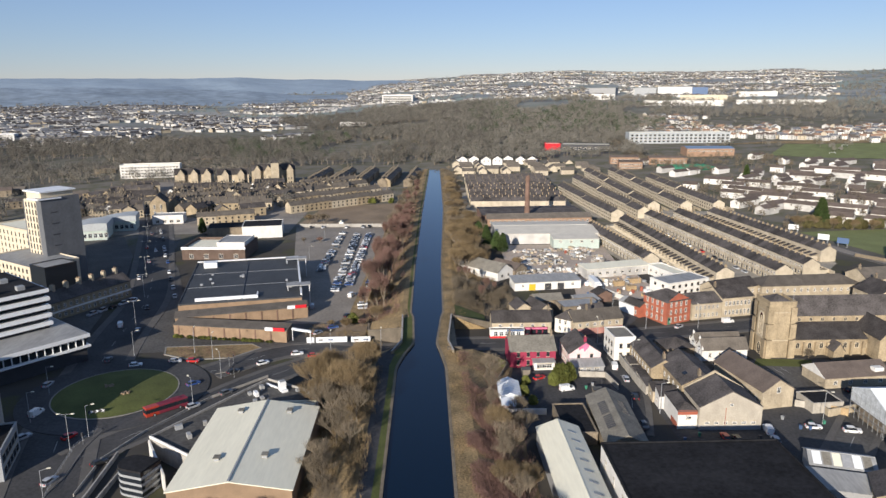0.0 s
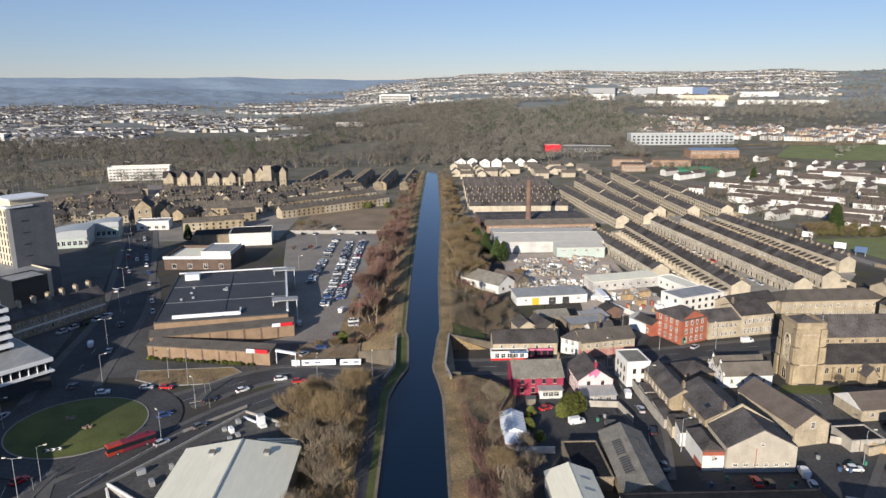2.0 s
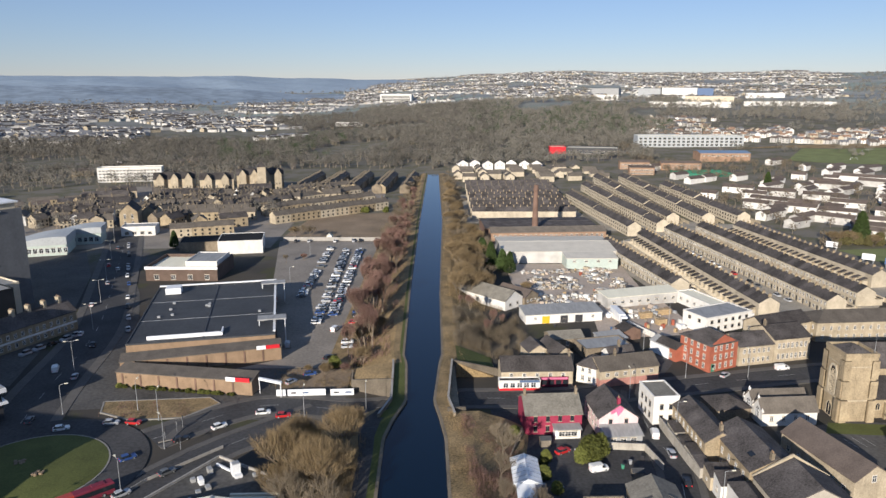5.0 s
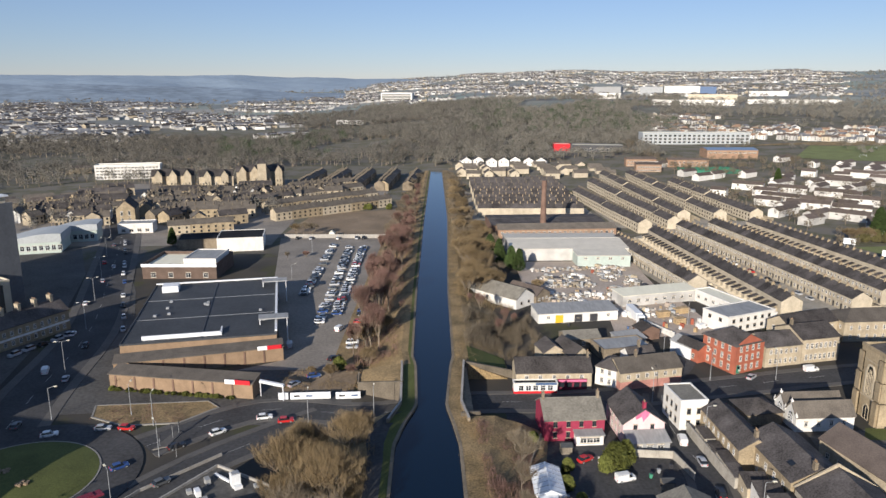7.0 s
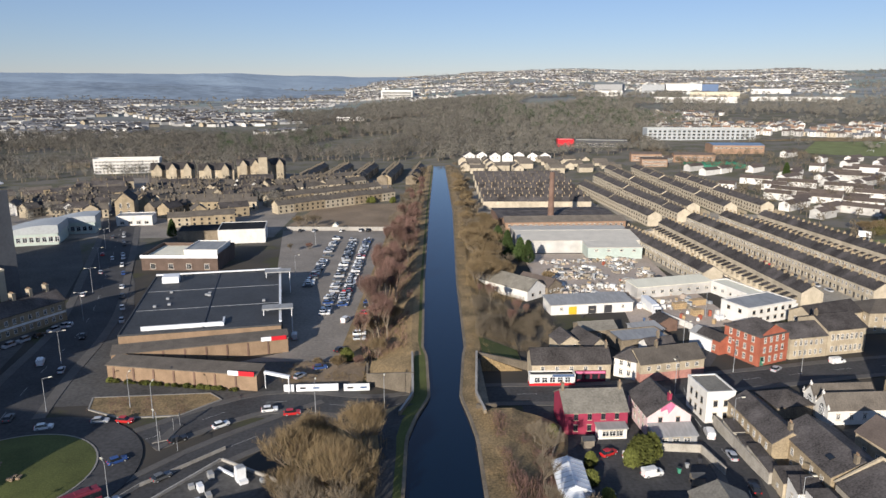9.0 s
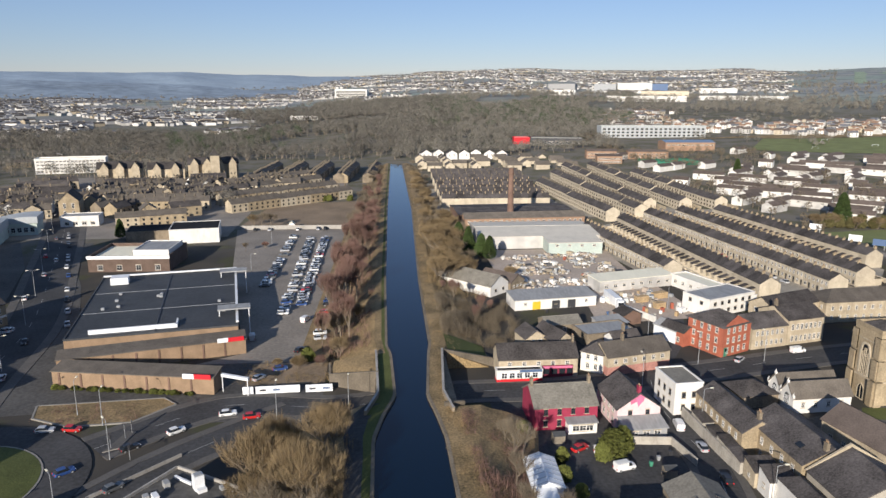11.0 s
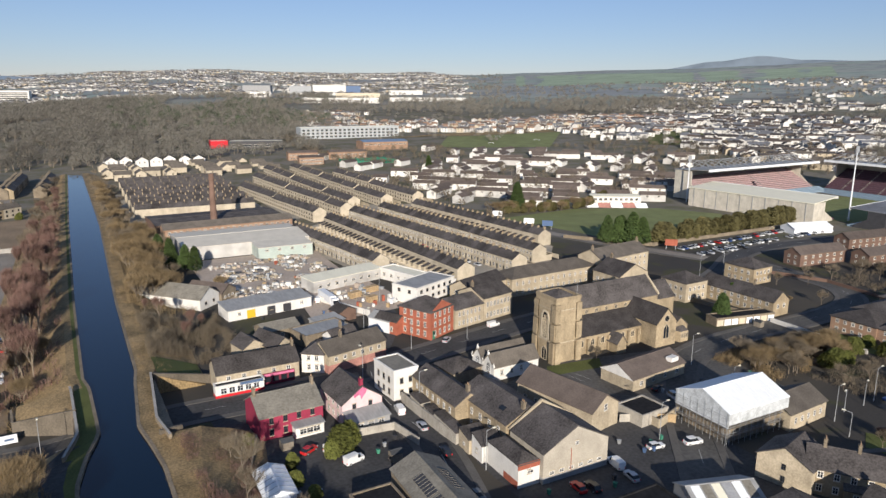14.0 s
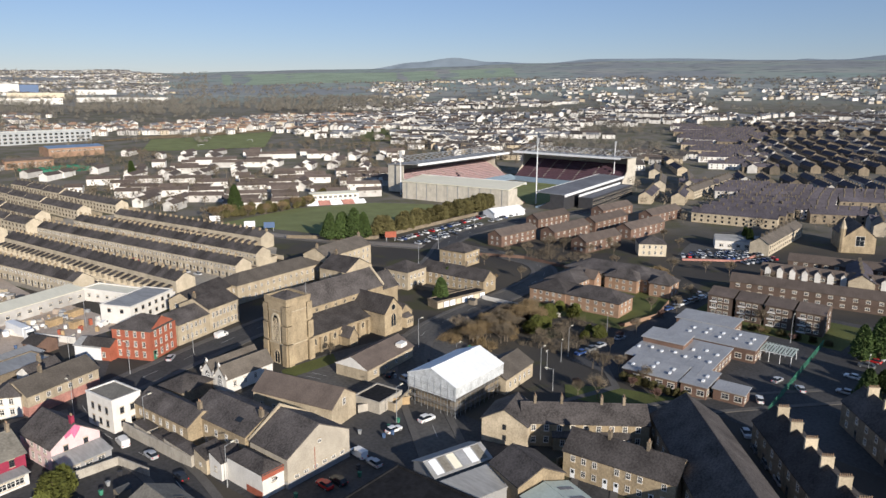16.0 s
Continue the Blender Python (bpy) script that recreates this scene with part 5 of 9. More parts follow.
building("stone_row", "stone terrace with sash windows and doors", "house", 111.6, 129.4, -87, 23, 9.5, 5.6, 3.0, "x", STONE, SLATE, [("front", 2, 9, W(w=1.0, h=1.4, z0=0.9, dz=2.8, doors=(0, 3, 4, 7), door_m=VINYL, skip=((1, 3), (1, 7)))), ("left", 1, 1, W(z0=3.4))], chims=[(8, 4.7, 4), (16, 4.7, 4)])
building("long_works", "long works with steep slate roof", "warehouse", 137.7, 121.2, -145, 45, 15, 6.0, 5.2, "x", STONE_DARK, SLATE, [("left", 1, 2, W(z0=2)), ("front", 1, 10, W(w=1.4, h=1.6, z0=2.6))])
green = building("green_shed", "pale green sheet-roofed shed with skylights", "shed", 88.8, 114.8, -24, 11, 16, 3.0, 1.3, "y", RENDER_W, GREENPANEL, [])
for k in range(4):
    part("skylight", Geo().box(-1.7, -0.5, 0, 1.7, 0.5, 0.06, FARROOF), green, "grimy roof light strip", pose(8.2, 2.4 + k * 3.6, 3.94, 0, 13.3, 0))
patched = building("patched_shed", "shed with pale patched corrugated roof", "shed", 90, 146, -18, 14, 8, 3.2, 1.6, "x", RENDER_G, SHEET_G, [])
for k, m in enumerate((VINYL, OLDSHEET, SHEET, CLINICROOF, VINYL, OLDSHEET)):
    part("roof_sheet", Geo().box(-0.9, -1.9, 0, 0.9, 1.9, 0.05, m), patched, "patched corrugated sheet", pose(1.6 + k * 2.15, 2.0, 4.24, 21.8, 0, 0))
building("patched_shed", "lean-to shed with grey ribbed roof", "shed", 84, 138, -18, 16, 7, 2.6, 1.0, "mono", RENDER_G, SHEET_G, [])
building("works_shed", "dark slate roofed workshop with stone gable", "workshop", 95.6, 130.4, -24, 11, 10, 4.5, 2.6, "y", STONE, SLATE, [])

# small back buildings between the shops and the yards
building("rear_cottage", "small stone cottage with slate roof", "house", 36, 262, 12, 7, 8, 4.6, 2.2, "y", STONE_PALE, SLATE, [("front", 1, 2, W(z0=2.6))])
building("rear_cottage", "white rendered cottage behind the shops", "house", 62, 258, 14, 9, 6, 4.4, 2.0, "x", RENDER_W, SLATE, [("front", 1, 2, W(z0=2.4))], chims=[(4.5, 3, 2)])
building("rear_workshop", "grey-roofed workshop in a yard", "workshop", 46, 276, 8, 12, 8, 3.6, 1.6, "x", STONE_DARK, OLDSHEET, [("front", 1, 3, W(z0=1.2))])
building("rear_workshop", "low lean-to workshop with sheet roof", "workshop", 64, 276, 16, 10, 6, 3.0, 0.9, "mono", RENDER_G, SHEET_G, [])
building("rear_workshop", "brick outbuilding with slate roof", "workshop", 74, 284, 16, 7, 6, 3.4, 1.6, "y", BRICK_B, SLATE, [])
building("felt_store", "low store with dark flat roof", "store", 35.5, 163, 0, 8.6, 17, 3.2, 0.3, "flat", STONE_DARK, FELT, [])
wall_line("wall_back_yard", [(44, 207, 1.9), (57, 205.5, 1.9), (58.5, 196, 1.9)], 0.3, STAINED, "stained block yard wall")
wall_line("wall_lower_yard", [(22, 181, 1.8), (34, 180.5, 1.8)], 0.25, RENDER_W, "pale yard wall")
building("dark_terrace", "sooty stone terrace with tall chimney stacks", "house", 149, 102, -147 + 180 - 180, 45, 9, 6.0, 3.6, "x", STONE_DARK, SLATE, [("front", 2, 10, W(z0=0.9, dz=2.8, doors=(1, 4, 7)))], chims=[(4, 4.5, 6), (11, 4.5, 6), (18, 4.5, 6), (25, 4.5, 6), (32, 4.5, 6), (39, 4.5, 6)], chim_m=STONE_PALE)
building("dark_terrace", "sooty stone terrace with tall chimney stacks", "house", 173, 88, -147, 45, 9, 6.0, 3.6, "x", STONE_DARK, SLATE, [("front", 2, 10, W(z0=0.9, dz=2.8, doors=(1, 4, 7)))], chims=[(4, 4.5, 6), (11, 4.5, 6), (18, 4.5, 6), (25, 4.5, 6), (32, 4.5, 6)], chim_m=STONE_PALE)
# two added rows out of view; their shadows darken the clinic car park
for x, y in ((200, 76), (236, 70)):
    building("dark_terrace", "sooty stone terrace with tall chimney stacks", "house", x, y, -147, 52, 9, 6.0, 3.6, "x", STONE_DARK, SLATE, [("front", 2, 10, W(z0=0.9, dz=2.8, doors=(1, 4, 7)))], chims=[(4, 4.5, 6), (14, 4.5, 6), (24, 4.5, 6), (34, 4.5, 6), (44, 4.5, 6)], chim_m=STONE_PALE)

clinic = thing("health_clinic", "low clinic with stepped grey sheet roofs and brick walls", "clinic", pose(0, 0, 0))
CLINIC = ((217, 125, 228, 144, 3.9, 0.3, 0), (200, 114, 214, 141, 4.1, 0.5, 10), (188, 131, 197.5, 144, 5.4, 0.4, 0), (176, 120, 199, 144, 3.5, 0.3, 13), (166, 125, 176.6, 140.5, 3.2, 0.7, 5), (166, 117.2, 178, 124.6, 3.4, 0.2, 2), (168, 108.4, 174, 116.8, 3.0, 0.3, 0))
for i, (x0, y0, x1, y1, h, up, sky_n) in enumerate(CLINIC):
    part("wall", Geo().box(x0 + 0.4, y0 + 0.4, -0.2, x1 - 0.4, y1 - 0.4, h, BRICK_B), clinic)
    pts = [(x0, y0, h), (x1, y0, h + up), (x1, y1, h + up), (x0, y1, h)]
    part("roof", Geo().solid(pts, [(a, b, c + 0.28) for a, b, c in pts], CLINICROOF), clinic, "standing-seam blue-grey sheet roof")
    n = int((y1 - y0) / 2.4)
    for k in range(1, n):
        y = lerp(y0, y1, k / n)
        part("seam", Geo().tube((x0, y, h + 0.29), (x1, y, h + up + 0.29), 0.04, 0.04, CLINICROOF, 4), clinic)
    for k in range(sky_n):
        rr, cc = k % 2, k // 2
        kx = lerp(x0, x1, 0.35 + 0.3 * rr) + (0.8 if cc % 2 else -0.8)
        ky = lerp(y0, y1, (cc + 0.6) / (sky_n // 2 + 1))
        part("skylight", Geo().box(-0.6, -0.3, 0, 0.6, 0.3, 0.4, VINYL), clinic, "white domed skylight", pose(kx, ky, h + up * 0.5 + 0.3))
    for k in range(int((y1 - y0) / 3.2)):
        part("window", window_mesh(1.9, 1.5, RENDER_W), clinic, "", pose(x0 + 0.4, y0 + 1.8 + k * 3.2, 0.9, 0, 0, -90))
    for k in range(int((x1 - x0) / 3.2)):
        part("window", window_mesh(1.6, 1.5, RENDER_W), clinic, "", pose(x0 + 1.8 + k * 3.2, y0 + 0.4, 0.9))
canopy = thing("entrance_canopy", "pale green slatted entrance canopy on steel posts", "canopy", pose(208.5, 109.5, 0))
for k in range(11):
    part("slat", Geo().box(-4, -4.4 + k * 0.85, 3.2 + 0.03 * k, 4, -3.9 + k * 0.85, 3.3 + 0.03 * k, GREENPANEL), canopy)
for px in (-3.6, 3.6):
    part("beam", Geo().box(px - 0.1, -4.4, 3.0, px + 0.1, 4.6, 3.18, WHITE), canopy)
    for py in (-4, -1, 2, 4.4):
        part("post", Geo().tube((px, py, -0.1), (px, py, 3.05), 0.09, 0.09, WHITE, 6), canopy)
for i in range(4):
    fb = building("flat_block", "dark brown brick flats with white window bands", "flats", 240 - i * 0.6, 140.5 - i * 9.7, -91, 8.4, 12, 7.4, 1.6, "x", BRICK_D, SLATE_BROWN, [("front", 3, 3, W(w=1.5, h=1.2, z0=0.8, dz=2.3)), ("right", 3, 2, W(w=1.1, h=1.2, z0=0.8, dz=2.3))], group="stepped flats")
    for k in range(3):
        part("panel", Geo().box(0.6, -0.05, 0.25 + k * 2.3, 3.2, 0.02, 0.75 + k * 2.3, WHITE), fb, "white panel below the windows")
for x, y, ang, L, D in ((214.9, 199, -90, 15, 14), (215.3, 183.9, -90, 20.6, 12), (229.2, 187, 0, 22.6, 13.5), (252, 204, -90, 38, 17), (248.4, 184, -90, 13.4, 9), (249.4, 165.8, -90, 8, 10)):
    building("sheltered_housing", "tan brick sheltered housing wing with hipped brown roof", "flats", x, y, ang, L, D, 5.4, 3.2, "hip", BRICK_P, SLATE, [("front", 2, int(L // 3), W(w=1.1, h=1.2, z0=0.9, dz=2.6)), ("right", 2, int(D // 4), W(w=1.1, h=1.2, z0=0.9, dz=2.6))], group="sheltered housing wings", over=0.5)
building("garden_gable", "tan brick gabled porch wing", "flats", 240, 184.5, 0, 6, 5, 5.4, 2.6, "y", BRICK_P, SLATE_BROWN, [("front", 2, 1, W(z0=0.9, dz=2.6))])
building("cottage_row", "stone cottages with dormers and skylights", "house", 209, 248, -88, 31, 9, 5.4, 3.2, "x", STONE, SLATE, [("front", 2, 10, W(z0=0.9, dz=2.6)), ("right", 1, 2, W(z0=2.8))], chims=[(10, 4.5, 3), (20, 4.5, 3)])
gar = building("garage_row", "row of flat-roofed garages with white doors", "garage", 184.3, 219.6, -12, 24, 5.5, 2.5, 0.3, "flat", STONE_DARK, FELT, [])
for k in range(8):
    part("garage_door", Geo().box(-1.25, -0.06, 0.05, 1.25, 0.02, 2.15, VINYL if k % 3 else RENDER_C), gar, "white up-and-over door", pose(1.5 + k * 3, 0, 0))
building("villa", "bay-fronted stone villa with slate roof", "house", 196, 256, -88, 12, 12, 7.4, 3.2, "hip", STONE_PALE, SLATE, [("front", 2, 4, W(z0=1.0, dz=3.2)), ("right", 2, 4, W(z0=1.0, dz=3.2))], chims=[(6, 6, 3)])
building("villa", "gabled stone villa on the corner", "house", 180, 262, 4, 16, 14, 7.8, 4.0, "y", STONE_PALE, SLATE, [("front", 2, 5, W(z0=1.0, dz=3.2)), ("left", 2, 4, W(z0=1.0, dz=3.2))], chims=[(8, 12, 3)])
building("villa", "stone villa with hipped slate roof", "house", 240, 262, -88, 14, 12, 6.8, 3.0, "hip", STONE, SLATE, [("front", 2, 4, W(z0=1.0, dz=3.0)), ("right", 2, 4, W(z0=1.0, dz=3.0))], chims=[(7, 6, 3)])
for i, (x, y, ang, L) in enumerate(((286, 258, -6, 30), (312, 242, -6, 34), (340, 268, -8, 30), (352, 238, -6, 36), (392, 252, -8, 34), (300, 218, -10, 30), (345, 214, -8, 36), (395, 222, -8, 36))):
    building("brick_block", "two-storey red-brown brick housing block", "flats", x, y, ang, L, 9, 5.6, 2.6, "x", BRICK_B, SLATE_BROWN, [("front", 2, 6, W(w=1.5, h=1.2, z0=0.9, dz=2.7)), ("left", 2, 2, W(w=1.1, h=1.2, z0=0.9, dz=2.7))], group="brick housing blocks")
building("yellow_house", "cream house with hipped slate roof", "house", 312, 196, -60, 13, 12, 6.0, 3.0, "hip", RENDER_C, SLATE, [("front", 2, 4, W(z0=0.9, dz=2.8)), ("right", 2, 4, W(z0=0.9, dz=2.8))])
chapel = building("small_church", "small stone chapel with gabled front and corner spirelet", "chapel", 383, 119, -68, 14, 24, 8, 6, "y", STONE, SLATE, [("front", 1, 1, W(w=4, h=5, z0=3.5))])
part("spirelet", Geo().tube((-1, 1, -0.1), (-1, 1, 12), 1.5, 1.4, STONE, 8), chapel, "octagonal stone stair turret")
part("spire", Geo().tube((-1, 1, 12), (-1, 1, 17), 1.7, 0.1, STONE_PALE, 8), chapel, "pale stone spire")
building("garage_block", "low commercial building with grey roof", "garage", 352, 172, -70, 22, 14, 4.4, 1.6, "x", RENDER_W, SHEET_G, [("front", 1, 5, W(w=2, h=1.4, z0=1.2))])
for i in range(3):
    bt = building("brown_terrace", "brown brick terrace with white window bands", "house", 272 + i * 26, 142 - i * 5, -84, 62, 8, 5.2, 2.4, "x", BRICK_D, SLATE_BROWN, [("front", 2, 15, W(w=1.5, h=1.1, z0=0.9, dz=2.6))], group="brown terraces")
    if i == 1:
        for k in range(13):
            part("dormer", wall_geo(2.2, 3.0, 6.2, 1.2, "y", RENDER_W), bt, "white gabled dormer", pose(1.6 + k * 4.6, -0.4, 0))
            part("dormer_roof", roof_geo(2.2, 3.0, 6.2, 1.2, "y", SLATE_BROWN, 0.15, 0.12), bt, "", pose(1.6 + k * 4.6, -0.4, 0))

# terraced streets
DET = terraced_house(4.7, 8.6, 5.8, 2.6, STONE_CREAM, SLATE, True, True, "pale stone terraced house with slate roof and yard")
PLAIN = terraced_house(4.8, 8.6, 5.8, 2.6, STONE_CREAM, SLATE, False, False, "stone terraced house with slate roof")
for xa, ya, xb, yb in ((100, 425, 110, 338), (143.6, 309, 136.6, 448), (150, 464, 164, 311), (172, 470, 183, 322), (215.6, 350, 204.6, 472)):
    terrace_row(DET, xa, ya, xb, yb, 4.7)
for k in range(3):
    terrace_row(PLAIN, 36 + k * 1, 524 + 31 * k, 108 + k * 1.5, 522 + 31 * k, 4.8)
    terrace_row(PLAIN, 108 + k * 1.5, 543 + 31 * k, 36 + k * 1, 545 + 31 * k, 4.8)
for p in (DET, PLAIN):
    for o in (*p.children_recursive, p):
        bpy.data.objects.remove(o)


def house_into(g, x, y, ang, L, D, eave, rise, wall, roof, chims=0, glazed=0, z=None):
    """A small gabled block laid into a joined mesh."""
    z = ground_z(x, y) if z is None else z
    c, s = math.cos(math.radians(ang)), math.sin(math.radians(ang))

    def at(u, v, w):
        return (x + c * u - s * v, y + s * u + c * v, z + w)

    ring = [(0, -1.5), (D, -1.5), (D, eave), (D / 2, eave + rise), (0, eave)]
    g.solid([at(L, v, w) for v, w in ring][::-1], [at(0, v, w) for v, w in ring][::-1], wall)
    o = 0.35
    z0 = eave - rise * o / (D / 2) + 0.12
    g.poly([at(-o, -o, z0), at(L + o, -o, z0), at(L + o, D / 2, eave + rise + 0.12), at(-o, D / 2, eave + rise + 0.12)], roof)
    g.poly([at(-o, D / 2, eave + rise + 0.12), at(L + o, D / 2, eave + rise + 0.12), at(L + o, D + o, z0), at(-o, D + o, z0)], roof)
    for i in range(chims):
        u = (i + 0.5) / chims * L
        ringc = [(u - 0.4, D / 2 - 0.6), (u + 0.4, D / 2 - 0.6), (u + 0.4, D / 2 + 0.6), (u - 0.4, D / 2 + 0.6)]
        g.solid([at(a, b, eave + rise - 0.8) for a, b in ringc], [at(a, b, eave + rise + 1.6) for a, b in ringc], SOOT)
    for i in range(glazed):
        u = (i + 0.5) / glazed * L
        for w in (1.0, 3.5):
            if w + 1.3 < eave:
                g.poly([at(u - 0.6, -0.05, w), at(u + 0.6, -0.05, w), at(u + 0.6, -0.05, w + 1.3), at(u - 0.6, -0.05, w + 1.3)], GLASS)
                g.poly([at(u + 0.6, D + 0.05, w), at(u - 0.6, D + 0.05, w), at(u - 0.6, D + 0.05, w + 1.3), at(u + 0.6, D + 0.05, w + 1.3)], GLASS)


def row_into(g, xa, ya, xb, yb, walls, roof, step=24):
    d = Vector((xb - xa, yb - ya))
    n = max(1, round(d.length / step))
    for i in range(n):
        p = Vector((xa, ya)) + d * (i / n)
        ang = math.degrees(math.atan2(d.y, d.x))
        house_into(g, p.x, p.y, ang, d.length / n, 8.6, 5.8 + 0.25 * (i * 7 % 3), 2.6, walls[i * 5 % len(walls)], roof, step // 5, step // 4)


g = Geo()
for xa, ya, xb, yb in ((118, 606, 128, 466), (140, 650, 150, 478), (160, 690, 164, 500), (184, 690, 188, 500), (206, 640, 212, 500)):
    d = Vector((xb - xa, yb - ya))
    side = Vector((-d.y, d.x)).normalized()
    for i in range(int(d.length / 4.8)):
        p = Vector((xa, ya)) + d.normalized() * (i * 4.8) + side * 8.6
        house_into(g, p.x, p.y, math.degrees(math.atan2(side.y, side.x)), 3.6, 2.4, 2.6, 0.9, STONE_CREAM, SLATE)
        q = p + side * 3.6
        for e in (q, q + side * 4.4):
            f = e + d.normalized() * 4.6
            n2 = side * 0.14
            g.solid([(e.x, e.y, -0.1), (f.x, f.y, -0.1), (f.x + n2.x, f.y + n2.y, -0.1), (e.x + n2.x, e.y + n2.y, -0.1)], [(e.x, e.y, 1.9), (f.x, f.y, 1.9), (f.x + n2.x, f.y + n2.y, 1.9), (e.x + n2.x, e.y + n2.y, 1.9)], STONE_PALE)
stuff("rear_ranges", g, "small rear wings and yard walls behind terraces", "outbuildings")
g = Geo()
for xa, ya, xb, yb in ((118, 606, 128, 466), (140, 650, 150, 478), (160, 690, 164, 500), (184, 690, 188, 500), (206, 640, 212, 500)):
    row_into(g, xa, ya, xb, yb, (STONE_CREAM,), SLATE)
for k in (3, 4):
    row_into(g, 36 + k * 1, 524 + 31 * k, 108 + k * 1.5, 522 + 31 * k, (STONE_CREAM,), SLATE)
    row_into(g, 108 + k * 1.5, 543 + 31 * k, 36 + k * 1, 545 + 31 * k, (STONE_CREAM,), SLATE)
stuff("terrace_rows", g, "long rows of pale stone terraces with slate roofs", "houses")
g = Geo()
for xa, ya, xb, yb in ((-97, 511, -24, 569), (-109, 541, -36, 599), (-121, 571, -50, 636), (-175, 521, -114, 526), (-177, 536, -122, 541), (-152, 468, -116, 478), (-196, 560, -150, 566), (-176, 582, -132, 600), (-190, 604, -140, 618), (-110, 640, -60, 668), (-150, 575, -128, 592), (-215, 540, -180, 566)):
    row_into(g, xa, ya, xb, yb, (STONE_PALE, STONE, STONE, STONE_CREAM), SLATE_WARM, 12)
for k in range(4):
    row_into(g, -30 - k * 24, 650, -22 - k * 24, 745, (STONE, STONE_PALE, STONE_DARK), SLATE_WARM, 12)
    row_into(g, -10 - k * 24, 745, -18 - k * 24, 650, (STONE, STONE_DARK), SLATE_WARM, 12)
stuff("terrace_rows", g, "sooty stone terrace rows with slate roofs", "houses")

# ---- west of the canal ----
market = building("supermarket", "single-storey supermarket with dark felt roof", "supermarket", -97, 267, 11, 48, 70, 6.6, 0.35, "flat", BRICK_Y, MARKETROOF, [], rim=MARKETROOF)
g = Geo()
for x in (0.0, 24.0):
    part("roof_rib", Geo().box(x, 0.5, 6.7, x + 0.35, 69.5, 6.95, DARK), market)
for y in (24, 47):
    part("roof_joint", Geo().box(0.4, y, 6.72, 47.4, y + 0.25, 6.8, GREY), market, "pale felt joint")
g = Geo().box(47.4, 2, 7.0, 48.2, 70, 7.6, WHITE)
part("edge_beam", g, market, "white tubular edge beam")
g = Geo().box(0, 69.4, 7.0, 48, 70.2, 7.5, WHITE)
part("edge_beam", g, market, "white tubular edge beam")
for yy in (10, 58):
    g = Geo()
    g.box(42, yy, 8.6, 52, yy + 5, 9.0, SHEET_G)
    for a in (42.5, 51.5):
        for b in (yy + 0.4, yy + 4.6):
            g.tube((a, b, 0 if a > 48 else 6.6), (a, b, 8.6), 0.15, 0.15, WHITE, 6)
    part("canopy", g, market, "white framed entrance canopy")
g = Geo().box(6, 3, 6.7, 30, 3.6, 8.0, WHITE)
g.box(30, 3, 6.7, 30.5, 9, 7.8, WHITE)
part("plant_screen", g, market, "white roof screen wall")
for i in range(9):
    part("roof_vent", Geo().box(-0.5, -0.5, 0, 0.5, 0.5, 0.7, GREY), market, "grey roof vent", pose(4 + rnd.random() * 40, 10 + rnd.random() * 50, 6.7))
g = Geo().box(4, 58, 6.7, 10, 63, 9.2, WHITE)
part("plant_room", g, market, "white plant box")
for u0, m, nm in ((0, pose(-95, 257, 0, 0, 0, 15), 50), (1, pose(-93, 249.5, 0, 0, 0, -11), 44)):
    rng = building("brick_store", "buff brick shop front under a sloping brown roof", "shopfront", m.translation.x, m.translation.y, math.degrees(m.to_euler().z), nm, 5.2, 4.5, 1.0, "mono", BRICK_Y, SLATE_WARM, [])
    for k in range(int(nm / 6)):
        part("pilaster", Geo().box(-0.25, -0.18, -0.1, 0.25, 0, 4.2, BRICK_B), rng, "", pose(2 + k * 6, 0, 0))
    g = Geo().box(nm - 8, -0.5, 4.3, nm - 5, -0.3, 5.6, WHITE)
    g.box(nm - 5, -0.5, 4.3, nm - 0.5, -0.3, 5.6, REDSIGN)
    part("sign", g, rng, "white and red shop sign")
g = Geo()
for a in ((-48, 243), (-41, 239.5)):
    g.tube((a[0], a[1], 0), (a[0], a[1], 4.4), 0.14, 0.14, WHITE, 6)
g.solid([(-48.2, 242.6, 4.3), (-40.8, 239.1, 4.3), (-40.6, 240, 4.3), (-48, 243.5, 4.3)], [(-48.2, 242.6, 5.0), (-40.8, 239.1, 5.0), (-40.6, 240, 5.0), (-48, 243.5, 5.0)], WHITE)
tagged(new("height_barrier", g.mesh("height_barrier")), "white steel height barrier over the service lane", "barrier")
for xa, xb in ((-42.5, -39.8), (-39.2, -28), (-26.5, -19.6)):
    g = Geo().box(0, -0.1, 0.2, xb - xa, 0.1, 2.2, WHITE)
    for u in range(int((xb - xa) / 2.6) + 1):
        g.box(u * 2.6, 0.1, -0.1, u * 2.6 + 0.15, 0.3, 2.2, DARK)
    bd = tagged(new("hoarding", g.mesh("hoarding")), "white advertising hoarding beside the road", "hoarding", "roadside hoardings")
    bd.matrix_basis = pose(xa, 240.2, 0, 0, 0, 2)
    if xb - xa > 5:
        part("lettering", Geo().box(1.0, -0.13, 0.9, 2.6, -0.1, 1.4, DARK), bd, "dark unreadable lettering bar")
        part("lettering", Geo().box(4.4, -0.13, 0.9, 6.2, -0.1, 1.4, BLUESIGN), bd, "blue unreadable lettering bar")
building("store", "white-parapet brick store with flat roof", "store", -130, 371, -2, 34, 26, 5.4, 1.6, "flat", BRICK_D, SHEET, [("front", 1, 4, W(w=2.2, h=2.4, z0=0.6))])
part("fascia", Geo().box(-0.3, -0.35, 5.6, 34.3, -0.12, 7.0, WHITE), bpy.context.scene.objects["store"], "white fascia band")
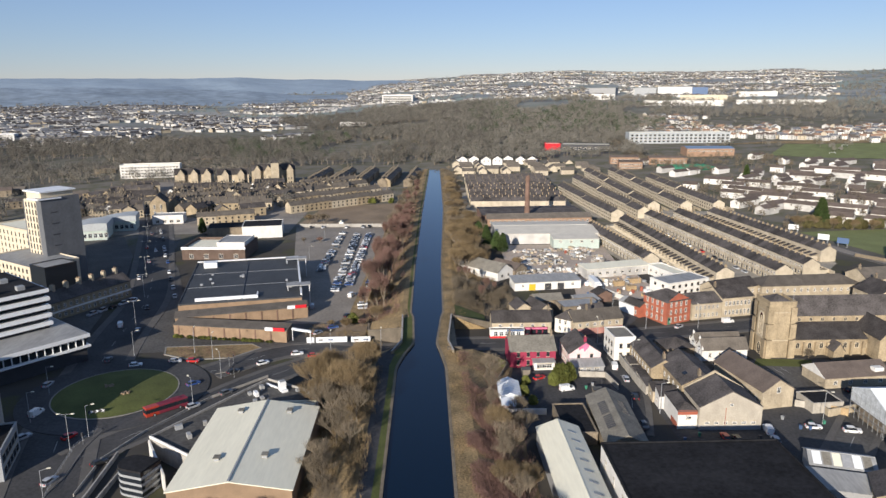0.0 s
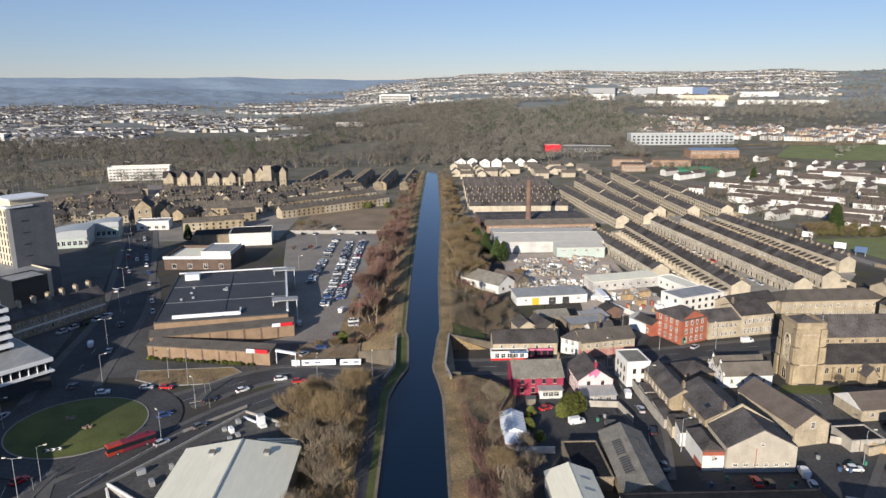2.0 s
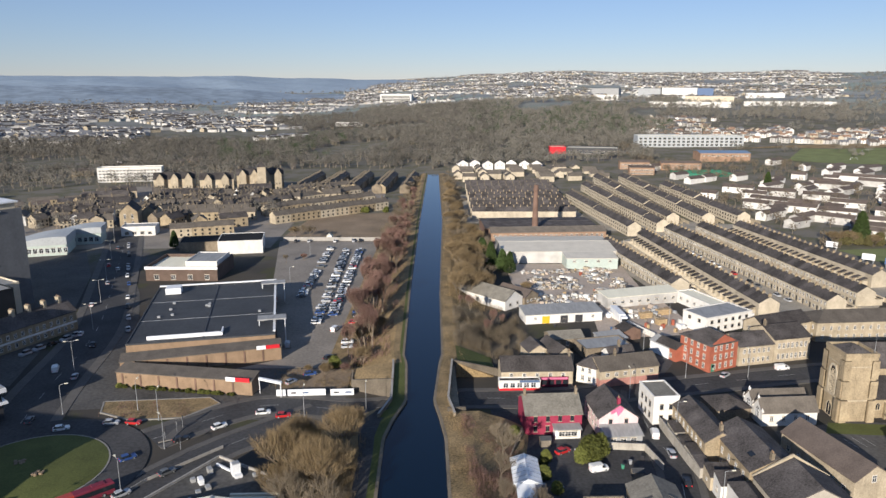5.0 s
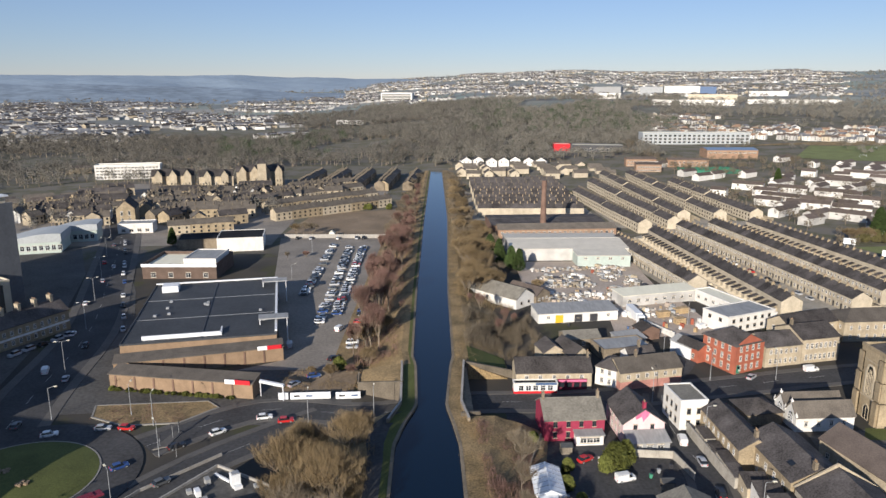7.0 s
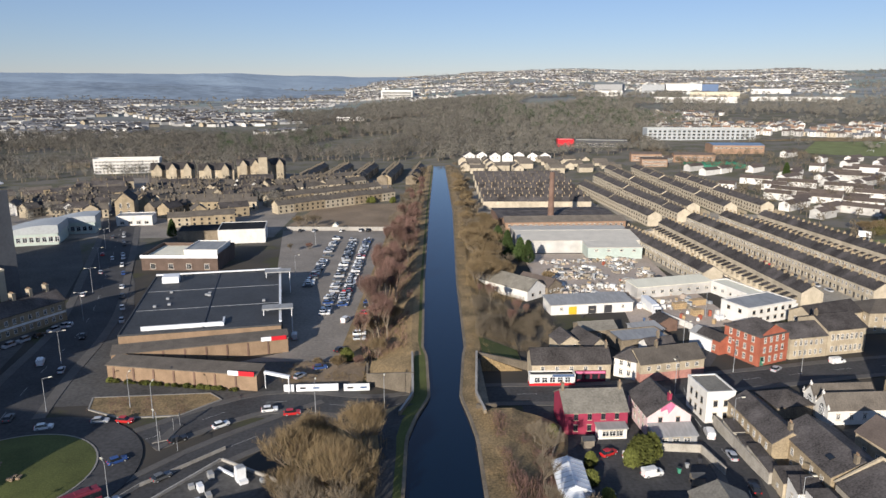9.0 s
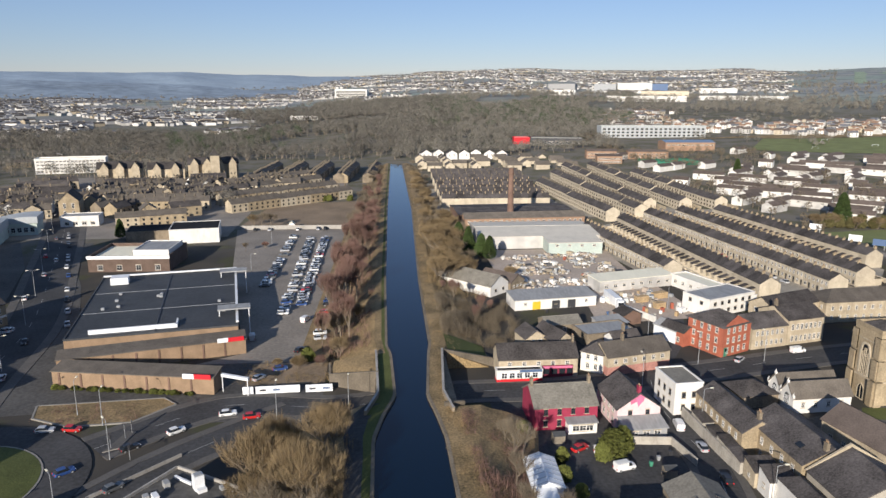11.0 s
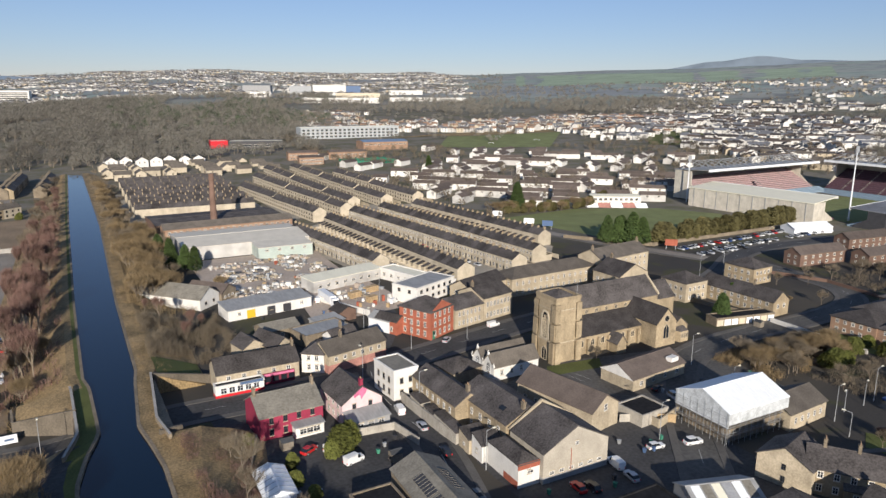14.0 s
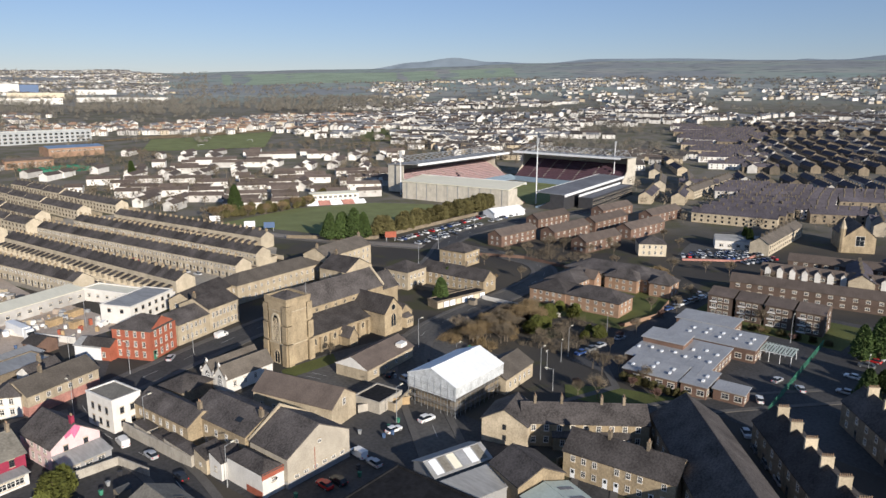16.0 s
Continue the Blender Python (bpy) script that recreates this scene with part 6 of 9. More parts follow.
building("store_wing", "white-edged upper roof block of a store", "store", -112, 374, -2, 15, 20, 8.2, 0.5, "flat", RENDER_W, SHEET_G, [])
building("white_store", "store with white side wall and dark flat roof", "store", -111, 424, 9, 24, 22, 7.0, 0.4, "flat", RENDER_W, FELT, [])
building("long_store", "low stone store with dark roof", "store", -134, 430, 10, 22, 18, 5.0, 0.4, "flat", STONE_DARK, FELT, [])
wall_line("car_park_wall", [(-82, 459, 2.2), (-20, 457, 2.2)], 0.3, CONCRETE, "pale concrete car park wall")
lodge = building("glass_lodge", "small gabled kiosk on the boundary wall", "kiosk", -56, 459, 0, 3, 3, 2.6, 1.2, "y", RENDER_W, SHEET, [])

shed = building("retail_shed", "large shed with low pale grey roof and brick walls", "warehouse", -55.2, 134.6, 0, 26.6, 39.6, 6.4, 2.2, "y", BRICK_Y, SHEET, [])
g = Geo().box(13.1, -0.2, 8.85, 13.5, 39.8, 9.05, GREY)
part("ridge_strip", g, shed)
for cx, cy in ((7.5, 34.5), (20, 34.5), (8, 10.5), (18.6, 11.5)):
    z = 6.6 + 2.2 * (1 - abs(cx - 13.3) / 13.3)
    part("roof_vent", Geo().box(-0.55, -0.7, -0.3, 0.55, 0.7, 0.7, GREY).box(-0.75, -0.9, 0.7, 0.75, 0.9, 0.85, OLDSHEET), shed, "weathered square roof cowl", pose(cx, cy, z))
block = [(-69, 162), (-56, 152), (-56, 172.5), (-29, 172.5), (-30, 186), (-47, 197)]
office = thing("plant_roof_block", "flat-roofed block crowded with air handling plant", "building", pose(0, 0, 0))
part("wall", Geo().solid([(*p, -0.2) for p in block], [(*p, 4.8) for p in block], CONCRETE, TARMAC_OLD), office)
g = Geo()
for a, b in zip(block, block[1:] + block[:1]):
    d = (Vector(b) - Vector(a)).normalized()
    q = Vector((-d.y, d.x)) * 0.35
    ring = [a, b, (b[0] + q.x, b[1] + q.y), (a[0] + q.x, a[1] + q.y)]
    g.solid([(*p, 4.7) for p in ring], [(*p, 5.4) for p in ring], RENDER_W if a == (-69, 162) else CONCRETE)
part("parapet", g, office, "pale roof parapet")
for i in range(22):
    t, w2 = rnd.random(), rnd.random()
    p = Vector((-66, 163)).lerp(Vector((-46, 194)), t) + Vector((14, -8)) * w2
    if p.y < 174 and p.x > -57:
        continue
    s = 0.4 + 0.7 * rnd.random()
    part("air_unit", Geo().box(-s, -0.5, 0, s, 0.5, 0.6 + 0.7 * rnd.random(), rnd.choice((GREY, GREY, WHITE, SHEET_G))), office, "grey air conditioning unit", pose(p.x, p.y, 4.8, 0, 0, rnd.choice((32, 122))))
for i in range(5):
    part("duct", Geo().box(0, -0.3, 0.3, 10, 0.3, 0.9, SHEET), office, "long metal duct", pose(-40, 174 + i * 1.5, 4.8))
part("duct", Geo().box(0, -0.4, 0.2, 9, 0.4, 1.1, WHITE), office, "white boxed duct", pose(-46.5, 193.2, 4.8, 0, 0, -38) @ Matrix.Scale(0.55, 4))
part("lift_house", Geo().box(0, 0, 0, 1.8, 1.8, 2.8, WHITE).box(0.2, 0.2, 2.8, 1.6, 1.6, 3.0, GREY), office, "white rooftop cabinet", pose(-41.5, 188, 4.8, 0, 0, 30))
part("court_wall", Geo().box(0, -0.2, 0, 19, 0.2, 4.6, RENDER_W), office, "white rendered court wall", pose(-69, 161.6, -0.1, 0, 0, -60))
drum = thing("glass_drum", "round-fronted glazed entrance tower with flat dark roof", "building", pose(-67, 147, 0, 0, 0, -20))
ring = [(3.2 * math.cos(a / 12 * math.pi + 1.57), 3.2 * math.sin(a / 12 * math.pi + 1.57)) for a in range(13)] + [(5, -3.2), (5, 3.2)]
for i in range(4):
    part("wall_band", Geo().solid([(*p, i * 1.6 - 0.1) for p in ring], [(*p, i * 1.6 + 0.5) for p in ring], GREY), drum, "grey curved wall band")
    part("glazing", Geo().solid([(p[0] * 0.98, p[1] * 0.98, i * 1.6 + 0.5) for p in ring], [(p[0] * 0.98, p[1] * 0.98, i * 1.6 + 1.5) for p in ring], GLASS), drum, "dark curved glazing")
part("roof", Geo().solid([(*p, 6.3) for p in ring], [(*p, 6.8) for p in ring], FELT), drum)

# hotel tower and offices
hotel = thing("hotel", "tall hotel tower with grey and cream cladding", "hotel", pose(-187.5, 331.5, 0, 0, 0, -35))
part("wall", Geo().box(0, 0, 0, 15, 17, 40, RENDER_C), hotel)
part("wall", Geo().box(15, -0.5, 0, 16, 17.6, 41.2, TOWERGREY).box(11.6, -0.5, 0, 15, 0, 41.2, TOWERGREY), hotel, "mid-grey clad side wall")
part("wall", Geo().box(-4.2, 1.5, 0, 0, 15, 39, TOWERGREY), hotel, "dark grey clad core")
part("roof", Geo().box(1, 1, 40, 14, 16, 43.5, RENDER_C).box(0, 0, 43.5, 15, 17, 44.1, WHITE).box(7, -2, 40.4, 16.6, 9, 41.0, WHITE), hotel, "white overhanging roof slabs")
for r in range(11):
    for c in range(4):
        part("window", window_mesh(1.0, 2.4, DARK), hotel, "", pose(1.6 + c * 2.7, 0, 3.2 + r * 3.3))
for r in range(6):
    part("vent_slot", Geo().box(0, -1.6, 0, 0.08, 1.6, 0.4, DARK), hotel, "", pose(16.02, 5, 8 + r * 5.2))
building("hotel_wing", "cream hotel wing with white roof edge", "hotel", -222, 362, -35, 48, 16, 22, 0.8, "flat", RENDER_C, SHEET, [("front", 6, 12, W(w=0.9, h=2.0, z0=1.6, dz=3.4, frame_m=DARK))])
building("office_block", "cream office block with grey roof and white edges", "offices", -204, 323, -35, 40, 22, 14, 0.6, "flat", RENDER_C, SHEET_G, [("front", 4, 11, W(w=1.2, h=1.8, z0=1.4, dz=3.3, frame_m=DARK))])
building("glass_cube", "dark glazed office entrance cube", "offices", -171, 300, -35, 12, 14, 15.5, 0.5, "flat", GLASS, SHEET_G, [])
deck = thing("parking_deck", "white office block with banded decks", "building", pose(-133, 205, 0, 0, 0, 50))
part("wall", Geo().box(0, 0, 0, 29, 60, 5, DARK), deck)
part("gallery_floor", Geo().box(-1, -1.2, 5, 30, 60, 5.6, WHITE), deck)
part("gallery_glass", Geo().box(0, 0, 5.6, 29, 60, 8.4, GLASS), deck, "dark gallery glazing")
part("gallery_band", Geo().box(-1, -1.2, 8.4, 30, 60, 9.6, WHITE), deck, "white gallery band")
for k in range(12):
    part("mullion", Geo().box(-0.1, -0.5, 5.5, 0.1, 0.0, 8.5, WHITE), deck, "", pose(1 + k * 2.45, 0, 0))
part("roof", Geo().box(-0.6, -0.8, 9.6, 29.6, 60, 9.8, SHEET_G), deck)
for i in range(5):
    part("spandrel_band", Geo().box(-4, 14, 11 + i * 2.9, 25, 50, 12.2 + i * 2.9, WHITE), deck, "white spandrel band")
    part("glazed_storey", Geo().box(-3, 15, 9.8 + i * 2.9, 24, 49, 11 + i * 2.9, GLASS), deck, "dark strip glazing")
part("roof", Geo().box(-3.4, 14.6, 23.8, 24.4, 49.4, 24.0, FELT), deck, "dark felt top roof")
for k in range(6):
    part("roof_plant", Geo().box(-1.2, -1, 0, 1.2, 1, 1.4, GREY), deck, "grey rooftop plant box", pose(2 + (k % 3) * 8, 19 + (k // 3) * 14, 24.0))
# added block out of view, sized and turned to shade the roundabout island
building("corner_block", "tall flat-roofed block out of view, added to shade the roundabout", "offices", -164.1, 131.3, -14.5, 45, 50, 18.5, 0.8, "flat", CONCRETE, FELT, [])
building("corner_shop_block", "low flat-roofed shop block with glazed front", "shop", -118, 145, 17, 20, 16, 7.4, 0.5, "flat", GREY, FELT, [("right", 2, 5, W(w=2.2, h=1.8, z0=1.0, dz=3.2, frame_m=DARK))])
shops = building("victorian_shops", "row of stone shops with many chimney stacks", "shop", -148, 267, 63, 40, 10, 7.4, 3.4, "x", STONE, SLATE, [("front", 2, 14, W(w=1.1, h=1.6, z0=1.0, dz=3.4))])
for k in range(7):
    stack = part("chimney", chimney_mesh(1.1, 2.0, 3.4, 0, STONE_PALE), shops, "tall pale stone stack", pose(1 + k * 6, 5.2, 9.6))
    for p in range(4):
        part("chimney_pot", pot_mesh(), stack, "buff clay pot", pose(0, p * 0.5 - 0.75, 3.5))
part("fascia", Geo().box(0.3, -0.3, 3.1, 39.7, -0.05, 3.8, RENDER_W), shops, "white shop fascia")
aud = thing("leisure_centre", "leisure building with curved white roofs and pale green glazing", "building", pose(-222, 418, 0, 0, 0, 14))
for x0, y0, L, D, low, high in ((0, 0, 30, 24, 6.0, 10.5), (17, 26, 26, 18, 6.5, 10.0)):
    part("wall", Geo().box(x0 + 0.6, y0 + 0.6, -0.2, x0 + L - 0.6, y0 + D - 0.6, low - 0.1, GREENPANEL), aud, "pale green clad wall")
    g = Geo()
    for k in range(8):
        a, b = k / 8, (k + 1) / 8
        za, zb = (low + (high - low) * math.sin(v * 1.9) for v in (a, b))
        ring = [(x0 + L * a, y0), (x0 + L * b, y0), (x0 + L * b, y0 + D), (x0 + L * a, y0 + D)]
        g.solid([(*p, low - 0.1) for p in ring], [(*ring[0], za), (*ring[1], zb), (*ring[2], zb), (*ring[3], za)], CLAD)
    part("roof", g, aud, "curved white sheet roof")
    for k in range(int(L / 3)):
        part("window", window_mesh(2.2, 2.6, WHITE), aud, "", pose(x0 + 2 + k * 3, y0 + 0.6, 1.6))
building("stone_chapel", "tall stone chapel with gabled front", "chapel", -194, 497, 14, 11, 20, 11, 5, "y", STONE, SLATE, [("front", 2, 2, W(w=1.4, h=3.0, z0=2, dz=4.6))])
building("mill_offices", "white long institute with rows of windows", "building", -310, 727, 12, 58, 16, 13, 1.0, "flat", RENDER_W, SHEET, [("front", 4, 18, W(w=2.2, h=0.9, z0=1.6, dz=3.0, frame_m=GREY))])
for x, y, L, h, n in ((-226, 644, 34, 13.5, 3), (-190, 653, 28, 12.0, 2), (-160, 660, 40, 15.0, 4)):
    sch = building("gothic_school", "gothic stone school range with steep gables", "school", x, y, 14, L, 11, h, 5.0, "x", STONE_PALE, SLATE, [("front", 2, L // 5, W(w=1.2, h=2.0, z0=1.4, dz=3.6))], chims=[(2, 5.5, 3), (L - 2, 5.5, 3)])
    for k in range(n):
        u = (k + 0.5) * L / n - 3
        part("gable", wall_geo(6, 4, h + 0.6, 4.6, "y", STONE_PALE), sch, "steep stone gable", pose(u, -3.5, 0))
        part("gable_roof", roof_geo(6, 7, h + 0.6, 4.6, "y", SLATE), sch, "", pose(u, -3.5, 0))
        for w in (1.7, 4.3):
            part("window", window_mesh(1.1, 2.4, STONE_PALE), sch, "", pose(u + w, -3.5, 2.0))
            part("window", window_mesh(1.1, 2.0, STONE_PALE), sch, "", pose(u + w, -3.5, 6.0))
tw = thing("school_tower", "square stone school tower with steep roof", "tower", pose(-140, 652, 0, 0, 0, 14))
part("wall", Geo().box(0, 0, -0.3, 7, 7, 23, STONE_PALE), tw)
part("roof", roof_geo(7, 7, 23, 5.0, "hip", SLATE), tw)
building("church_tower", "old stone church tower among trees", "church", -300, 480, 10, 7, 7, 22, 1.2, "flat", STONE, FELT, [("front", 2, 1, W(w=1.6, h=2.6, z0=9, dz=6))])
for i, (x, y, ang, L) in enumerate(((-250, 520, 10, 30), (-240, 560, 12, 26), (-205, 600, 14, 30), (-262, 590, 10, 34), (-150, 628, 14, 26))):
    building("stone_house", "stone town house with slate roof", "house", x, y, ang, L, 11, 7, 3.4, "x", STONE, SLATE, [("front", 2, 8, W(z0=1, dz=3.1))], chims=[(1, 5.5, 4), (L / 2, 5.5, 4), (L - 1, 5.5, 4)])

# small houses between the school and the shops
g = Geo()
rl = random.Random(21)
for i in range(300):
    x, y = lerp(-262, -75, rl.random()), lerp(496, 650, rl.random())
    if -176 < x < -112 and 516 < y < 545 or x > -128 and y < 0.86 * x + 672 or -200 < x < -178 and 488 < y < 520 or (-240 < x < -100 and 622 < y < 685) or abs(x + 200 + (y - 530) * 0.4) < 14:
        continue
    ang = rl.choice((14, 20, 104, 108, 24, 60)) + 8 * rl.random()
    house_into(g, x, y, ang, rl.choice((7, 9, 12, 18)), 7.5 + 2 * rl.random(), 5 + 1.6 * rl.random(), 2.6 + 1.2 * rl.random(), rl.choice((STONE, STONE_DARK, STONE_PALE, STONE_PALE, RENDER_W, RENDER_C)), rl.choice((SLATE, SLATE_WARM)), rl.choice((1, 2, 3)), 3)
stuff("town_houses", g, "crowded stone houses with slate roofs and chimneys", "houses")
building("white_shop", "white flat-roofed shop beside the road", "shop", -184, 474, 8, 20, 12, 5.5, 0.5, "flat", RENDER_W, SHEET_G, [("front", 1, 4, W(w=2.4, h=1.6, z0=1.0))])

# ---- stadium ----
def stand(name, label, x, y, ang, L, D, back_h, front_h, roof_m, wall_m, seat_m, roof_top, trusses=0, low_m=None):
    """A grandstand: local front (y = 0) is its outer wall, the seats fall towards y = D."""
    ob = thing(name, label, "grandstand", pose(x, y, ground_z(x, y) - 0.05, 0, 0, ang), "stands round the pitch")
    part("wall", Geo().box(0, 0, -0.3, L, 1.0, back_h, wall_m), ob)
    for u in (0, L - 0.8):
        g = Geo()
        ring = [(1.0, -0.3), (D * 0.8, -0.3), (D * 0.8, 1.2), (D * 0.45, back_h * 0.55), (D * 0.45, back_h), (1.0, back_h)]
        g.solid([(u + 0.8, v, w) for v, w in ring][::-1], [(u, v, w) for v, w in ring][::-1], wall_m)
        part("end_wall", g, ob)
    n = 14
    for i in range(n):
        v0, v1 = lerp(D * 0.95, 1.2, i / n), lerp(D * 0.95, 1.2, (i + 1) / n)
        part("tier", Geo().box(0.9, v1, -0.2, L - 0.9, v0, lerp(1.0, back_h * 0.8, i / n), seat_m), ob, "stepped concrete tier with plastic seats")
    for k in range(1, 7):
        g = Geo()
        for i in range(n):
            v0, v1 = lerp(D * 0.95, 1.2, i / n), lerp(D * 0.95, 1.2, (i + 1) / n)
            g.box(L * k / 7 - 0.5, v1, 0, L * k / 7 + 0.5, v0, lerp(1.0, back_h * 0.8, i / n) + 0.06, CONCRETE)
        part("aisle", g, ob, "pale concrete aisle steps")
    if low_m:
        for i in range(5):
            part("lower_seating", Geo().box(2, D + 6 - i * 1.7, -0.2, L - 2, D + 7.7 - i * 1.7, 0.8 + i * 0.6, low_m), ob, "row of lower tier seats")
    pts = [(-0.5, -0.6, back_h), (L + 0.5, -0.6, back_h), (L + 0.5, D * 0.9, roof_top), (-0.5, D * 0.9, roof_top)]
    part("roof", Geo().solid(pts, [(a, b, c + 0.5) for a, b, c in pts], roof_m), ob)
    part("fascia", Geo().box(-0.5, D * 0.9, roof_top - 1.0, L + 0.5, D * 0.9 + 0.4, roof_top + 0.7, WHITE), ob, "white roof fascia")
    for i in range(trusses):
        u = (i + 0.5) / trusses * L
        g = Geo()
        g.tube((u, 1, back_h), (u, D * 0.3, roof_top + 5), 0.25, 0.25, GREY, 4)
        g.tube((u, D * 0.3, roof_top + 5), (u, D * 0.9, roof_top + 0.5), 0.25, 0.25, GREY, 4)
        g.tube((u, D * 0.3, roof_top + 5), (u, D * 0.45, roof_top), 0.2, 0.2, GREY, 4)
        g.tube((u, D * 0.3, roof_top + 5), (min(L, u + L / trusses), D * 0.3, roof_top + 5), 0.2, 0.2, GREY, 4)
        part("truss", g, ob, "grey steel roof truss")
    return ob


near = stand("grandstand", "grey-backed stand with wide pale roof", 381, 407, -84, 87, 30, 12.4, 12, SHEET, STANDWALL, SEATS, 14.4)
for k in range(10):
    part("cladding_post", Geo().box(-0.15, -0.25, 0, 0.15, 0, 12.3, GREY), near, "", pose(4 + k * 8.7, 0, 0))
stand("grandstand", "low stand with white fascia bands", 406, 287, 6, 124, 22, 10.2, 9, FARROOF, DARK, SEATS_B, 11.0)
stand("grandstand", "tall two-tier stand with claret seats and trussed roof", 562, 303, 88, 104, 34, 23, 23, SHEET_G, STANDWALL, SEATS, 24.5, 14, SEATS_B)
stand("grandstand", "tall claret seated stand with trussed roof", 532, 441, 182, 134, 33, 20, 19.5, SHEET_G, STANDWALL, SEATS_P, 22, 18, SEATS_B)
part("fascia", Geo().box(-0.6, -1.1, 9.2, 124.6, -0.62, 10.9, WHITE), bpy.context.scene.objects["grandstand.001"], "white fascia band along the outer eave")
front = building("club_offices", "dark glazed office block along the stand", "offices", 424, 275, 5, 84, 10, 7.0, 0.5, "flat", DARK, FARROOF, [("front", 2, 20, W(w=3.2, h=1.6, z0=1.0, dz=3.1, frame_m=DARK))])
part("fascia", Geo().box(0, 9.4, 7.5, 84, 9.9, 8.9, WHITE), front, "white fascia board")
patch("pitch", [(416, 312), (530, 320), (530, 406), (416, 406)], PLAYGRASS, 0.08, "mown football pitch", "pitch")
for x, y, h in ((421, 317, 43), (548, 316, 34), (394, 420, 30)):
    mast = thing("floodlight_mast", "tall steel floodlight mast with lamp heads", "floodlight", pose(x, y, 0))
    part("mast", Geo().tube((0, 0, -0.2), (0, 0, h), 0.55, 0.3, WHITE, 8), mast)
    part("lamp_frame", Geo().box(-1.6, -0.3, h - 1, 1.6, 0.1, h + 3, GREY), mast)
building("marquee", "white marquee beside the car park", "marquee", 352, 306, -14, 26, 11, 3.2, 2.2, "x", VINYL, VINYL, [])
pav = building("cricket_pavilion", "white pavilion with red and white seating steps", "pavilion", 318, 436, -30, 34, 8, 6.4, 0.8, "mono", RENDER_W, SHEET, [("front", 2, 9, W(w=2.2, h=1.6, z0=1.0, dz=2.9))])
for k, m in enumerate((VINYL, SHOPRED, VINYL, SHOPRED, VINYL)):
    g = Geo()
    for i in range(4):
        g.box(-4 + k * 8.4, -6 + i * 1.5, -0.1, 4 + k * 8.4, -4.5 + i * 1.5, 0.5 + i * 0.6, m)
    part("seating_step", g, pav, "painted terrace seating")
building("scorebox", "small white cricket scorebox", "scorebox", 296, 444, -30, 10, 6, 3.4, 1.6, "x", RENDER_W, SHEET, [])
for x, y, m in ((232, 424, WHITE), (239, 383, BLUESIGN), (234, 394, WHITE), (262, 312, BRICK_R)):
    bd = thing("billboard", "roadside advertising billboard on posts", "billboard", pose(x, y, 0, 0, 0, -40), "billboards by the field")
    part("panel", Geo().box(-3, -0.2, 2.0, 3, 0, 5.2, m), bd)
    part("post", Geo().box(-2.4, 0, -0.1, -2.1, 0.3, 5, GREY), bd)
    part("post", Geo().box(2.1, 0, -0.1, 2.4, 0.3, 5, GREY), bd)

def field(name, ring, m, label):
    """A field laid over sloping land; ring: four corners."""
    g = Geo()
    n = 10
    pt = []
    for i in range(n + 1):
        for j in range(n + 1):
            a = Vector(ring[0]).lerp(Vector(ring[1]), i / n).lerp(Vector(ring[3]).lerp(Vector(ring[2]), i / n), j / n)
            pt.append((a.x, a.y, ground_z(a.x, a.y) + 0.35))
    for i in range(n):
        for j in range(n):
            k = i * (n + 1) + j
            g.poly([pt[k], pt[k + n + 1], pt[k + n + 2], pt[k + 1]], m)
    structure(name, g, label, "field")


field("playing_field", [(400, 800), (520, 742), (640, 872), (470, 900)], PLAYGRASS, "green playing field on the slope")
field("meadow", [(372, 905), (470, 905), (640, 880), (640, 960)], DRYGRASS, "bleached winter meadow")
field("park_lawn", [(640, 700), (760, 620), (900, 760), (760, 830)], GRASS, "sloping lawn between houses")
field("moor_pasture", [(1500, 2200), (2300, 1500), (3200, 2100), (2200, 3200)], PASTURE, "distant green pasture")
for x, y in ((470, 800), (540, 800), (520, 860)):
    g = Geo()
    z = ground_z(x, y)
    for a, b in (((0, 0, 0), (0, 0, 2.6)), ((7.3, 0, 0), (7.3, 0, 2.6)), ((0, 0, 2.6), (7.3, 0, 2.6))):
        g.tube((x + a[0], y + a[1], z + a[2]), (x + b[0], y + b[1], z + b[2]), 0.12, 0.12, WHITE, 5)
    tagged(new("goalpost", g.mesh("goalpost")), "white football goalpost on the field", "goal", "goals on the field")

# ---- landmarks towards the woods ----
def gz(x, y):
    return ground_z(x, y)


building("college", "long white and glass college building", "college", 276, 936, -3, 134, 22, 13.5, 0.8, "flat", CLAD, SHEET, [("front", 3, 22, W(w=3.4, h=2.3, z0=1.4, dz=4.0, frame_m=GREY))], z=gz(330, 936))
building("sports_hall", "brick sports hall with blue-grey roof", "hall", 306, 806, -4, 54, 26, 9, 1.6, "x", BRICK_P, BLUEROOF, [("front", 1, 10, W(w=3.6, h=1.2, z0=5.5))], z=gz(330, 806))
building("red_store", "bright red fronted store", "store", 157, 896, -4, 19, 14, 8, 0.5, "flat", REDSIGN, SHEET, [], z=gz(165, 896))
building("dark_store", "dark clad store with white roof edge", "store", 176, 890, -14, 60, 24, 7, 1.0, "flat", DARK, SHEET, [("front", 1, 9, W(w=4, h=3, z0=1))], z=gz(195, 880))
for x, y, L in ((206, 764, 30), (245, 752, 40), (205, 726, 24)):
    building("brick_flats", "brick flats with white window bands", "flats", x, y, -6, L, 10, 7.4, 1.6, "x", BRICK_P, SLATE_BROWN, [("front", 2, 9, W(w=2.2, h=1.2, z0=1.2, dz=3.0))], z=gz(x, y))
g = Geo()
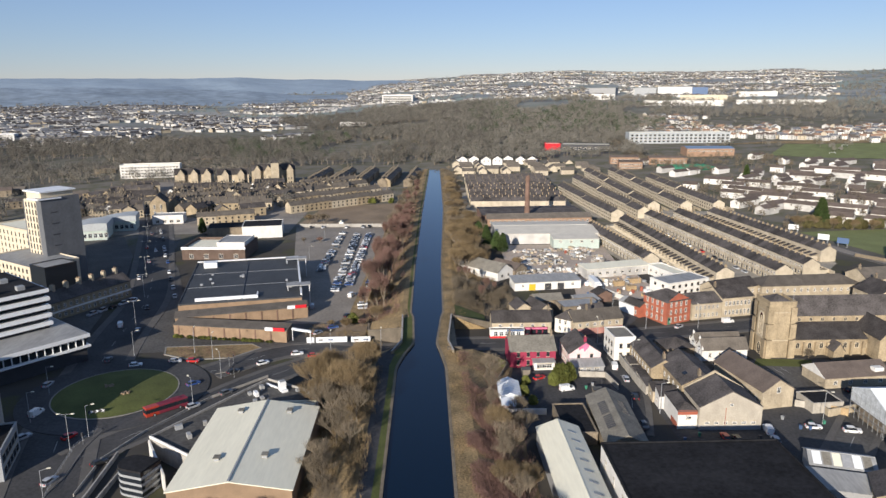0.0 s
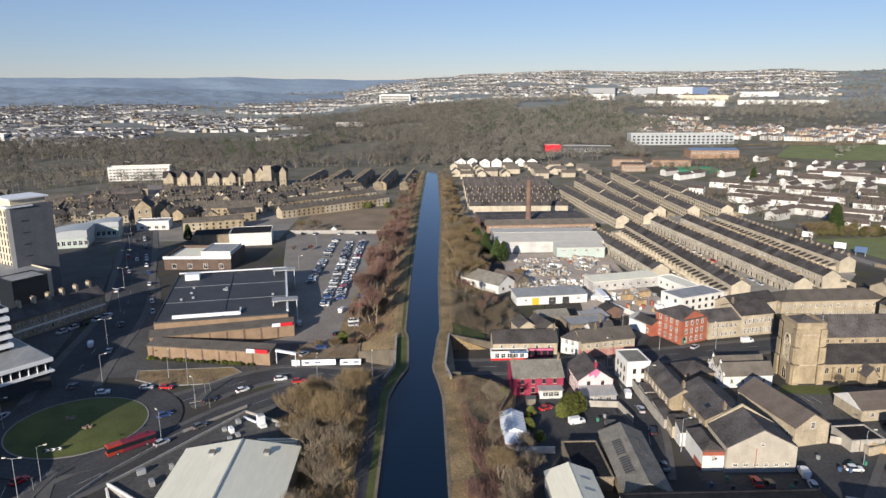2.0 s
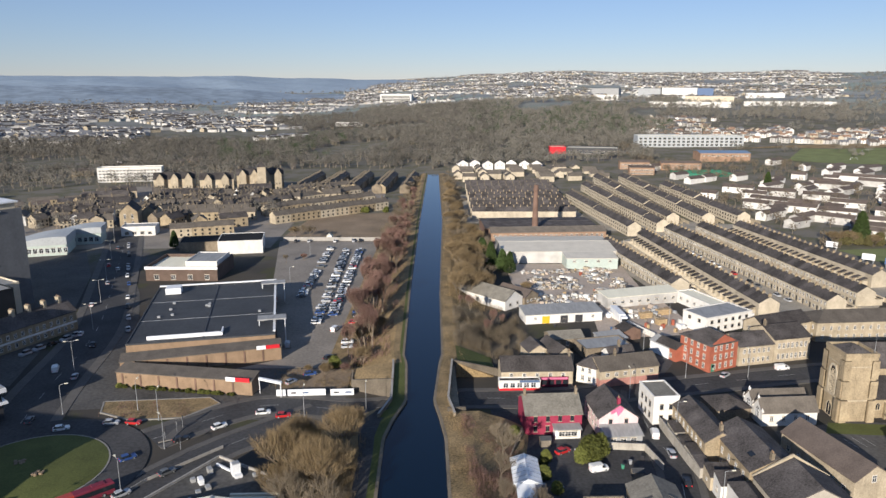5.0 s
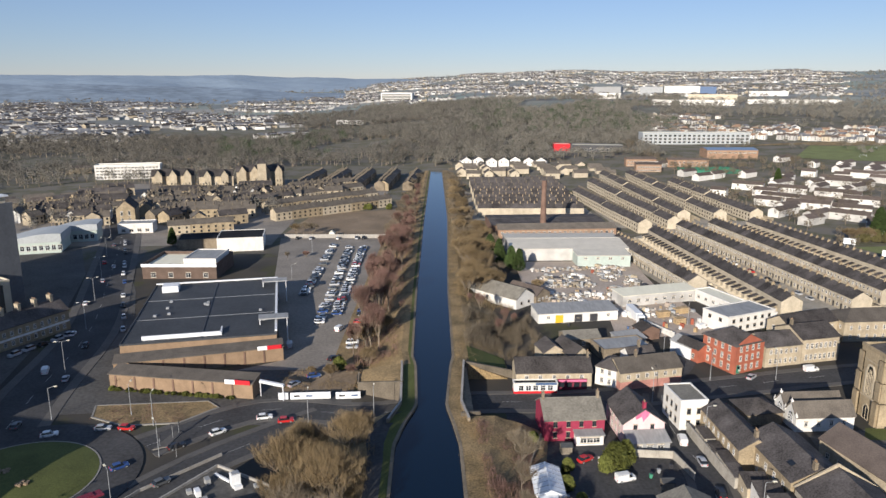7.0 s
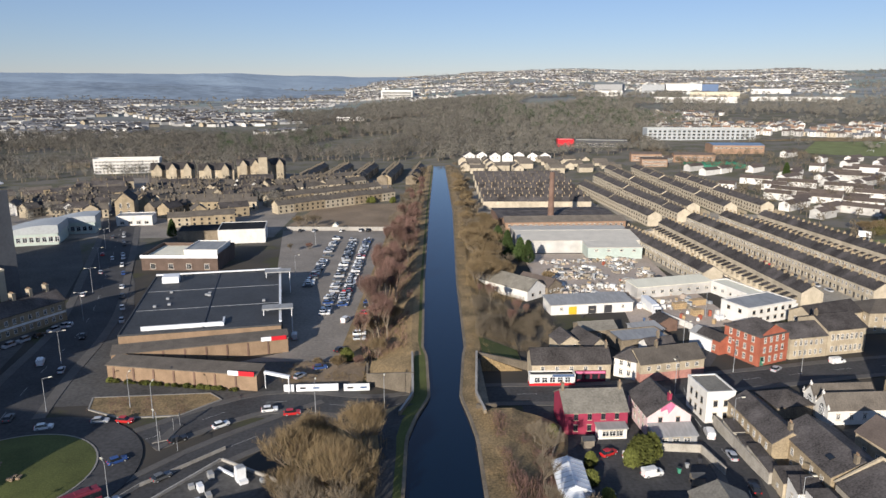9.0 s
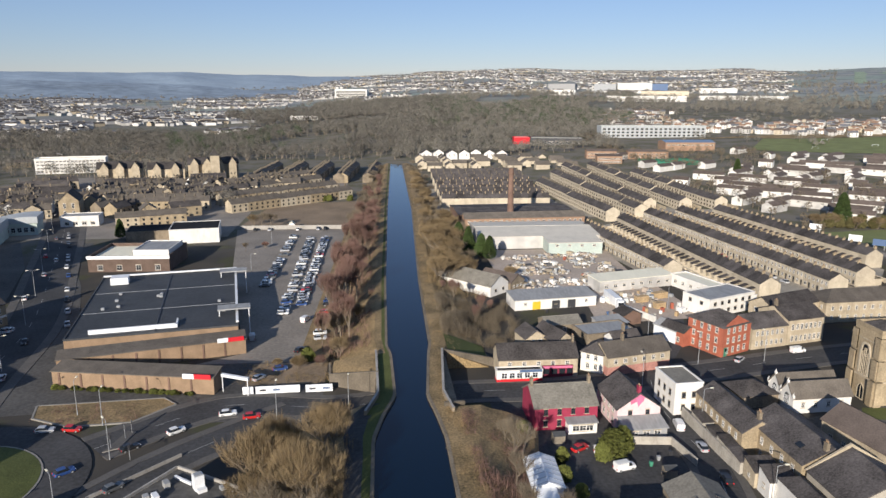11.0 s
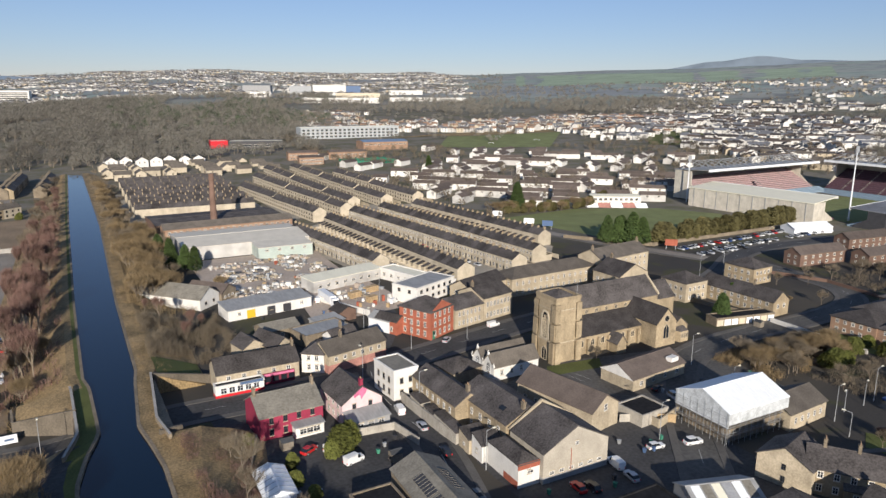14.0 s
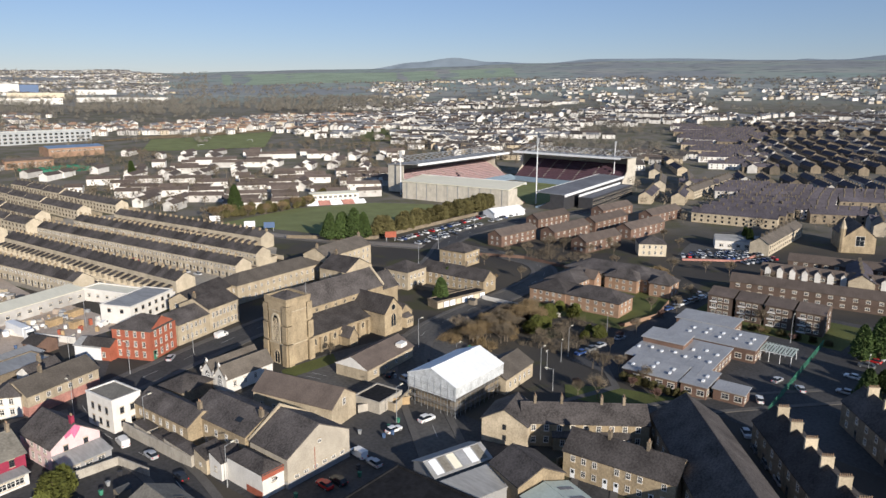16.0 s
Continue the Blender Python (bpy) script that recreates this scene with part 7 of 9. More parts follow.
for i in range(9):
    g.box(250 + i * 6, 706, gz(260, 706), 250.2 + i * 6, 740, gz(260, 720) + 3.2, MESHGREEN)
    g.box(250, 706 + i * 4, gz(260, 706), 300, 706.2 + i * 4, gz(260, 720) + 2.6, MESHGREEN)
stuff("court_fencing", g, "green mesh fencing of sports courts", "fence")
for (xa, ya), L, D, h, m, rm in (((483, 2060), 75, 60, 20, RENDER_G, SHEET), ((600, 2010), 60, 50, 22, GREY, SHEET_G), ((655, 1975), 90, 60, 24, RENDER_W, SHEET), ((735, 1930), 40, 50, 22, BLUESIGN, SHEET_G), ((507, 1620), 170, 70, 10, RENDER_W, SHEET), ((708, 1590), 180, 50, 9, RENDER_W, SHEET), ((640, 1760), 110, 50, 12, RENDER_C, SHEET), ((820, 1830), 90, 50, 12, RENDER_W, SHEET), ((440, 1850), 60, 30, 12, RENDER_W, SHEET)):
    building("distribution_shed", "huge pale distribution shed on the hillside", "warehouse", xa, ya, -22, L, D, h, 1.0, "flat", m, rm, [], z=gz(xa, ya), group="distribution sheds")
building("hospital", "white hospital block on the far hillside", "hospital", -122, 2215, -8, 95, 40, 22, 1.5, "flat", RENDER_W, SHEET, [("front", 4, 1, W(w=88, h=2.4, z0=3, dz=4.5, frame_m=GREY))], z=gz(-80, 2210))
building("west_shed", "large white shed west of the wood", "warehouse", -790, 1235, 20, 80, 40, 10, 1, "flat", RENDER_W, VINYL, [], z=gz(-760, 1260))
building("wood_pavilion", "white flat building among trees", "building", -168, 1460, 0, 52, 20, 6, 1, "flat", RENDER_W, VINYL, [], z=gz(-150, 1465) + 4)
rp = random.Random(11)
for i in range(7):
    building("white_terrace", "white rendered houses at the end of the canal", "house", 40 + i * 13, 792 + 6 * math.sin(i * 2), 8 - i * 4, 11, 9, 6, 3.4, "y", RENDER_W, SLATE, [("front", 1, 2, W(z0=3.6))], z=gz(60, 800), group="white houses")
for i in range(30):
    r, c = divmod(i, 6)
    building("modern_house", "cream brick house with hipped brown roof", "house", 38 + c * 25 + 4 * rp.random(), 700 + r * 19 + 4 * rp.random(), rp.choice((0, 90, 12, -8)), 13, 8, 5, 2.6, "x", STONE_CREAM, SLATE_WARM, [], z=gz(100, 730), group="modern estate houses")

# white houses of the estate beyond the terraces
EST = []
u = Vector((math.cos(radians(-40)), math.sin(radians(-40))))
v = Vector((-u.y, u.x))
for r in range(17):
    for c in range(13):
        p = Vector((250, 560)) + v * (r * 20 - 66 + 5 * rp.random()) + u * (c * 29 - 134 + 12 * rp.random())
        az = math.degrees(math.atan2(p.x, p.y - 60))
        if p.x < 222 or az < 17 or p.y < 440 - (p.x - 222) * 0.12 or (p.x > 370 and p.y < 462) or math.hypot(p.x, p.y - 60) > 800 or p.x > 640:
            continue
        if 240 < p.x < 365 and 690 < p.y < 850:
            continue
        if rp.random() < 0.16:
            continue
        EST.append(p)
for i, p in enumerate(EST):
    L = rp.choice((12, 18, 24, 28))
    hb = building("estate_house", "white rendered estate house with brown tiled roof" if i % 4 else "cream rendered estate house with brown tiled roof", "house", p.x, p.y, (-40 if noise.noise((p.x / 90, p.y / 90, 3)) > -0.1 else 35) + 16 * rp.random() - 8, L, 7.5, 4.8, 1.9, "x", RENDER_W if i % 4 else TOWN, SLATE_BROWN, [("front", 1, L // 8, W(w=1.8, h=1.2, z0=3.0))] if p.y < 640 else [], z=gz(p.x, p.y), group="estate houses")

# far roofs, too many to tell apart
g = Geo()
GRID = ((-66, 15.5, 33, lambda a, d: a > 64.5 and (a < 75.5 or d < 600)), (24, 18.5, 42, lambda a, d: a >= 75.5 and d > 612))
for base, gap, run, side in GRID:
    ru = Vector((math.cos(radians(base)), math.sin(radians(base))))
    rv = Vector((-ru.y, ru.x))
    for i in range(-40, 44):
        for k in range(-16, 26):
            p = Vector((470, 200)) + rv * (i * gap + (2 * rp.random() if base < 0 else 0)) + ru * (k * run + (i % 4) * 5)
            a = math.degrees(math.atan2(p.x + 7.7, p.y - 68.8))
            if not side(a, math.hypot(p.x + 8, p.y - 69)) or (base < 0 and rp.random() < 0.07) or (base < 0 and p.y > 250 + max(0, p.x - 632) * 0.587) or (p.x < 450 and p.y > 40) or p.x < 380 or math.hypot(p.x, p.y - 69) > (1060 if base < 0 else 1120) or a > 94:
                continue
            if (base < 0 and noise.noise((p.x / 110, p.y / 110, 9)) < -0.36) or k % (5 if base < 0 else 7) == 4:
                continue
            house_into(g, p.x, p.y, base, run if base > 0 else run - 1.5, 8.5, 5.6 + 0.3 * rp.random(), 2.8, rp.choice((TOWN, STONE_DARK, RENDER_W, STONE_PALE) if base < 0 else (SOOT, STONE_DARK, TOWN)), SLATE_BLUE, 5 if base < 0 else 6, 6)
for k in range(6):
    house_into(g, 420 + 15.5 * k, 207 - k, -84, 48, 8.6, 6.0, 2.8, STONE_PALE if k == 0 else STONE_DARK, SLATE_BLUE, 6, 12)
for x, y, a, L in ((350, 146, -2, 64), (440, 104, 10, 60), (300, 96, 10, 30), (316, 84, 10, 34), (404, 60, -66, 40), (372, 56, -66, 40), (300, 60, -66, 30), (330, 40, -66, 40), (540, 268, 20, 60), (556, 250, 20, 70), (610, 300, 20, 60), (470, 252, 14, 44), (480, 232, 14, 50), (512, 236, 2, 56), (572, 238, 2, 54), (560, 264, -66, 30), (640, 285, 30, 44), (684, 312, 30, 44), (730, 340, 30, 44)):
    house_into(g, x, y, a, L, 9, 5.8, 2.8, STONE_CREAM if L > 50 else STONE_PALE, SLATE_WARM if L > 50 else SLATE_BLUE, L // 7, L // 4)
stuff("slate_terraces", g, "dense dark slate-roofed terraces", "houses")


def scatter(az0, az1, d0, d1, n, wall, roof, lens, name, label, glazed=0, keep=None):
    g = Geo()
    for i in range(n):
        az, d = radians(lerp(az0, az1, rp.random())), math.sqrt(lerp(d0 * d0, d1 * d1, rp.random()))
        x, y = d * math.sin(az), 60 + d * math.cos(az)
        if noise.noise((x / 260, y / 260, 2.0)) < -0.12 or (keep and not keep(x, y)):
            continue
        ang = -math.degrees(az) + 70 * noise.noise((x / 150, y / 150, 6.0)) + rp.choice((0, 0, 90)) + 6 * rp.random()
        L = rp.choice(lens)
        for k in range(rp.choice((1, 1, 2, 3))):
            a = math.radians(ang)
            house_into(g, x + k * (L + 5) * math.cos(a), y + k * (L + 5) * math.sin(a), ang, L, 7.5 + 2 * rp.random(), 4.8 + rp.random(), 2.2, rp.choice(wall), rp.choice(roof), 0, glazed)
    stuff(name, g, label, "houses")


ROOFS = (SLATE, SLATE_BROWN, SLATE_WARM)
WHITES = (RENDER_W, RENDER_W, RENDER_W, TOWN)
scatter(40, 92, 820, 1500, 1500, WHITES, (SLATE, SLATE_BROWN, FARROOF), (8, 9, 12, 16, 24), "hillside_houses", "white hillside houses with dark roofs", 2, lambda x, y: (x > 640 or y > 700) and (math.degrees(math.atan2(x + 8, y - 69)) < 67 or math.hypot(x, y) > 1080))
scatter(46, 67, 600, 840, 300, (RENDER_W, RENDER_W, TOWN, STONE_PALE), ROOFS, (9, 12, 18), "hillside_houses", "white houses behind the football ground", 3, lambda x, y: x > 625)
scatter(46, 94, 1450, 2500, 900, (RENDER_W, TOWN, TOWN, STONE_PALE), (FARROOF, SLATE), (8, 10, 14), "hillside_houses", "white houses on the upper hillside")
scatter(18, 46, 1010, 1330, 460, (TOWN, RENDER_W, TOWN, STONE_CREAM), (BRICK_P, SLATE_BROWN, FARROOF), (8, 9, 10), "estate_far", "red-roofed houses of a distant estate", 2)
# muted far walls and roofs: painted haze lowers their contrast
FARWALLS = (RENDER_W, TOWN, STONE_PALE, TOWN, TOWN, RENDER_G)
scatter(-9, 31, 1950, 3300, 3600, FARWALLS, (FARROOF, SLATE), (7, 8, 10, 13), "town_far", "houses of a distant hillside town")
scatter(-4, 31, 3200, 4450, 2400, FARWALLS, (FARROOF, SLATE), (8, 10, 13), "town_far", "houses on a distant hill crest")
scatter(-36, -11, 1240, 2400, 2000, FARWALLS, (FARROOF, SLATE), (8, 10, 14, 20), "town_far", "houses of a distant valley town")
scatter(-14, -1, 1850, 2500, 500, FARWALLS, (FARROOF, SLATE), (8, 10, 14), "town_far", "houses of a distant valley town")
scatter(-40, -14, 560, 900, 40, (STONE, STONE_DARK, RENDER_W), ROOFS, (12, 20), "town_edge", "stone houses at the edge of the wood", 3, lambda x, y: x < -240)

# hills closing the valley, with aerial haze painted into their blue base colours
def far_hill(label, r0, r1, az0, az1, m, top, steps=150):
    g = Geo()
    rows = 12
    for i in range(steps + 1):
        az = lerp(az0, az1, i / steps)
        a = radians(az)
        crest = 90 + r1 * math.tan(radians(top(az)))
        for j in range(rows):
            t = j / (rows - 1)
            r = lerp(r0, r1, t)
            x, y = r * math.sin(a), 60 + r * math.cos(a)
            fold = 0.16 * (crest - 20) * (noise.noise((x / 420, y / 300, r1)) + 0.5 * noise.noise((x / 150, y / 120, 2.0))) * t * (1 - t) * 2.4
            g.v.append((x, y, lerp(ground_z(x, y) - 6, crest, t ** 1.15 if t < 1 else 1) + fold))
    for i in range(steps):
        for j in range(rows - 1):
            k = i * rows + j
            g.f.append((k, k + rows, k + rows + 1, k + 1)[::-1])
            g.k.append(g.slot(m))
    structure("backdrop", g, label, "hills")


def rough(az, seed):
    return 0.16 * noise.noise((az / 5, seed, 0.5)) + 0.07 * noise.noise((az / 1.6, seed, 1.5))


far_hill("hills across the valley painted in haze blue", 2420, 2900, -80, -6, HILL_NEAR, lambda az: lerp(0.12, -0.55, max(0, min(1, (az + 22) / 16))) + rough(az, 1))
far_hill("farthest moorland ridge painted in pale haze blue", 3300, 4300, -80, 2, HILL_FAR, lambda az: lerp(0.82, 0.5, max(0, min(1, (az + 14) / 16))) + rough(az, 2) * 0.7)

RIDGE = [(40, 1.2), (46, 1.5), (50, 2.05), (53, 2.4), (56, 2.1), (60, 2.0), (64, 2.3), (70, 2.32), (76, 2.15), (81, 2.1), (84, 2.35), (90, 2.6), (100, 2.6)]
far_hill("farthest moorland ridge painted in pale haze blue", 4870, 4920, 38, 100, HILL_RIDGE, lambda az: curve_at(az, RIDGE) + rough(az, 3) * 0.2)

# ---- trees ----
def bare_tree(seed, h, spread, twig_m, twigs=10, levels=4, stems=1, up=0.55, blade=0.019):
    """Meshes of a leafless tree: tapered trunk with limbs, and a haze of fine twigs."""
    r = random.Random(seed)
    wood, fine = Geo(), Geo()

    def grow(p, d, ln, rad, lev):
        q = p + d * ln
        wood.tube(p, q, rad, rad * 0.62, BARK, 6 if lev == levels else 4)
        if lev <= 2:
            for _ in range(twigs):
                t = r.random()
                o = p.lerp(q, t)
                e = (d + Vector((r.gauss(0, 0.34), r.gauss(0, 0.34), r.gauss(0.6, 0.3)))).normalized()
                l2 = ln * (0.8 + 0.9 * r.random())
                s = e.orthogonal().normalized()
                s = (s * math.cos(r.random() * 6.28) + e.cross(s) * math.sin(r.random() * 6.28)) * blade
                fine.poly([o - s, o + s, o + e * l2], twig_m)
                m = o + e * l2 * 0.45
                e2 = (e + Vector((r.gauss(0, 0.4), r.gauss(0, 0.4), r.gauss(0.15, 0.3)))).normalized()
                fine.poly([m - s * 0.7, m + s * 0.7, m + e2 * l2 * 0.6], twig_m)
        if lev == 0:
            return
        n = 3 if lev > 1 else r.choice((2, 3))
        for k in range(n):
            a = 6.283 * (k + r.random() * 0.7) / n
            side = Vector((math.cos(a), math.sin(a), 0)) * spread * (0.7 + 0.6 * r.random())
            nd = (d * 0.9 + side + Vector((0, 0, up * 0.5))).normalized()
            grow(q, nd, ln * (0.66 + 0.16 * r.random()), rad * 0.6, lev - 1)
        if lev >= 2:
            grow(q, (d + Vector((r.gauss(0, 0.15), r.gauss(0, 0.15), 0.2))).normalized(), ln * 0.8, rad * 0.62, lev - 1)

    for s in range(stems):
        a = 6.283 * s / max(1, stems)
        d = Vector((0.25 * math.cos(a) * (stems > 1), 0.25 * math.sin(a) * (stems > 1), 1)).normalized()
        grow(Vector((0.3 * math.cos(a) * (stems > 1), 0.3 * math.sin(a) * (stems > 1), -0.3)), d, h * 0.27, h * 0.018, levels)
    return wood.mesh("trunk"), fine.mesh("crown")


def leafy(seed, h, w, m, n=900, conic=0.6, leaf=0.35):
    """Meshes of an evergreen: a trunk, and many leaf tufts in an uneven crown."""
    r = random.Random(seed)
    wood, crown = Geo(), Geo()
    wood.tube((0, 0, -0.2), (0, 0, h * 0.8), h * 0.02, h * 0.006, BARK, 6)
    for k in range(7):
        a, z = r.random() * 6.28, h * (0.2 + 0.5 * r.random())
        wood.tube((0, 0, z), (w * 0.6 * math.cos(a), w * 0.6 * math.sin(a), z + 0.1 * h), h * 0.006, h * 0.002, BARK, 4)
    lobes = [(r.random() * 6.28, r.random(), 0.75 + 0.5 * r.random()) for _ in range(9)]
    for k in range(n):
        z = r.random() ** 0.8
        a = r.random() * 6.283
        prof = (1 - z) ** conic * min(1, (z + 0.05) * 6)
        for la, lz, ls in lobes:
            prof *= 1 + (ls - 1) * max(0, math.cos(a - la)) * max(0, 1 - abs(z - lz) * 3)
        rr = w * prof * (0.55 + 0.5 * r.random() ** 0.5)
        p = Vector((rr * math.cos(a), rr * math.sin(a), h * (0.08 + 0.92 * z)))
        for _ in range(2):
            e = Vector((r.gauss(0, 1), r.gauss(0, 1), r.gauss(0.3, 0.7))).normalized()
            s = e.orthogonal().normalized() * leaf * (0.5 + r.random())
            crown.poly([p - s, p + s, p + e * leaf * 2.4], m)
    return wood.mesh("trunk"), crown.mesh("crown")


KINDS = {
    "round": [bare_tree(k, 10, 0.75, TWIG, 8) for k in range(3)],
    "birch": [bare_tree(20 + k, 12, 0.42, TWIG_RED, 10, up=0.9) for k in range(3)],
    "willow": [bare_tree(40 + k, 9.5, 0.85, TWIG_GOLD, 6, stems=4, up=0.8) for k in range(2)],
    "shrub": [bare_tree(60 + k, 4.5, 0.9, TWIG_RED if k else TWIG_GOLD, 18, levels=3, stems=4) for k in range(3)],
    "conifer": [leafy(80 + k, 13, 3.6, LEAF, 1500, 0.55) for k in range(2)],
    "bush": [leafy(90 + k, 5, 2.6, LEAF_Y, 800, 0.35, 0.3) for k in range(2)],
    "hedge": [leafy(95 + k, 7.5, 2.3, HEDGE, 700, 0.3, 0.45) for k in range(2)],
}
TREE_LABEL = {
    "round": "leafless broad tree with fine grey-brown twigs",
    "birch": "slender leafless birch with reddish twigs",
    "willow": "many-stemmed leafless willow with golden twigs",
    "shrub": "low leafless shrub of tangled stems",
    "conifer": "dark green conifer with an uneven crown",
    "bush": "dense yellow-green evergreen garden bush",
    "hedge": "dense olive-brown hedge tree",
}
rt = random.Random(5)


def tree(kind, x, y, s=1.0, z=None, wide=1.0):
    trunk, crown = rt.choice(KINDS[kind])
    s *= 0.85 + 0.3 * rt.random()
    if kind == "hedge":
        ob = tagged(new("hedge", crown), TREE_LABEL[kind], "shrub", "hedge trees")
        ob.matrix_basis = pose(x, y, ground_z(x, y) if z is None else z, 0, 0, rt.random() * 360) @ Matrix.Diagonal((s * wide, s * wide, s, 1))
        return ob
    ob = thing("tree" if kind not in ("shrub", "bush", "hedge") else ("shrub" if kind == "shrub" else kind), TREE_LABEL[kind], "tree" if kind not in ("shrub", "bush", "hedge") else "shrub", pose(x, y, (ground_z(x, y) if z is None else z), 0, 0, rt.random() * 360) @ Matrix.Diagonal((s * wide, s * wide, s, 1)))
    part("trunk", trunk, ob)
    part("crown", crown, ob)
    return ob


def bank_z(x, y):
    """Height of the canal bank."""
    if 222 < y < 252:
        return 0.0
    if x < line_at(y, CANAL_W):
        e, top, wid = line_at(y, CANAL_W) - x - 0.7, (3.2 if y > 252 else 5.0), (11 if y > 252 else 15)
    else:
        e, top, wid = x - line_at(y, CANAL_E) - 0.7, (4.5 if y > 252 else 5.5), (13 if y > 252 else 14)
    return max(-0.1, lerp(BANK_Z, -0.3, min(1, max(0, (e - top) / wid)))) - 0.1


def belt(kind, n, x0, x1, y0, y1, s0=0.8, s1=1.2):
    for i in range(n):
        y = lerp(y0, y1, (i + rt.random()) / n)
        x = lerp(x0, x1, rt.random())
        if y > 262:
            x += line_at(y, CANAL_W if x < 0 else CANAL_E) - (-5 if x < 0 else 7)
        tree(kind, x, y, lerp(s0, s1, rt.random()), bank_z(x, y))


def bank_patch(name, x0, x1, y0, y1, m, label):
    """A sheet of turf that follows the canal bank."""
    g = Geo()
    n = 10
    for i in range(n):
        for j in range(n):
            q = [(lerp(x0, x1, (i + a) / n), lerp(y0, y1, (j + b) / n)) for a, b in ((0, 0), (1, 0), (1, 1), (0, 1))]
            g.poly([(x, y, bank_z(x, y) + 0.3) for x, y in q], m)
    structure(name, g, label, "grass")


bank_patch("verge_bank", 12, 24, 255.5, 268, GRASS, "rough green grass above the wing wall")
# west bank: willow clump by the bridge, birches along the car park
belt("willow", 8, -31, -17, 180, 208, 1.15, 1.5)
belt("round", 11, -27, -16, 125, 186, 0.8, 1.2)
belt("birch", 30, -25, -12, 266, 430, 1.05, 1.45)
belt("willow", 4, -24, -14, 262, 300, 0.8, 1.0)
belt("round", 22, -24, -12, 400, 560, 0.8, 1.1)
belt("round", 10, -24, -10, 560, 740, 0.8, 1.1)
belt("birch", 10, -20, -11, 430, 600, 0.9, 1.25)
# east bank
belt("round", 10, 17, 29, 112, 182, 0.75, 1.05)
belt("willow", 4, 17, 27, 110, 170, 0.7, 0.9)
belt("bush", 4, 29, 31.5, 186, 204, 0.5, 0.75)
belt("birch", 5, 13, 34, 284, 316, 0.5, 0.8)
belt("willow", 18, 12, 28, 326, 450, 1.0, 1.4)
belt("round", 14, 14, 32, 330, 460, 0.8, 1.1)
belt("round", 18, 11, 26, 440, 740, 0.6, 0.9)
belt("willow", 14, 11, 19, 440, 640, 0.75, 1.1)
for x, y in ((36, 392), (41, 384), (44, 378), (32, 398)):
    tree("conifer", x, y, 0.95, 0)
tree("bush", 42, 201, 1.25, 0, 0.95)
tree("bush", 45, 203.5, 1.1, 0, 0.85)
tree("bush", 39.5, 200, 0.8, 0, 0.9)
tree("bush", 25, 213, 0.7, 0, 0.9)
tree("willow", 47, 344, 0.7, 0)
for x, y, k in ((-47, 130.5, "willow"), (-37, 128, "round")):
    tree(k, x, y, 0.75, 0)
# by the supermarket, waste ground and streets to the west
for x, y, k, s in ((-66, 460, "round", 1.1), (-72, 466, "round", 1.0), (-77, 470, "willow", 0.9), (-70, 404, "round", 0.6), (-62, 412, "shrub", 1.0), (-100, 436, "round", 0.6), (-140, 440, "conifer", 0.8), (-28, 262, "bush", 0.9), (-30, 256, "shrub", 1.0), (-24, 258, "shrub", 0.9), (-36, 258, "shrub", 0.8)):
    tree(k, x, y, s, 0)
for i in range(8):
    tree("bush", lerp(-70, -22, rt.random()), lerp(552, 562, rt.random()), 0.8, 0)
# round the church, clinic and cricket field
for x, y, k, s in ((128, 216, "round", 0.5), (184, 190, "willow", 0.75), (172, 188, "round", 0.75), (196, 188, "willow", 0.7), (166, 192, "round", 0.7), (200, 182, "bush", 1.0), (206, 176, "bush", 0.8), (184, 152, "round", 0.5), (166, 134, "round", 0.6), (250, 150, "round", 0.9), (262, 200, "round", 0.9), (288, 232, "round", 1.0), (296, 228, "round", 1.0), (278, 238, "round", 0.9), (306, 226, "round", 0.9), (318, 222, "round", 0.8), (238, 122, "round", 0.8), (222, 232, "bush", 1.1), (212, 236, "conifer", 0.6), (218, 240, "bush", 1.2), (270, 170, "willow", 0.8), (361, 158, "conifer", 0.9), (364, 161, "conifer", 0.8)):
    tree(k, x, y, s, 0)
for i in range(30):
    x, y = lerp(159, 202, rt.random()), lerp(181, 198, rt.random())
    tree("round" if i % 2 else "willow", x, y, 0.42 + 0.3 * rt.random(), 0, 1.3)
for x, y, k in ((183, 179.5, 0.8), (187.5, 180, 0.9), (191, 178.8, 0.8), (193, 160, 0.8), (211.5, 178, 0.7), (211, 184, 0.6), (196, 165, 0.5), (189, 163, 0.5)):
    tree("bush", x, y, k, 0, 1.2)
for x, y, k in ((178, 173, 0.6), (184, 168, 0.6), (172, 168, 0.5), (188, 172, 0.55), (165.5, 146, 0.8), (149, 145, 0.55), (168, 150, 0.6), (170, 143, 0.6)):
    tree("round", x, y, k, 0)
for x, y, k in ((192, 224, 0.7), (196, 226, 0.6), (190.5, 84.6, 0.8), (193.5, 81.5, 0.6)):
    tree("conifer", x, y, k, 0, 1.2)
for x, y, s in ((243, 338, 1.15), (247, 334, 1.25), (252, 329, 1.35), (256, 326, 1.3), (250, 335, 1.2)):
    tree("conifer", x, y, s, 0, 1.15)
for i in range(30):
    t = (i + rt.random()) / 30
    tree("hedge", lerp(262, 384, t) + rt.random() * 3, lerp(322, 330, t) + rt.random() * 4, 1.25, 0, 1.25)
for i in range(26):
    t = (i + rt.random()) / 26
    tree("hedge" if i % 3 else "willow", lerp(238, 340, t), lerp(440, 446, t) - 14 * math.sin(t * 3.1) + rt.random() * 4, 0.9, None, 1.2)
tree("conifer", 258, 440, 1.3)
tree("conifer", 300, 640, 1.2)
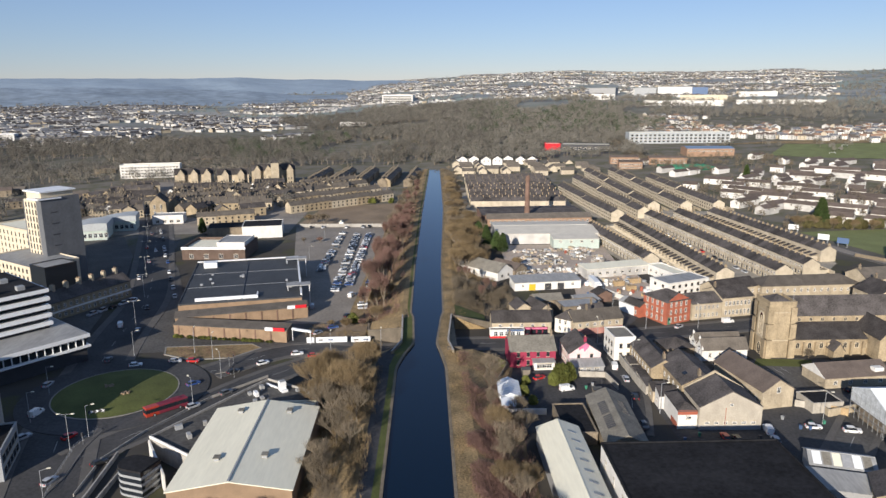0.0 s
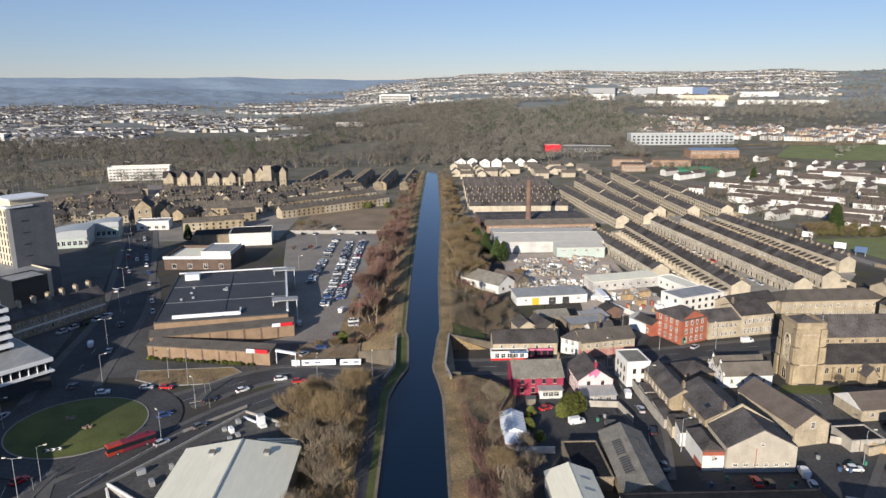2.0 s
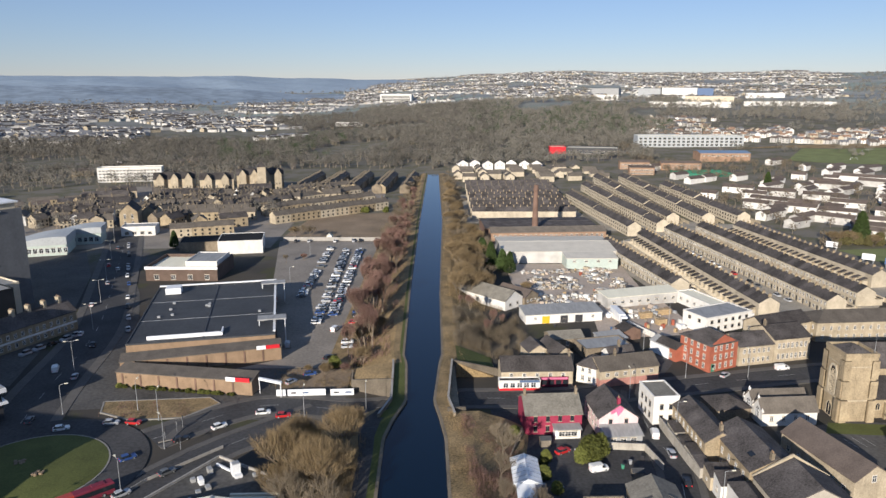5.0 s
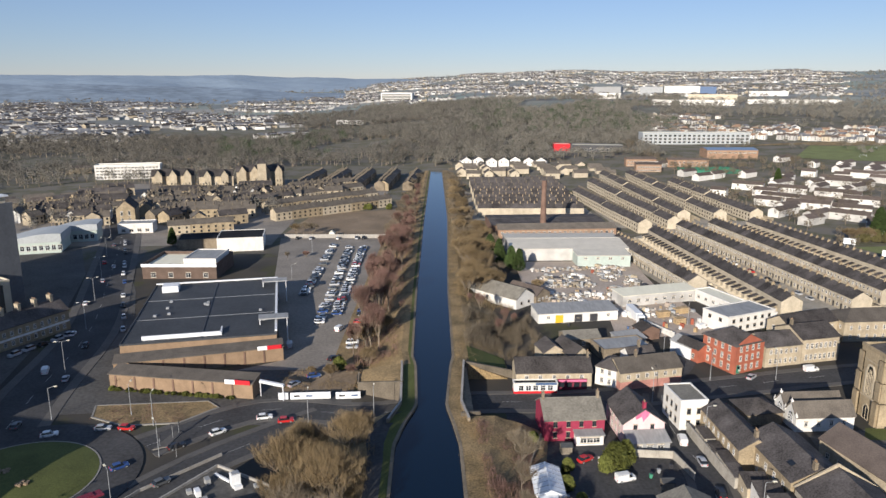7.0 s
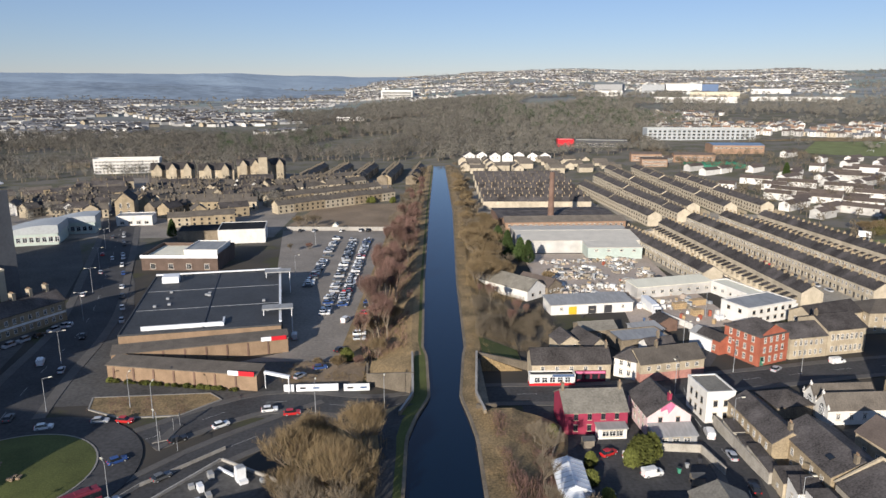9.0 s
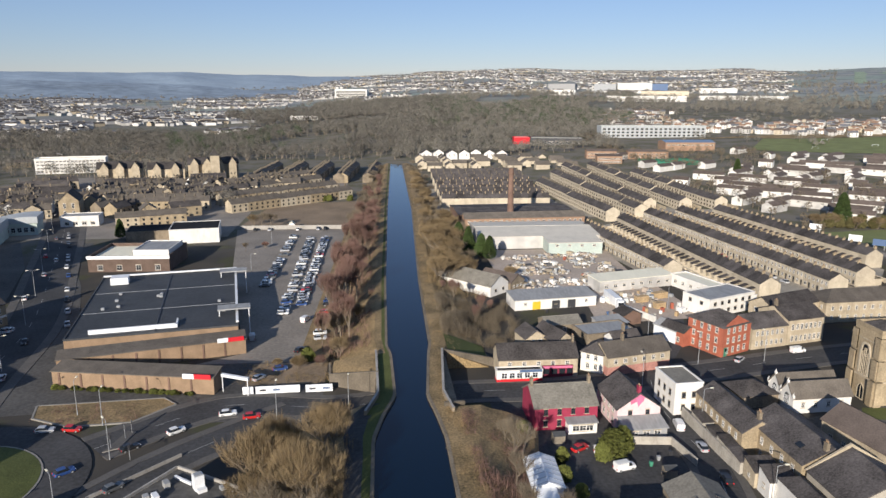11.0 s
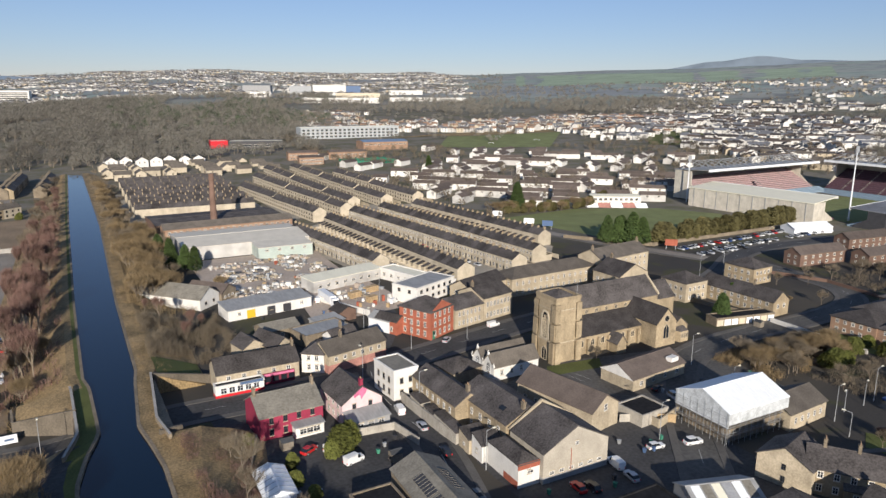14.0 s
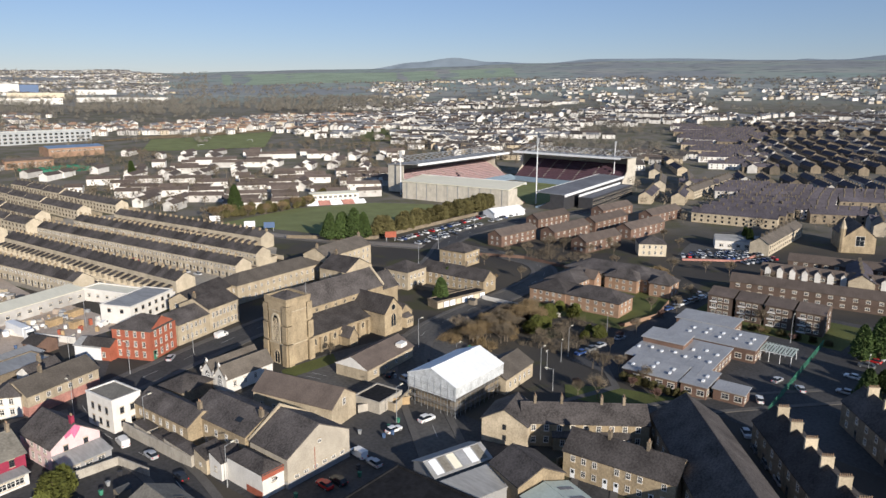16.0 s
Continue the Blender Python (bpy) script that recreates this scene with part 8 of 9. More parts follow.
for x, y, k in ((232, 158, "round"), (266, 184, "round"), (268, 166, "willow"), (226, 152, "shrub"), (204, 152, "round"), (196, 154, "shrub"), (206, 158, "shrub"), (150, 140, "round"), (154, 148, "shrub"), (160, 128, "shrub"), (163, 136, "shrub"), (229, 110, "shrub"), (230, 120, "shrub"), (231, 130, "shrub"), (236, 150, "round"), (300, 160, "round"), (292, 172, "round"), (276, 206, "round"), (268, 214, "round"), (330, 206, "round"), (240, 218, "round"), (232, 226, "shrub")):
    tree(k, x, y, 0.65 if k == "round" else 0.7, 0)
for i in range(9):
    tree("hedge", 163.5 + 0.3 * i, 122 + i * 2.2, 0.28, 0, 1.6)
    tree("hedge", 231 + 0.2 * i, 100 + i * 4.6, 0.25, 0, 2.2)

def scrub(n, x0, x1, y0, y1, h, m, label, on_bank=True):
    """Brambles, dead stems and saplings on rough ground, one tangle."""
    g = Geo()
    for i in range(n):
        y = lerp(y0, y1, rt.random())
        x = lerp(x0, x1, rt.random())
        if y > 262 and on_bank:
            x += line_at(y, CANAL_W if x < 0 else CANAL_E) - (-5 if x < 0 else 7)
        if noise.noise((x / 6, y / 9, 1.3)) < -0.15:
            continue
        z = bank_z(x, y) if on_bank else 0.0
        hh = h * (0.4 + 0.8 * rt.random()) * (0.8 + 0.5 * noise.noise((x / 5, y / 8, 4.0)))
        for k in range(9):
            a = rt.random() * 6.283
            e = Vector((math.cos(a) * 0.55 * rt.random(), math.sin(a) * 0.55 * rt.random(), 1)) * hh * (0.6 + 0.5 * rt.random())
            o = Vector((x + rt.gauss(0, 0.5), y + rt.gauss(0, 0.5), z))
            s = Vector((math.cos(a + 1.5), math.sin(a + 1.5), 0)) * 0.035
            g.poly([o - s, o + s, o + e], m)
            f = o + e * 0.55
            e2 = e * 0.5 + Vector((rt.gauss(0, 0.3), rt.gauss(0, 0.3), 0)) * hh
            g.poly([f - s, f + s, f + e2], m)
    stuff("scrub", g, label, "undergrowth")


scrub(1800, -30, -14, 110, 218, 3.2, TWIG_GOLD, "tangle of dead stems and saplings on the bank")
scrub(1500, 11, 27, 110, 216, 1.8, TWIG_RED, "low brambles and dead bracken on the bank")
scrub(3000, 10.5, 18.6, 118, 173, 1.4, TWIG_RED, "dense red-brown bramble patch on the bank")
scrub(1000, 12, 24, 132, 218, 1.3, TWIG_RED, "brown dead bracken and saplings on the bank")
scrub(1300, -24, -10, 262, 560, 3.6, TWIG_RED, "reddish thicket beside the car park")
scrub(500, -23, -10, 262, 740, 3.0, TWIG_GOLD, "golden dead stems beside the canal")
scrub(2200, 12, 37, 268, 308, 3.6, TWIG, "bramble thicket above the wing wall")
scrub(1300, 11, 32, 318, 470, 3.6, TWIG_GOLD, "golden willow scrub on the bank")
scrub(700, 10, 24, 440, 740, 3.4, TWIG, "brown scrub along the canal")
scrub(2600, 7.4, 17, 105, 217, 0.55, DRYGRASS, "tussocks of dead grass on the bank")
scrub(1200, 8.5, 16, 256, 420, 0.55, DRYGRASS, "tussocks of dead grass beside the canal")
scrub(1500, -26, -15, 110, 218, 0.6, DRYGRASS, "tussocks of dead grass on the bank")
scrub(250, -90, -62, 228, 237, 0.8, TWIG_RED, "dead shrubs in the kerbed bed", False)
scrub(300, -46, -20, 246, 262, 1.2, TWIG_GOLD, "rough growth on a vacant plot", False)
scrub(2000, 159, 204, 180, 200, 2.8, TWIG_GOLD, "bare undergrowth beneath the trees", False)
scrub(500, 172, 206, 161, 177, 1.8, TWIG, "dead stems and brambles beside the street", False)
scrub(600, 274, 324, 214, 240, 2.4, TWIG, "bare undergrowth beneath the trees", False)


def wood(name, az0, az1, d0, d1, n, m, label, h=13, keep=None, dens=-0.25, fine=False, wide=5.6):
    """Far woodland, its trees too many to tell apart: each a rounded crown of twig tufts over a trunk."""
    r = np.random.RandomState(n)
    g = Geo()
    for i in range(n):
        az, d = radians(lerp(az0, az1, r.rand())), math.sqrt(lerp(d0 * d0, d1 * d1, r.rand()))
        x, y = d * math.sin(az), 60 + d * math.cos(az)
        if noise.noise((x / 180, y / 180, 7.0)) < dens or (keep and not keep(x, y)):
            continue
        z, s = ground_z(x, y), 0.65 + 0.7 * r.rand()
        k = 90 if fine else (130 if d < 1100 else (64 if d < 1800 else 26))
        size = 0.5 if fine else (0.6 if d < 1100 else (0.9 if d < 1800 else 1.6))
        th, cz = r.rand(k) * 6.283, r.rand(k) * 1.55 - 0.55
        sr = np.sqrt(1 - cz * cz)
        nrm = np.stack([sr * np.cos(th), sr * np.sin(th), cz], 1)
        lump = 1 + 0.22 * np.sin(th * 3 + i) * np.cos(cz * 4 + i * 1.7)
        shell = (0.55 + 0.45 * np.sqrt(r.rand(k))) * lump
        c = nrm * shell[:, None] * np.array([wide * s * 0.9, wide * s * 0.9, h * s * 0.42]) + np.array([x, y, z + h * s * 0.58])
        tilt = nrm + r.randn(k, 3) * (0.55 if fine else 0.38)
        tilt /= np.linalg.norm(tilt, axis=1)[:, None]
        u = np.cross(tilt, r.randn(k, 3))
        u /= np.linalg.norm(u, axis=1)[:, None]
        w = np.cross(tilt, u)
        sz = (size * (0.6 + 0.8 * r.rand(k)))[:, None]
        a, b, e = c - u * sz * 0.6, c + u * sz * 0.6, c + w * sz * 1.7
        for j in range(k):
            g.poly([a[j].tolist(), b[j].tolist(), e[j].tolist()], m)
        g.poly([(x - 0.3, y, z), (x + 0.3, y, z), (x, y, z + h * s * 0.6)], BARK)
    stuff(name, g, label, "woodland")


wood("winter_wood", -35, 6, 780, 1750, 6200, WOODDARK, "leafless winter woodland in the valley", keep=lambda x, y: not (-330 < x < -120 and y < 800) and (x > -0.2 * y or y < 1230))
wood("winter_wood", -5, 20, 1000, 1850, 3900, WOODFAR, "leafless winter woodland behind the town")
wood("winter_wood", 1, 23, 740, 1010, 1000, WOODFAR, "leafless trees behind the terraces", 10, lambda x, y: y > 812 and not (150 < x < 245 and 860 < y < 925) and not (270 < x < 420 and 790 < y < 965), -0.35)
wood("pine_wood", 4, 20, 1020, 1700, 500, WOODFAR_G, "dark evergreen trees within the wood", dens=-0.1)
wood("pine_wood", -16, -6, 850, 1250, 110, WOODFAR_G, "dark evergreen trees within the wood")
wood("hillside_trees", 18, 92, 900, 2600, 2600, WOODFAR, "bare trees between hillside houses", 8, wide=4.6)
wood("hillside_trees", -34, 34, 1800, 4400, 4200, WOODFAR, "bare trees between distant houses", 10)
wood("hillside_trees", 20, 50, 1350, 1750, 1300, WOODFAR, "belt of bare trees behind the estate", 12)
wood("estate_trees", 16, 62, 400, 920, 1300, TWIG, "bare garden trees between estate houses", 7.5, lambda x, y: x > 228 and not (236 < x < 620 and 262 < y < 448) and not (395 < x < 645 and 735 < y < 910) and not (270 < x < 420 and 790 < y < 965), -0.3, True, 3.2)
wood("town_trees", -36, -12, 480, 820, 900, WOODFAR, "bare trees among town houses", 10, lambda x, y: x < -232 or y > 690 or noise.noise((x / 30, y / 30, 8.0)) > 0.2, fine=True, wide=4.0)
wood("town_trees", 60, 70, 640, 1060, 620, WOODFAR, "thicket of bare trees above the terraces", 9, lambda x, y: y > 275 + (x - 632) * 0.587, fine=True, wide=4.0)
wood("town_trees", 66, 94, 420, 1100, 260, TWIG, "bare street trees among slate terraces", 8, fine=True, wide=3.4)

for x, y, s in ((226, 86, 1.0), (231, 84, 1.1), (222, 90, 0.9)):
    tree("conifer", x, y, s, 0)
for x, y in ((296, 214), (306, 206), (284, 196), (318, 214), (330, 196), (262, 238), (250, 244), (272, 246), (340, 186), (300, 150), (356, 200), (292, 132)):
    tree("round", x, y, 0.7, 0)
for x, y, s in ((20, 198, 0.95), (18.5, 188, 0.85), (18, 178, 0.8), (19.5, 206, 0.6)):
    tree("round", x, y, s, bank_z(x, y))

# ---- vehicles and street furniture ----
def wheel_mesh():
    if "wheel" not in MESHES:
        MESHES["wheel"] = Geo().tube((-0.11, 0, 0), (0.11, 0, 0), 0.32, 0.32, RUBBER, 12).tube((0.11, 0, 0), (0.125, 0, 0), 0.2, 0.19, GREY, 8).mesh("wheel")
    return MESHES["wheel"]


def car_meshes(kind, colour):
    key = ("car", kind, colour)
    if key in MESHES:
        return MESHES[key]
    p = PAINTS[colour]
    g, c = Geo(), Geo()
    L, w, h0, h1 = {"car": (4.2, 0.88, 0.85, 1.45), "suv": (4.5, 0.93, 0.98, 1.68), "van": (4.7, 0.95, 1.1, 1.95)}[kind]
    x0, x1 = -L / 2, L / 2

    def ring(a, b, yy, z, n=0.25):
        return [(a + n, -yy, z), (b - n, -yy, z), (b, -yy + n, z), (b, yy - n, z), (b - n, yy, z), (a + n, yy, z), (a, yy - n, z), (a, -yy + n, z)]

    r0, r1, r2 = ring(x0 + 0.05, x1 - 0.05, w - 0.06, 0.22), ring(x0, x1, w, 0.5), ring(x0 + 0.1, x1 - 0.12, w - 0.03, h0)
    g.solid(r0, r1, p)
    g.solid(r1, r2, p)
    ca, cb = (x0 + 0.25, x1 - 1.15) if kind != "van" else (x0 + 0.1, x1 - 0.9)
    ta, tb = (x0 + 0.75, x1 - 1.85) if kind != "van" else (x0 + 0.2, x1 - 1.5)
    c.solid(ring(ca, cb, w - 0.08, h0, 0.15), ring(ta, tb, w - 0.22, h1 - 0.05, 0.15), GLASS)
    if kind == "van":
        g.box(ca, -w + 0.05, h0, x1 - 1.9, w - 0.05, h1 - 0.08, p)
    g.solid(ring(ta - 0.05, tb + 0.05, w - 0.2, h1 - 0.05, 0.15), ring(ta + 0.05, tb - 0.05, w - 0.26, h1, 0.15), p)
    lamps = Geo()
    for s in (-1, 1):
        lamps.box(x1 - 0.14, s * (w - 0.3) - 0.16, 0.58, x1 - 0.02, s * (w - 0.3) + 0.16, 0.74, VINYL)
    rear = Geo()
    for s in (-1, 1):
        rear.box(x0 - 0.01, s * (w - 0.25) - 0.12, 0.6, x0 + 0.1, s * (w - 0.25) + 0.12, 0.82, REDSIGN)
    MESHES[key] = (g.mesh("body"), c.mesh("cabin_glass"), lamps.mesh("headlight"), rear.mesh("tail_light"), L, w)
    return MESHES[key]


rc = random.Random(3)
COLOURS = ("white", "white", "white", "white", "silver", "silver", "silver", "silver", "silver", "grey", "grey", "black", "black", "blue", "red")


def axle_mesh(w):
    key = ("axle", w)
    if key not in MESHES:
        g = Geo()
        prof = [(-w + 0.02, 0.3), (-w + 0.2, 0.3), (-w + 0.2, 0.06), (w - 0.2, 0.06), (w - 0.2, 0.3), (w - 0.02, 0.3)]
        n = 10
        for y, r in prof:
            g.v.extend((r * math.cos(6.2832 * i / n), y, r * math.sin(6.2832 * i / n)) for i in range(n))
        for j in range(len(prof) - 1):
            for i in range(n):
                k = (i + 1) % n
                g.f.append((j * n + i, j * n + n + i, j * n + n + k, j * n + k))
                g.k.append(g.slot(RUBBER))
        for j in (0, len(prof) - 1):
            g.f.append(tuple(j * n + i for i in range(n))[::1 if j == 0 else -1])
            g.k.append(g.slot(GREY))
        MESHES[key] = g.mesh("axle")
    return MESHES[key]


def car(x, y, ang, colour=None, kind=None, group="", full=False, wheels=True):
    colour = colour or rc.choice(COLOURS)
    kind = kind or rc.choice(("car", "car", "car", "suv"))
    b, c, hl, tl, L, w = car_meshes(kind, colour)
    ob = thing("van" if kind == "van" else "car", f"{colour} {'panel van' if kind == 'van' else 'estate car' if kind == 'suv' else 'hatchback car'} standing on the tarmac", "van" if kind == "van" else "car", pose(x, y, ground_z(x, y) + 0.035, 0, 0, ang), group)
    part("body", b, ob)
    part("cabin_glass", c, ob)
    if full:
        part("headlight", hl, ob)
        part("tail_light", tl, ob)
    for sx in (-1, 1):
        if wheels and not full:
            part("axle", axle_mesh(w), ob, "pair of dark wheels on an axle", pose(sx * L * 0.31, 0, 0.3))
        for sy in (-1, 1):
            if full:
                part("wheel", wheel_mesh(), ob, "", pose(sx * L * 0.31, sy * (w - 0.08), 0.3, 0, 0, 90 * sy))


def parked(xa, ya, xb, yb, n, ang, group, gap=0.12):
    for i in range(n):
        if rc.random() < gap:
            continue
        t = i / max(1, n - 1)
        car(lerp(xa, xb, t) + rc.gauss(0, 0.2), lerp(ya, yb, t), ang + rc.choice((0, 180)) + rc.gauss(0, 2), group=group, wheels=group != "cars parked by the cricket field" and lerp(ya, yb, t) < 365)


G1 = "cars parked in the car park"
parked(-52, 342, -51, 437, 32, 4, G1, 0.2)
parked(-40.5, 306, -41.5, 431, 40, 4, G1, 0.12)
parked(-35.2, 316, -34, 431, 38, 4, G1, 0.12)
parked(-26, 280, -25, 328, 12, 4, G1, 0.35)
parked(-60, 300, -64, 338, 12, 14, G1, 0.2)
parked(-74, 455, -32, 455, 12, 92, G1, 0.5)
G2 = "cars parked by the cricket field"
parked(266, 309, 392, 317, 44, 84, G2, 0.15)
parked(275, 300, 380, 303, 34, 84, G2, 0.4)
parked(262, 296, 300, 296, 12, 84, G2, 0.3)
G3 = "cars on the roads"
for x, y, a, c, k in ((-44, 229, 12, "white", "car"), (-54, 221, 40, "white", "car"), (-62, 214, 40, "black", "car"), (-72, 205, 40, "blue", "car"), (-38, 227, 10, "red", "car"), (-117, 206, 85, "silver", "car"), (-96, 221, 20, "white", "car"), (-84, 224, 5, "silver", "car"), (-78, 224, -8, "red", "car"), (-107, 226, 100, "grey", "car"), (-118, 262, 110, "white", "van"), (-109, 256, 105, "silver", "car"), (-126, 296, 106, "white", "car"), (-116, 284, -72, "black", "car"), (-138, 332, 108, "white", "car"), (-146, 366, 112, "silver", "car"), (-160, 400, 112, "red", "car"), (-152, 392, 112, "white", "car"), (-172, 440, 112, "grey", "car"), (-94, 172, 60, "red", "car"), (-88, 150, 70, "silver", "car"), (-80, 158, 50, "black", "car"), (-76, 140, 70, "red", "car"), (-110, 186, 80, "white", "van"), (-106, 172, 60, "silver", "car"), (-67, 189, 48, "silver", "car"), (-60, 198, 48, "grey", "car"), (62, 213, 80, "white", "van"), (63, 203, 85, "silver", "car"), (62, 190, 82, "black", "car"), (41, 203, 10, "white", "van"), (36, 205, 30, "red", "car"), (97, 251, 40, "silver", "car"), (118, 256, 10, "white", "van"), (142, 258, 10, "red", "car"), (150, 258, 8, "white", "car"), (91, 168, 80, "white", "van"), (104.1, 169.5, -10, "white", "car"), (113.1, 166.9, -12, "white", "suv"), (90.4, 162.8, 80, "silver", "car"), (80.8, 163.6, 85, "black", "car"), (78.1, 164.8, 85, "red", "car"), (128, 192, 20, "black", "car"), (43, 196.3, 15, "white", "van"), (51, 316, 20, "white", "suv"), (76, 311, 60, "white", "van"), (100, 296, 30, "white", "van"), (-31, 270, 60, "black", "car"), (-40, 250, 55, "silver", "car"), (-47, 282, 100, "silver", "van"), (-32, 298, 70, "white", "van"), (-35, 256, 15, "blue", "car")):
    car(x, y, a, c, k, G3, True)
G4 = "cars parked outside the clinic"
parked(218, 88, 238, 84, 8, 80, G4, 0.2)
parked(236, 153, 262, 147, 7, 160, G4, 0.2)
parked(153, 104, 136, 93, 4, 33, G4, 0.0)
parked(330, 160, 350, 150, 8, 60, G4, 0.1)
parked(324, 152, 344, 142, 8, 60, G4, 0.1)
parked(262, 150, 300, 120, 10, 40, G4, 0.4)
parked(110, 240, 170, 247, 9, 8, G3, 0.5)
parked(-110, 300, -170, 450, 22, 112, G3, 0.5)

bus = thing("bus", "red and orange single-decker bus on the roundabout", "bus", pose(-74, 187, 0.06, 0, 0, 42))
g = Geo()
for xa, xb, m in ((-6, -2.4, BUSRED), (-2.4, 6, SHOPMAROON)):
    g.box(xa, -1.25, 0.35, xb, 1.25, 1.3, m)
    g.box(xa, -1.25, 2.45, xb, 1.25, 2.75, m)
    xc, xd = max(xa, -5.8), min(xb, 5.8)
    g.solid([(xa, -1.25, 2.75), (xb, -1.25, 2.75), (xb, 1.25, 2.75), (xa, 1.25, 2.75)], [(xc, -1.0, 2.92), (xd, -1.0, 2.92), (xd, 1.0, 2.92), (xc, 1.0, 2.92)], m)
part("body", g, bus)
part("window_band", Geo().box(-5.97, -1.22, 1.3, 5.97, 1.22, 2.45, GLASS), bus)
part("windscreen", Geo().box(-6.03, -1.1, 1.2, -5.98, 1.1, 2.5, GLASS), bus, "wide dark windscreen")
part("roof_pod", Geo().box(1.5, -0.8, 2.9, 4.2, 0.8, 3.1, SHOPMAROON), bus, "maroon roof pod")
for x in (-3.8, 3.6):
    for s in (-1, 1):
        part("wheel", wheel_mesh(), bus, "", pose(x, s * 1.15, 0.45, 0, 0, 90 * s) @ Matrix.Scale(1.4, 4))


def lamp(x, y, h=10.5, ang=0, twin=False):
    ob = thing("street_lamp", "tall grey steel street lamp", "street lamp", pose(x, y, 0, 0, 0, ang), "street lamps")
    part("pole", Geo().tube((0, 0, -0.1), (0, 0, 1.2), 0.13, 0.12, GREY, 6).tube((0, 0, 1.2), (0, 0, h), 0.09, 0.06, GREY, 6), ob)
    for s in (1, -1) if twin else (1,):
        part("arm", Geo().tube((0, 0, h), (1.6 * s, 0, h + 0.25), 0.05, 0.04, GREY, 5), ob)
        part("lamp_head", Geo().box(min(1.4 * s, 2.2 * s), -0.17, h + 0.18, max(1.4 * s, 2.2 * s), 0.17, h + 0.36, SHEET), ob)


for x, y, a, tw in ((-89, 172, 20, False), (-90.5, 165, 0, True), (-67, 189, 130, False), (-100, 230, 20, False), (-64.8, 210, 130, False), (-124, 302, 20, True), (-80, 232, 90, False), (-113, 199, 0, False), (-149, 372, 20, True), (-112, 262, 20, True), (-136, 336, 20, True), (-165, 415, 20, True), (-180, 455, 20, True), (-72, 226, 90, False), (-32, 226, 90, False), (-15, 228, 90, False), (62, 236, 90, False), (84, 250, 90, False), (104, 250, 90, False), (134, 250, 90, False), (166, 252, 90, False), (68, 214, 0, False), (66, 180, 0, False), (108, 172, 0, False), (150, 200, 0, False), (140, 178, 0, False), (172, 160, 0, False), (152, 158, 0, False), (96, 300, 0, False), (76, 268, 0, False), (-60, 360, 0, False), (-60, 420, 0, False), (-24, 282, 0, False), (232, 268, 0, False), (262, 280, 0, False), (316, 296, 0, False), (226, 110, 0, False), (200, 86, 0, False), (120, 100, 0, False), (-109, 181, 0, False), (-84, 140, 20, False)):
    lamp(x, y, 10.0 if tw else 9.0, a, tw)

lorry = thing("lorry", "white articulated lorry parked in the yard", "lorry", pose(78.6, 300, 0.08, 0, 0, 92))
part("trailer", Geo().box(2.2, -1.25, 1.1, 14, 1.25, 3.9, WHITE), lorry)
part("cab", Geo().solid([(-0.6, -1.2, 0.5), (1.9, -1.2, 0.5), (1.9, 1.2, 0.5), (-0.6, 1.2, 0.5)], [(-0.2, -1.15, 3.6), (1.9, -1.15, 3.6), (1.9, 1.15, 3.6), (-0.2, 1.15, 3.6)], WHITE), lorry)
part("windscreen", Geo().box(-0.5, -1.05, 1.9, -0.28, 1.05, 2.9, GLASS), lorry)
for x in (0.6, 9.5, 10.9, 12.3):
    for s in (-1, 1):
        part("wheel", wheel_mesh(), lorry, "", pose(x, s * 1.1, 0.5, 0, 0, 90 * s) @ Matrix.Scale(1.5, 4))

# yard walls and fences
wall_line("wall_villas", [(182, 260, 1.5), (200, 244, 1.5), (206, 216, 1.5)], 0.35, STONE_DARK, "dark stone garden wall beside the road")
wall_line("wall_housing", [(208, 158, 1.3), (226, 153, 1.3), (244, 156, 1.3)], 0.3, BRICK_P, "tan brick boundary wall of the housing")
wall_line("wall_brick_blocks", [(262, 262, 1.4), (272, 236, 1.4), (268, 212, 1.4)], 0.3, BRICK_B, "brown brick garden wall")
wall_line("wall_hall_yard", [(106, 183, 2.0), (112, 180, 2.0)], 0.3, STAINED, "stained yard wall behind the hall")
wall_line("wall_row_yards", [(120, 118, 1.8), (121, 130, 1.8), (114, 132, 1.8)], 0.3, STONE_DARK, "stone rear yard walls")
wall_line("wall_pub_yard", [(21, 170, 1.8), (22, 200, 2.0), (27, 214, 2.4)], 0.35, STONE_DARK, "stone yard wall below the embankment")
wall_line("wall_scrapyard", [(76, 312, 2.2), (80, 300, 2.2), (86, 286, 2.2)], 0.25, RENDER_W, "pale block wall round a yard")
wall_line("wall_church", [(112, 182, 2.0), (112, 176, 2.2), (125, 180, 2.4), (138, 178, 2.4)], 0.4, STONE_PALE, "stone wall beside the church yard")
wall_line("wall_cottages", [(205, 214, 1.6), (204, 180, 1.4)], 0.3, RENDER_W, "white rendered garden wall")
wall_line("wall_cricket", [(232, 360, 1.8), (260, 322, 1.8), (392, 322, 1.8)], 0.3, STONE_DARK, "stone wall round the cricket field")
wall_line("wall_roadside", [(-79.6, 144, 0.8), (-80.4, 160, 0.8), (-75, 174.2, 0.8), (-63.5, 195.1, 0.8), (-50, 210, 0.8)], 0.2, CONCRETE, "low concrete kerb wall beside the road")
wall_line("wall_ramp_outer", [(-76.4, 134, 1.3), (-76.4, 143.5, 1.3), (-77.4, 162.3, 1.1)], 0.4, CONCRETE, "pale concrete wall of a service ramp")
wall_line("wall_ramp_inner", [(-73.2, 134, 1.3), (-73.2, 143.4, 1.3), (-73.0, 155.5, 1.1)], 0.4, CONCRETE, "pale concrete wall of a service ramp")
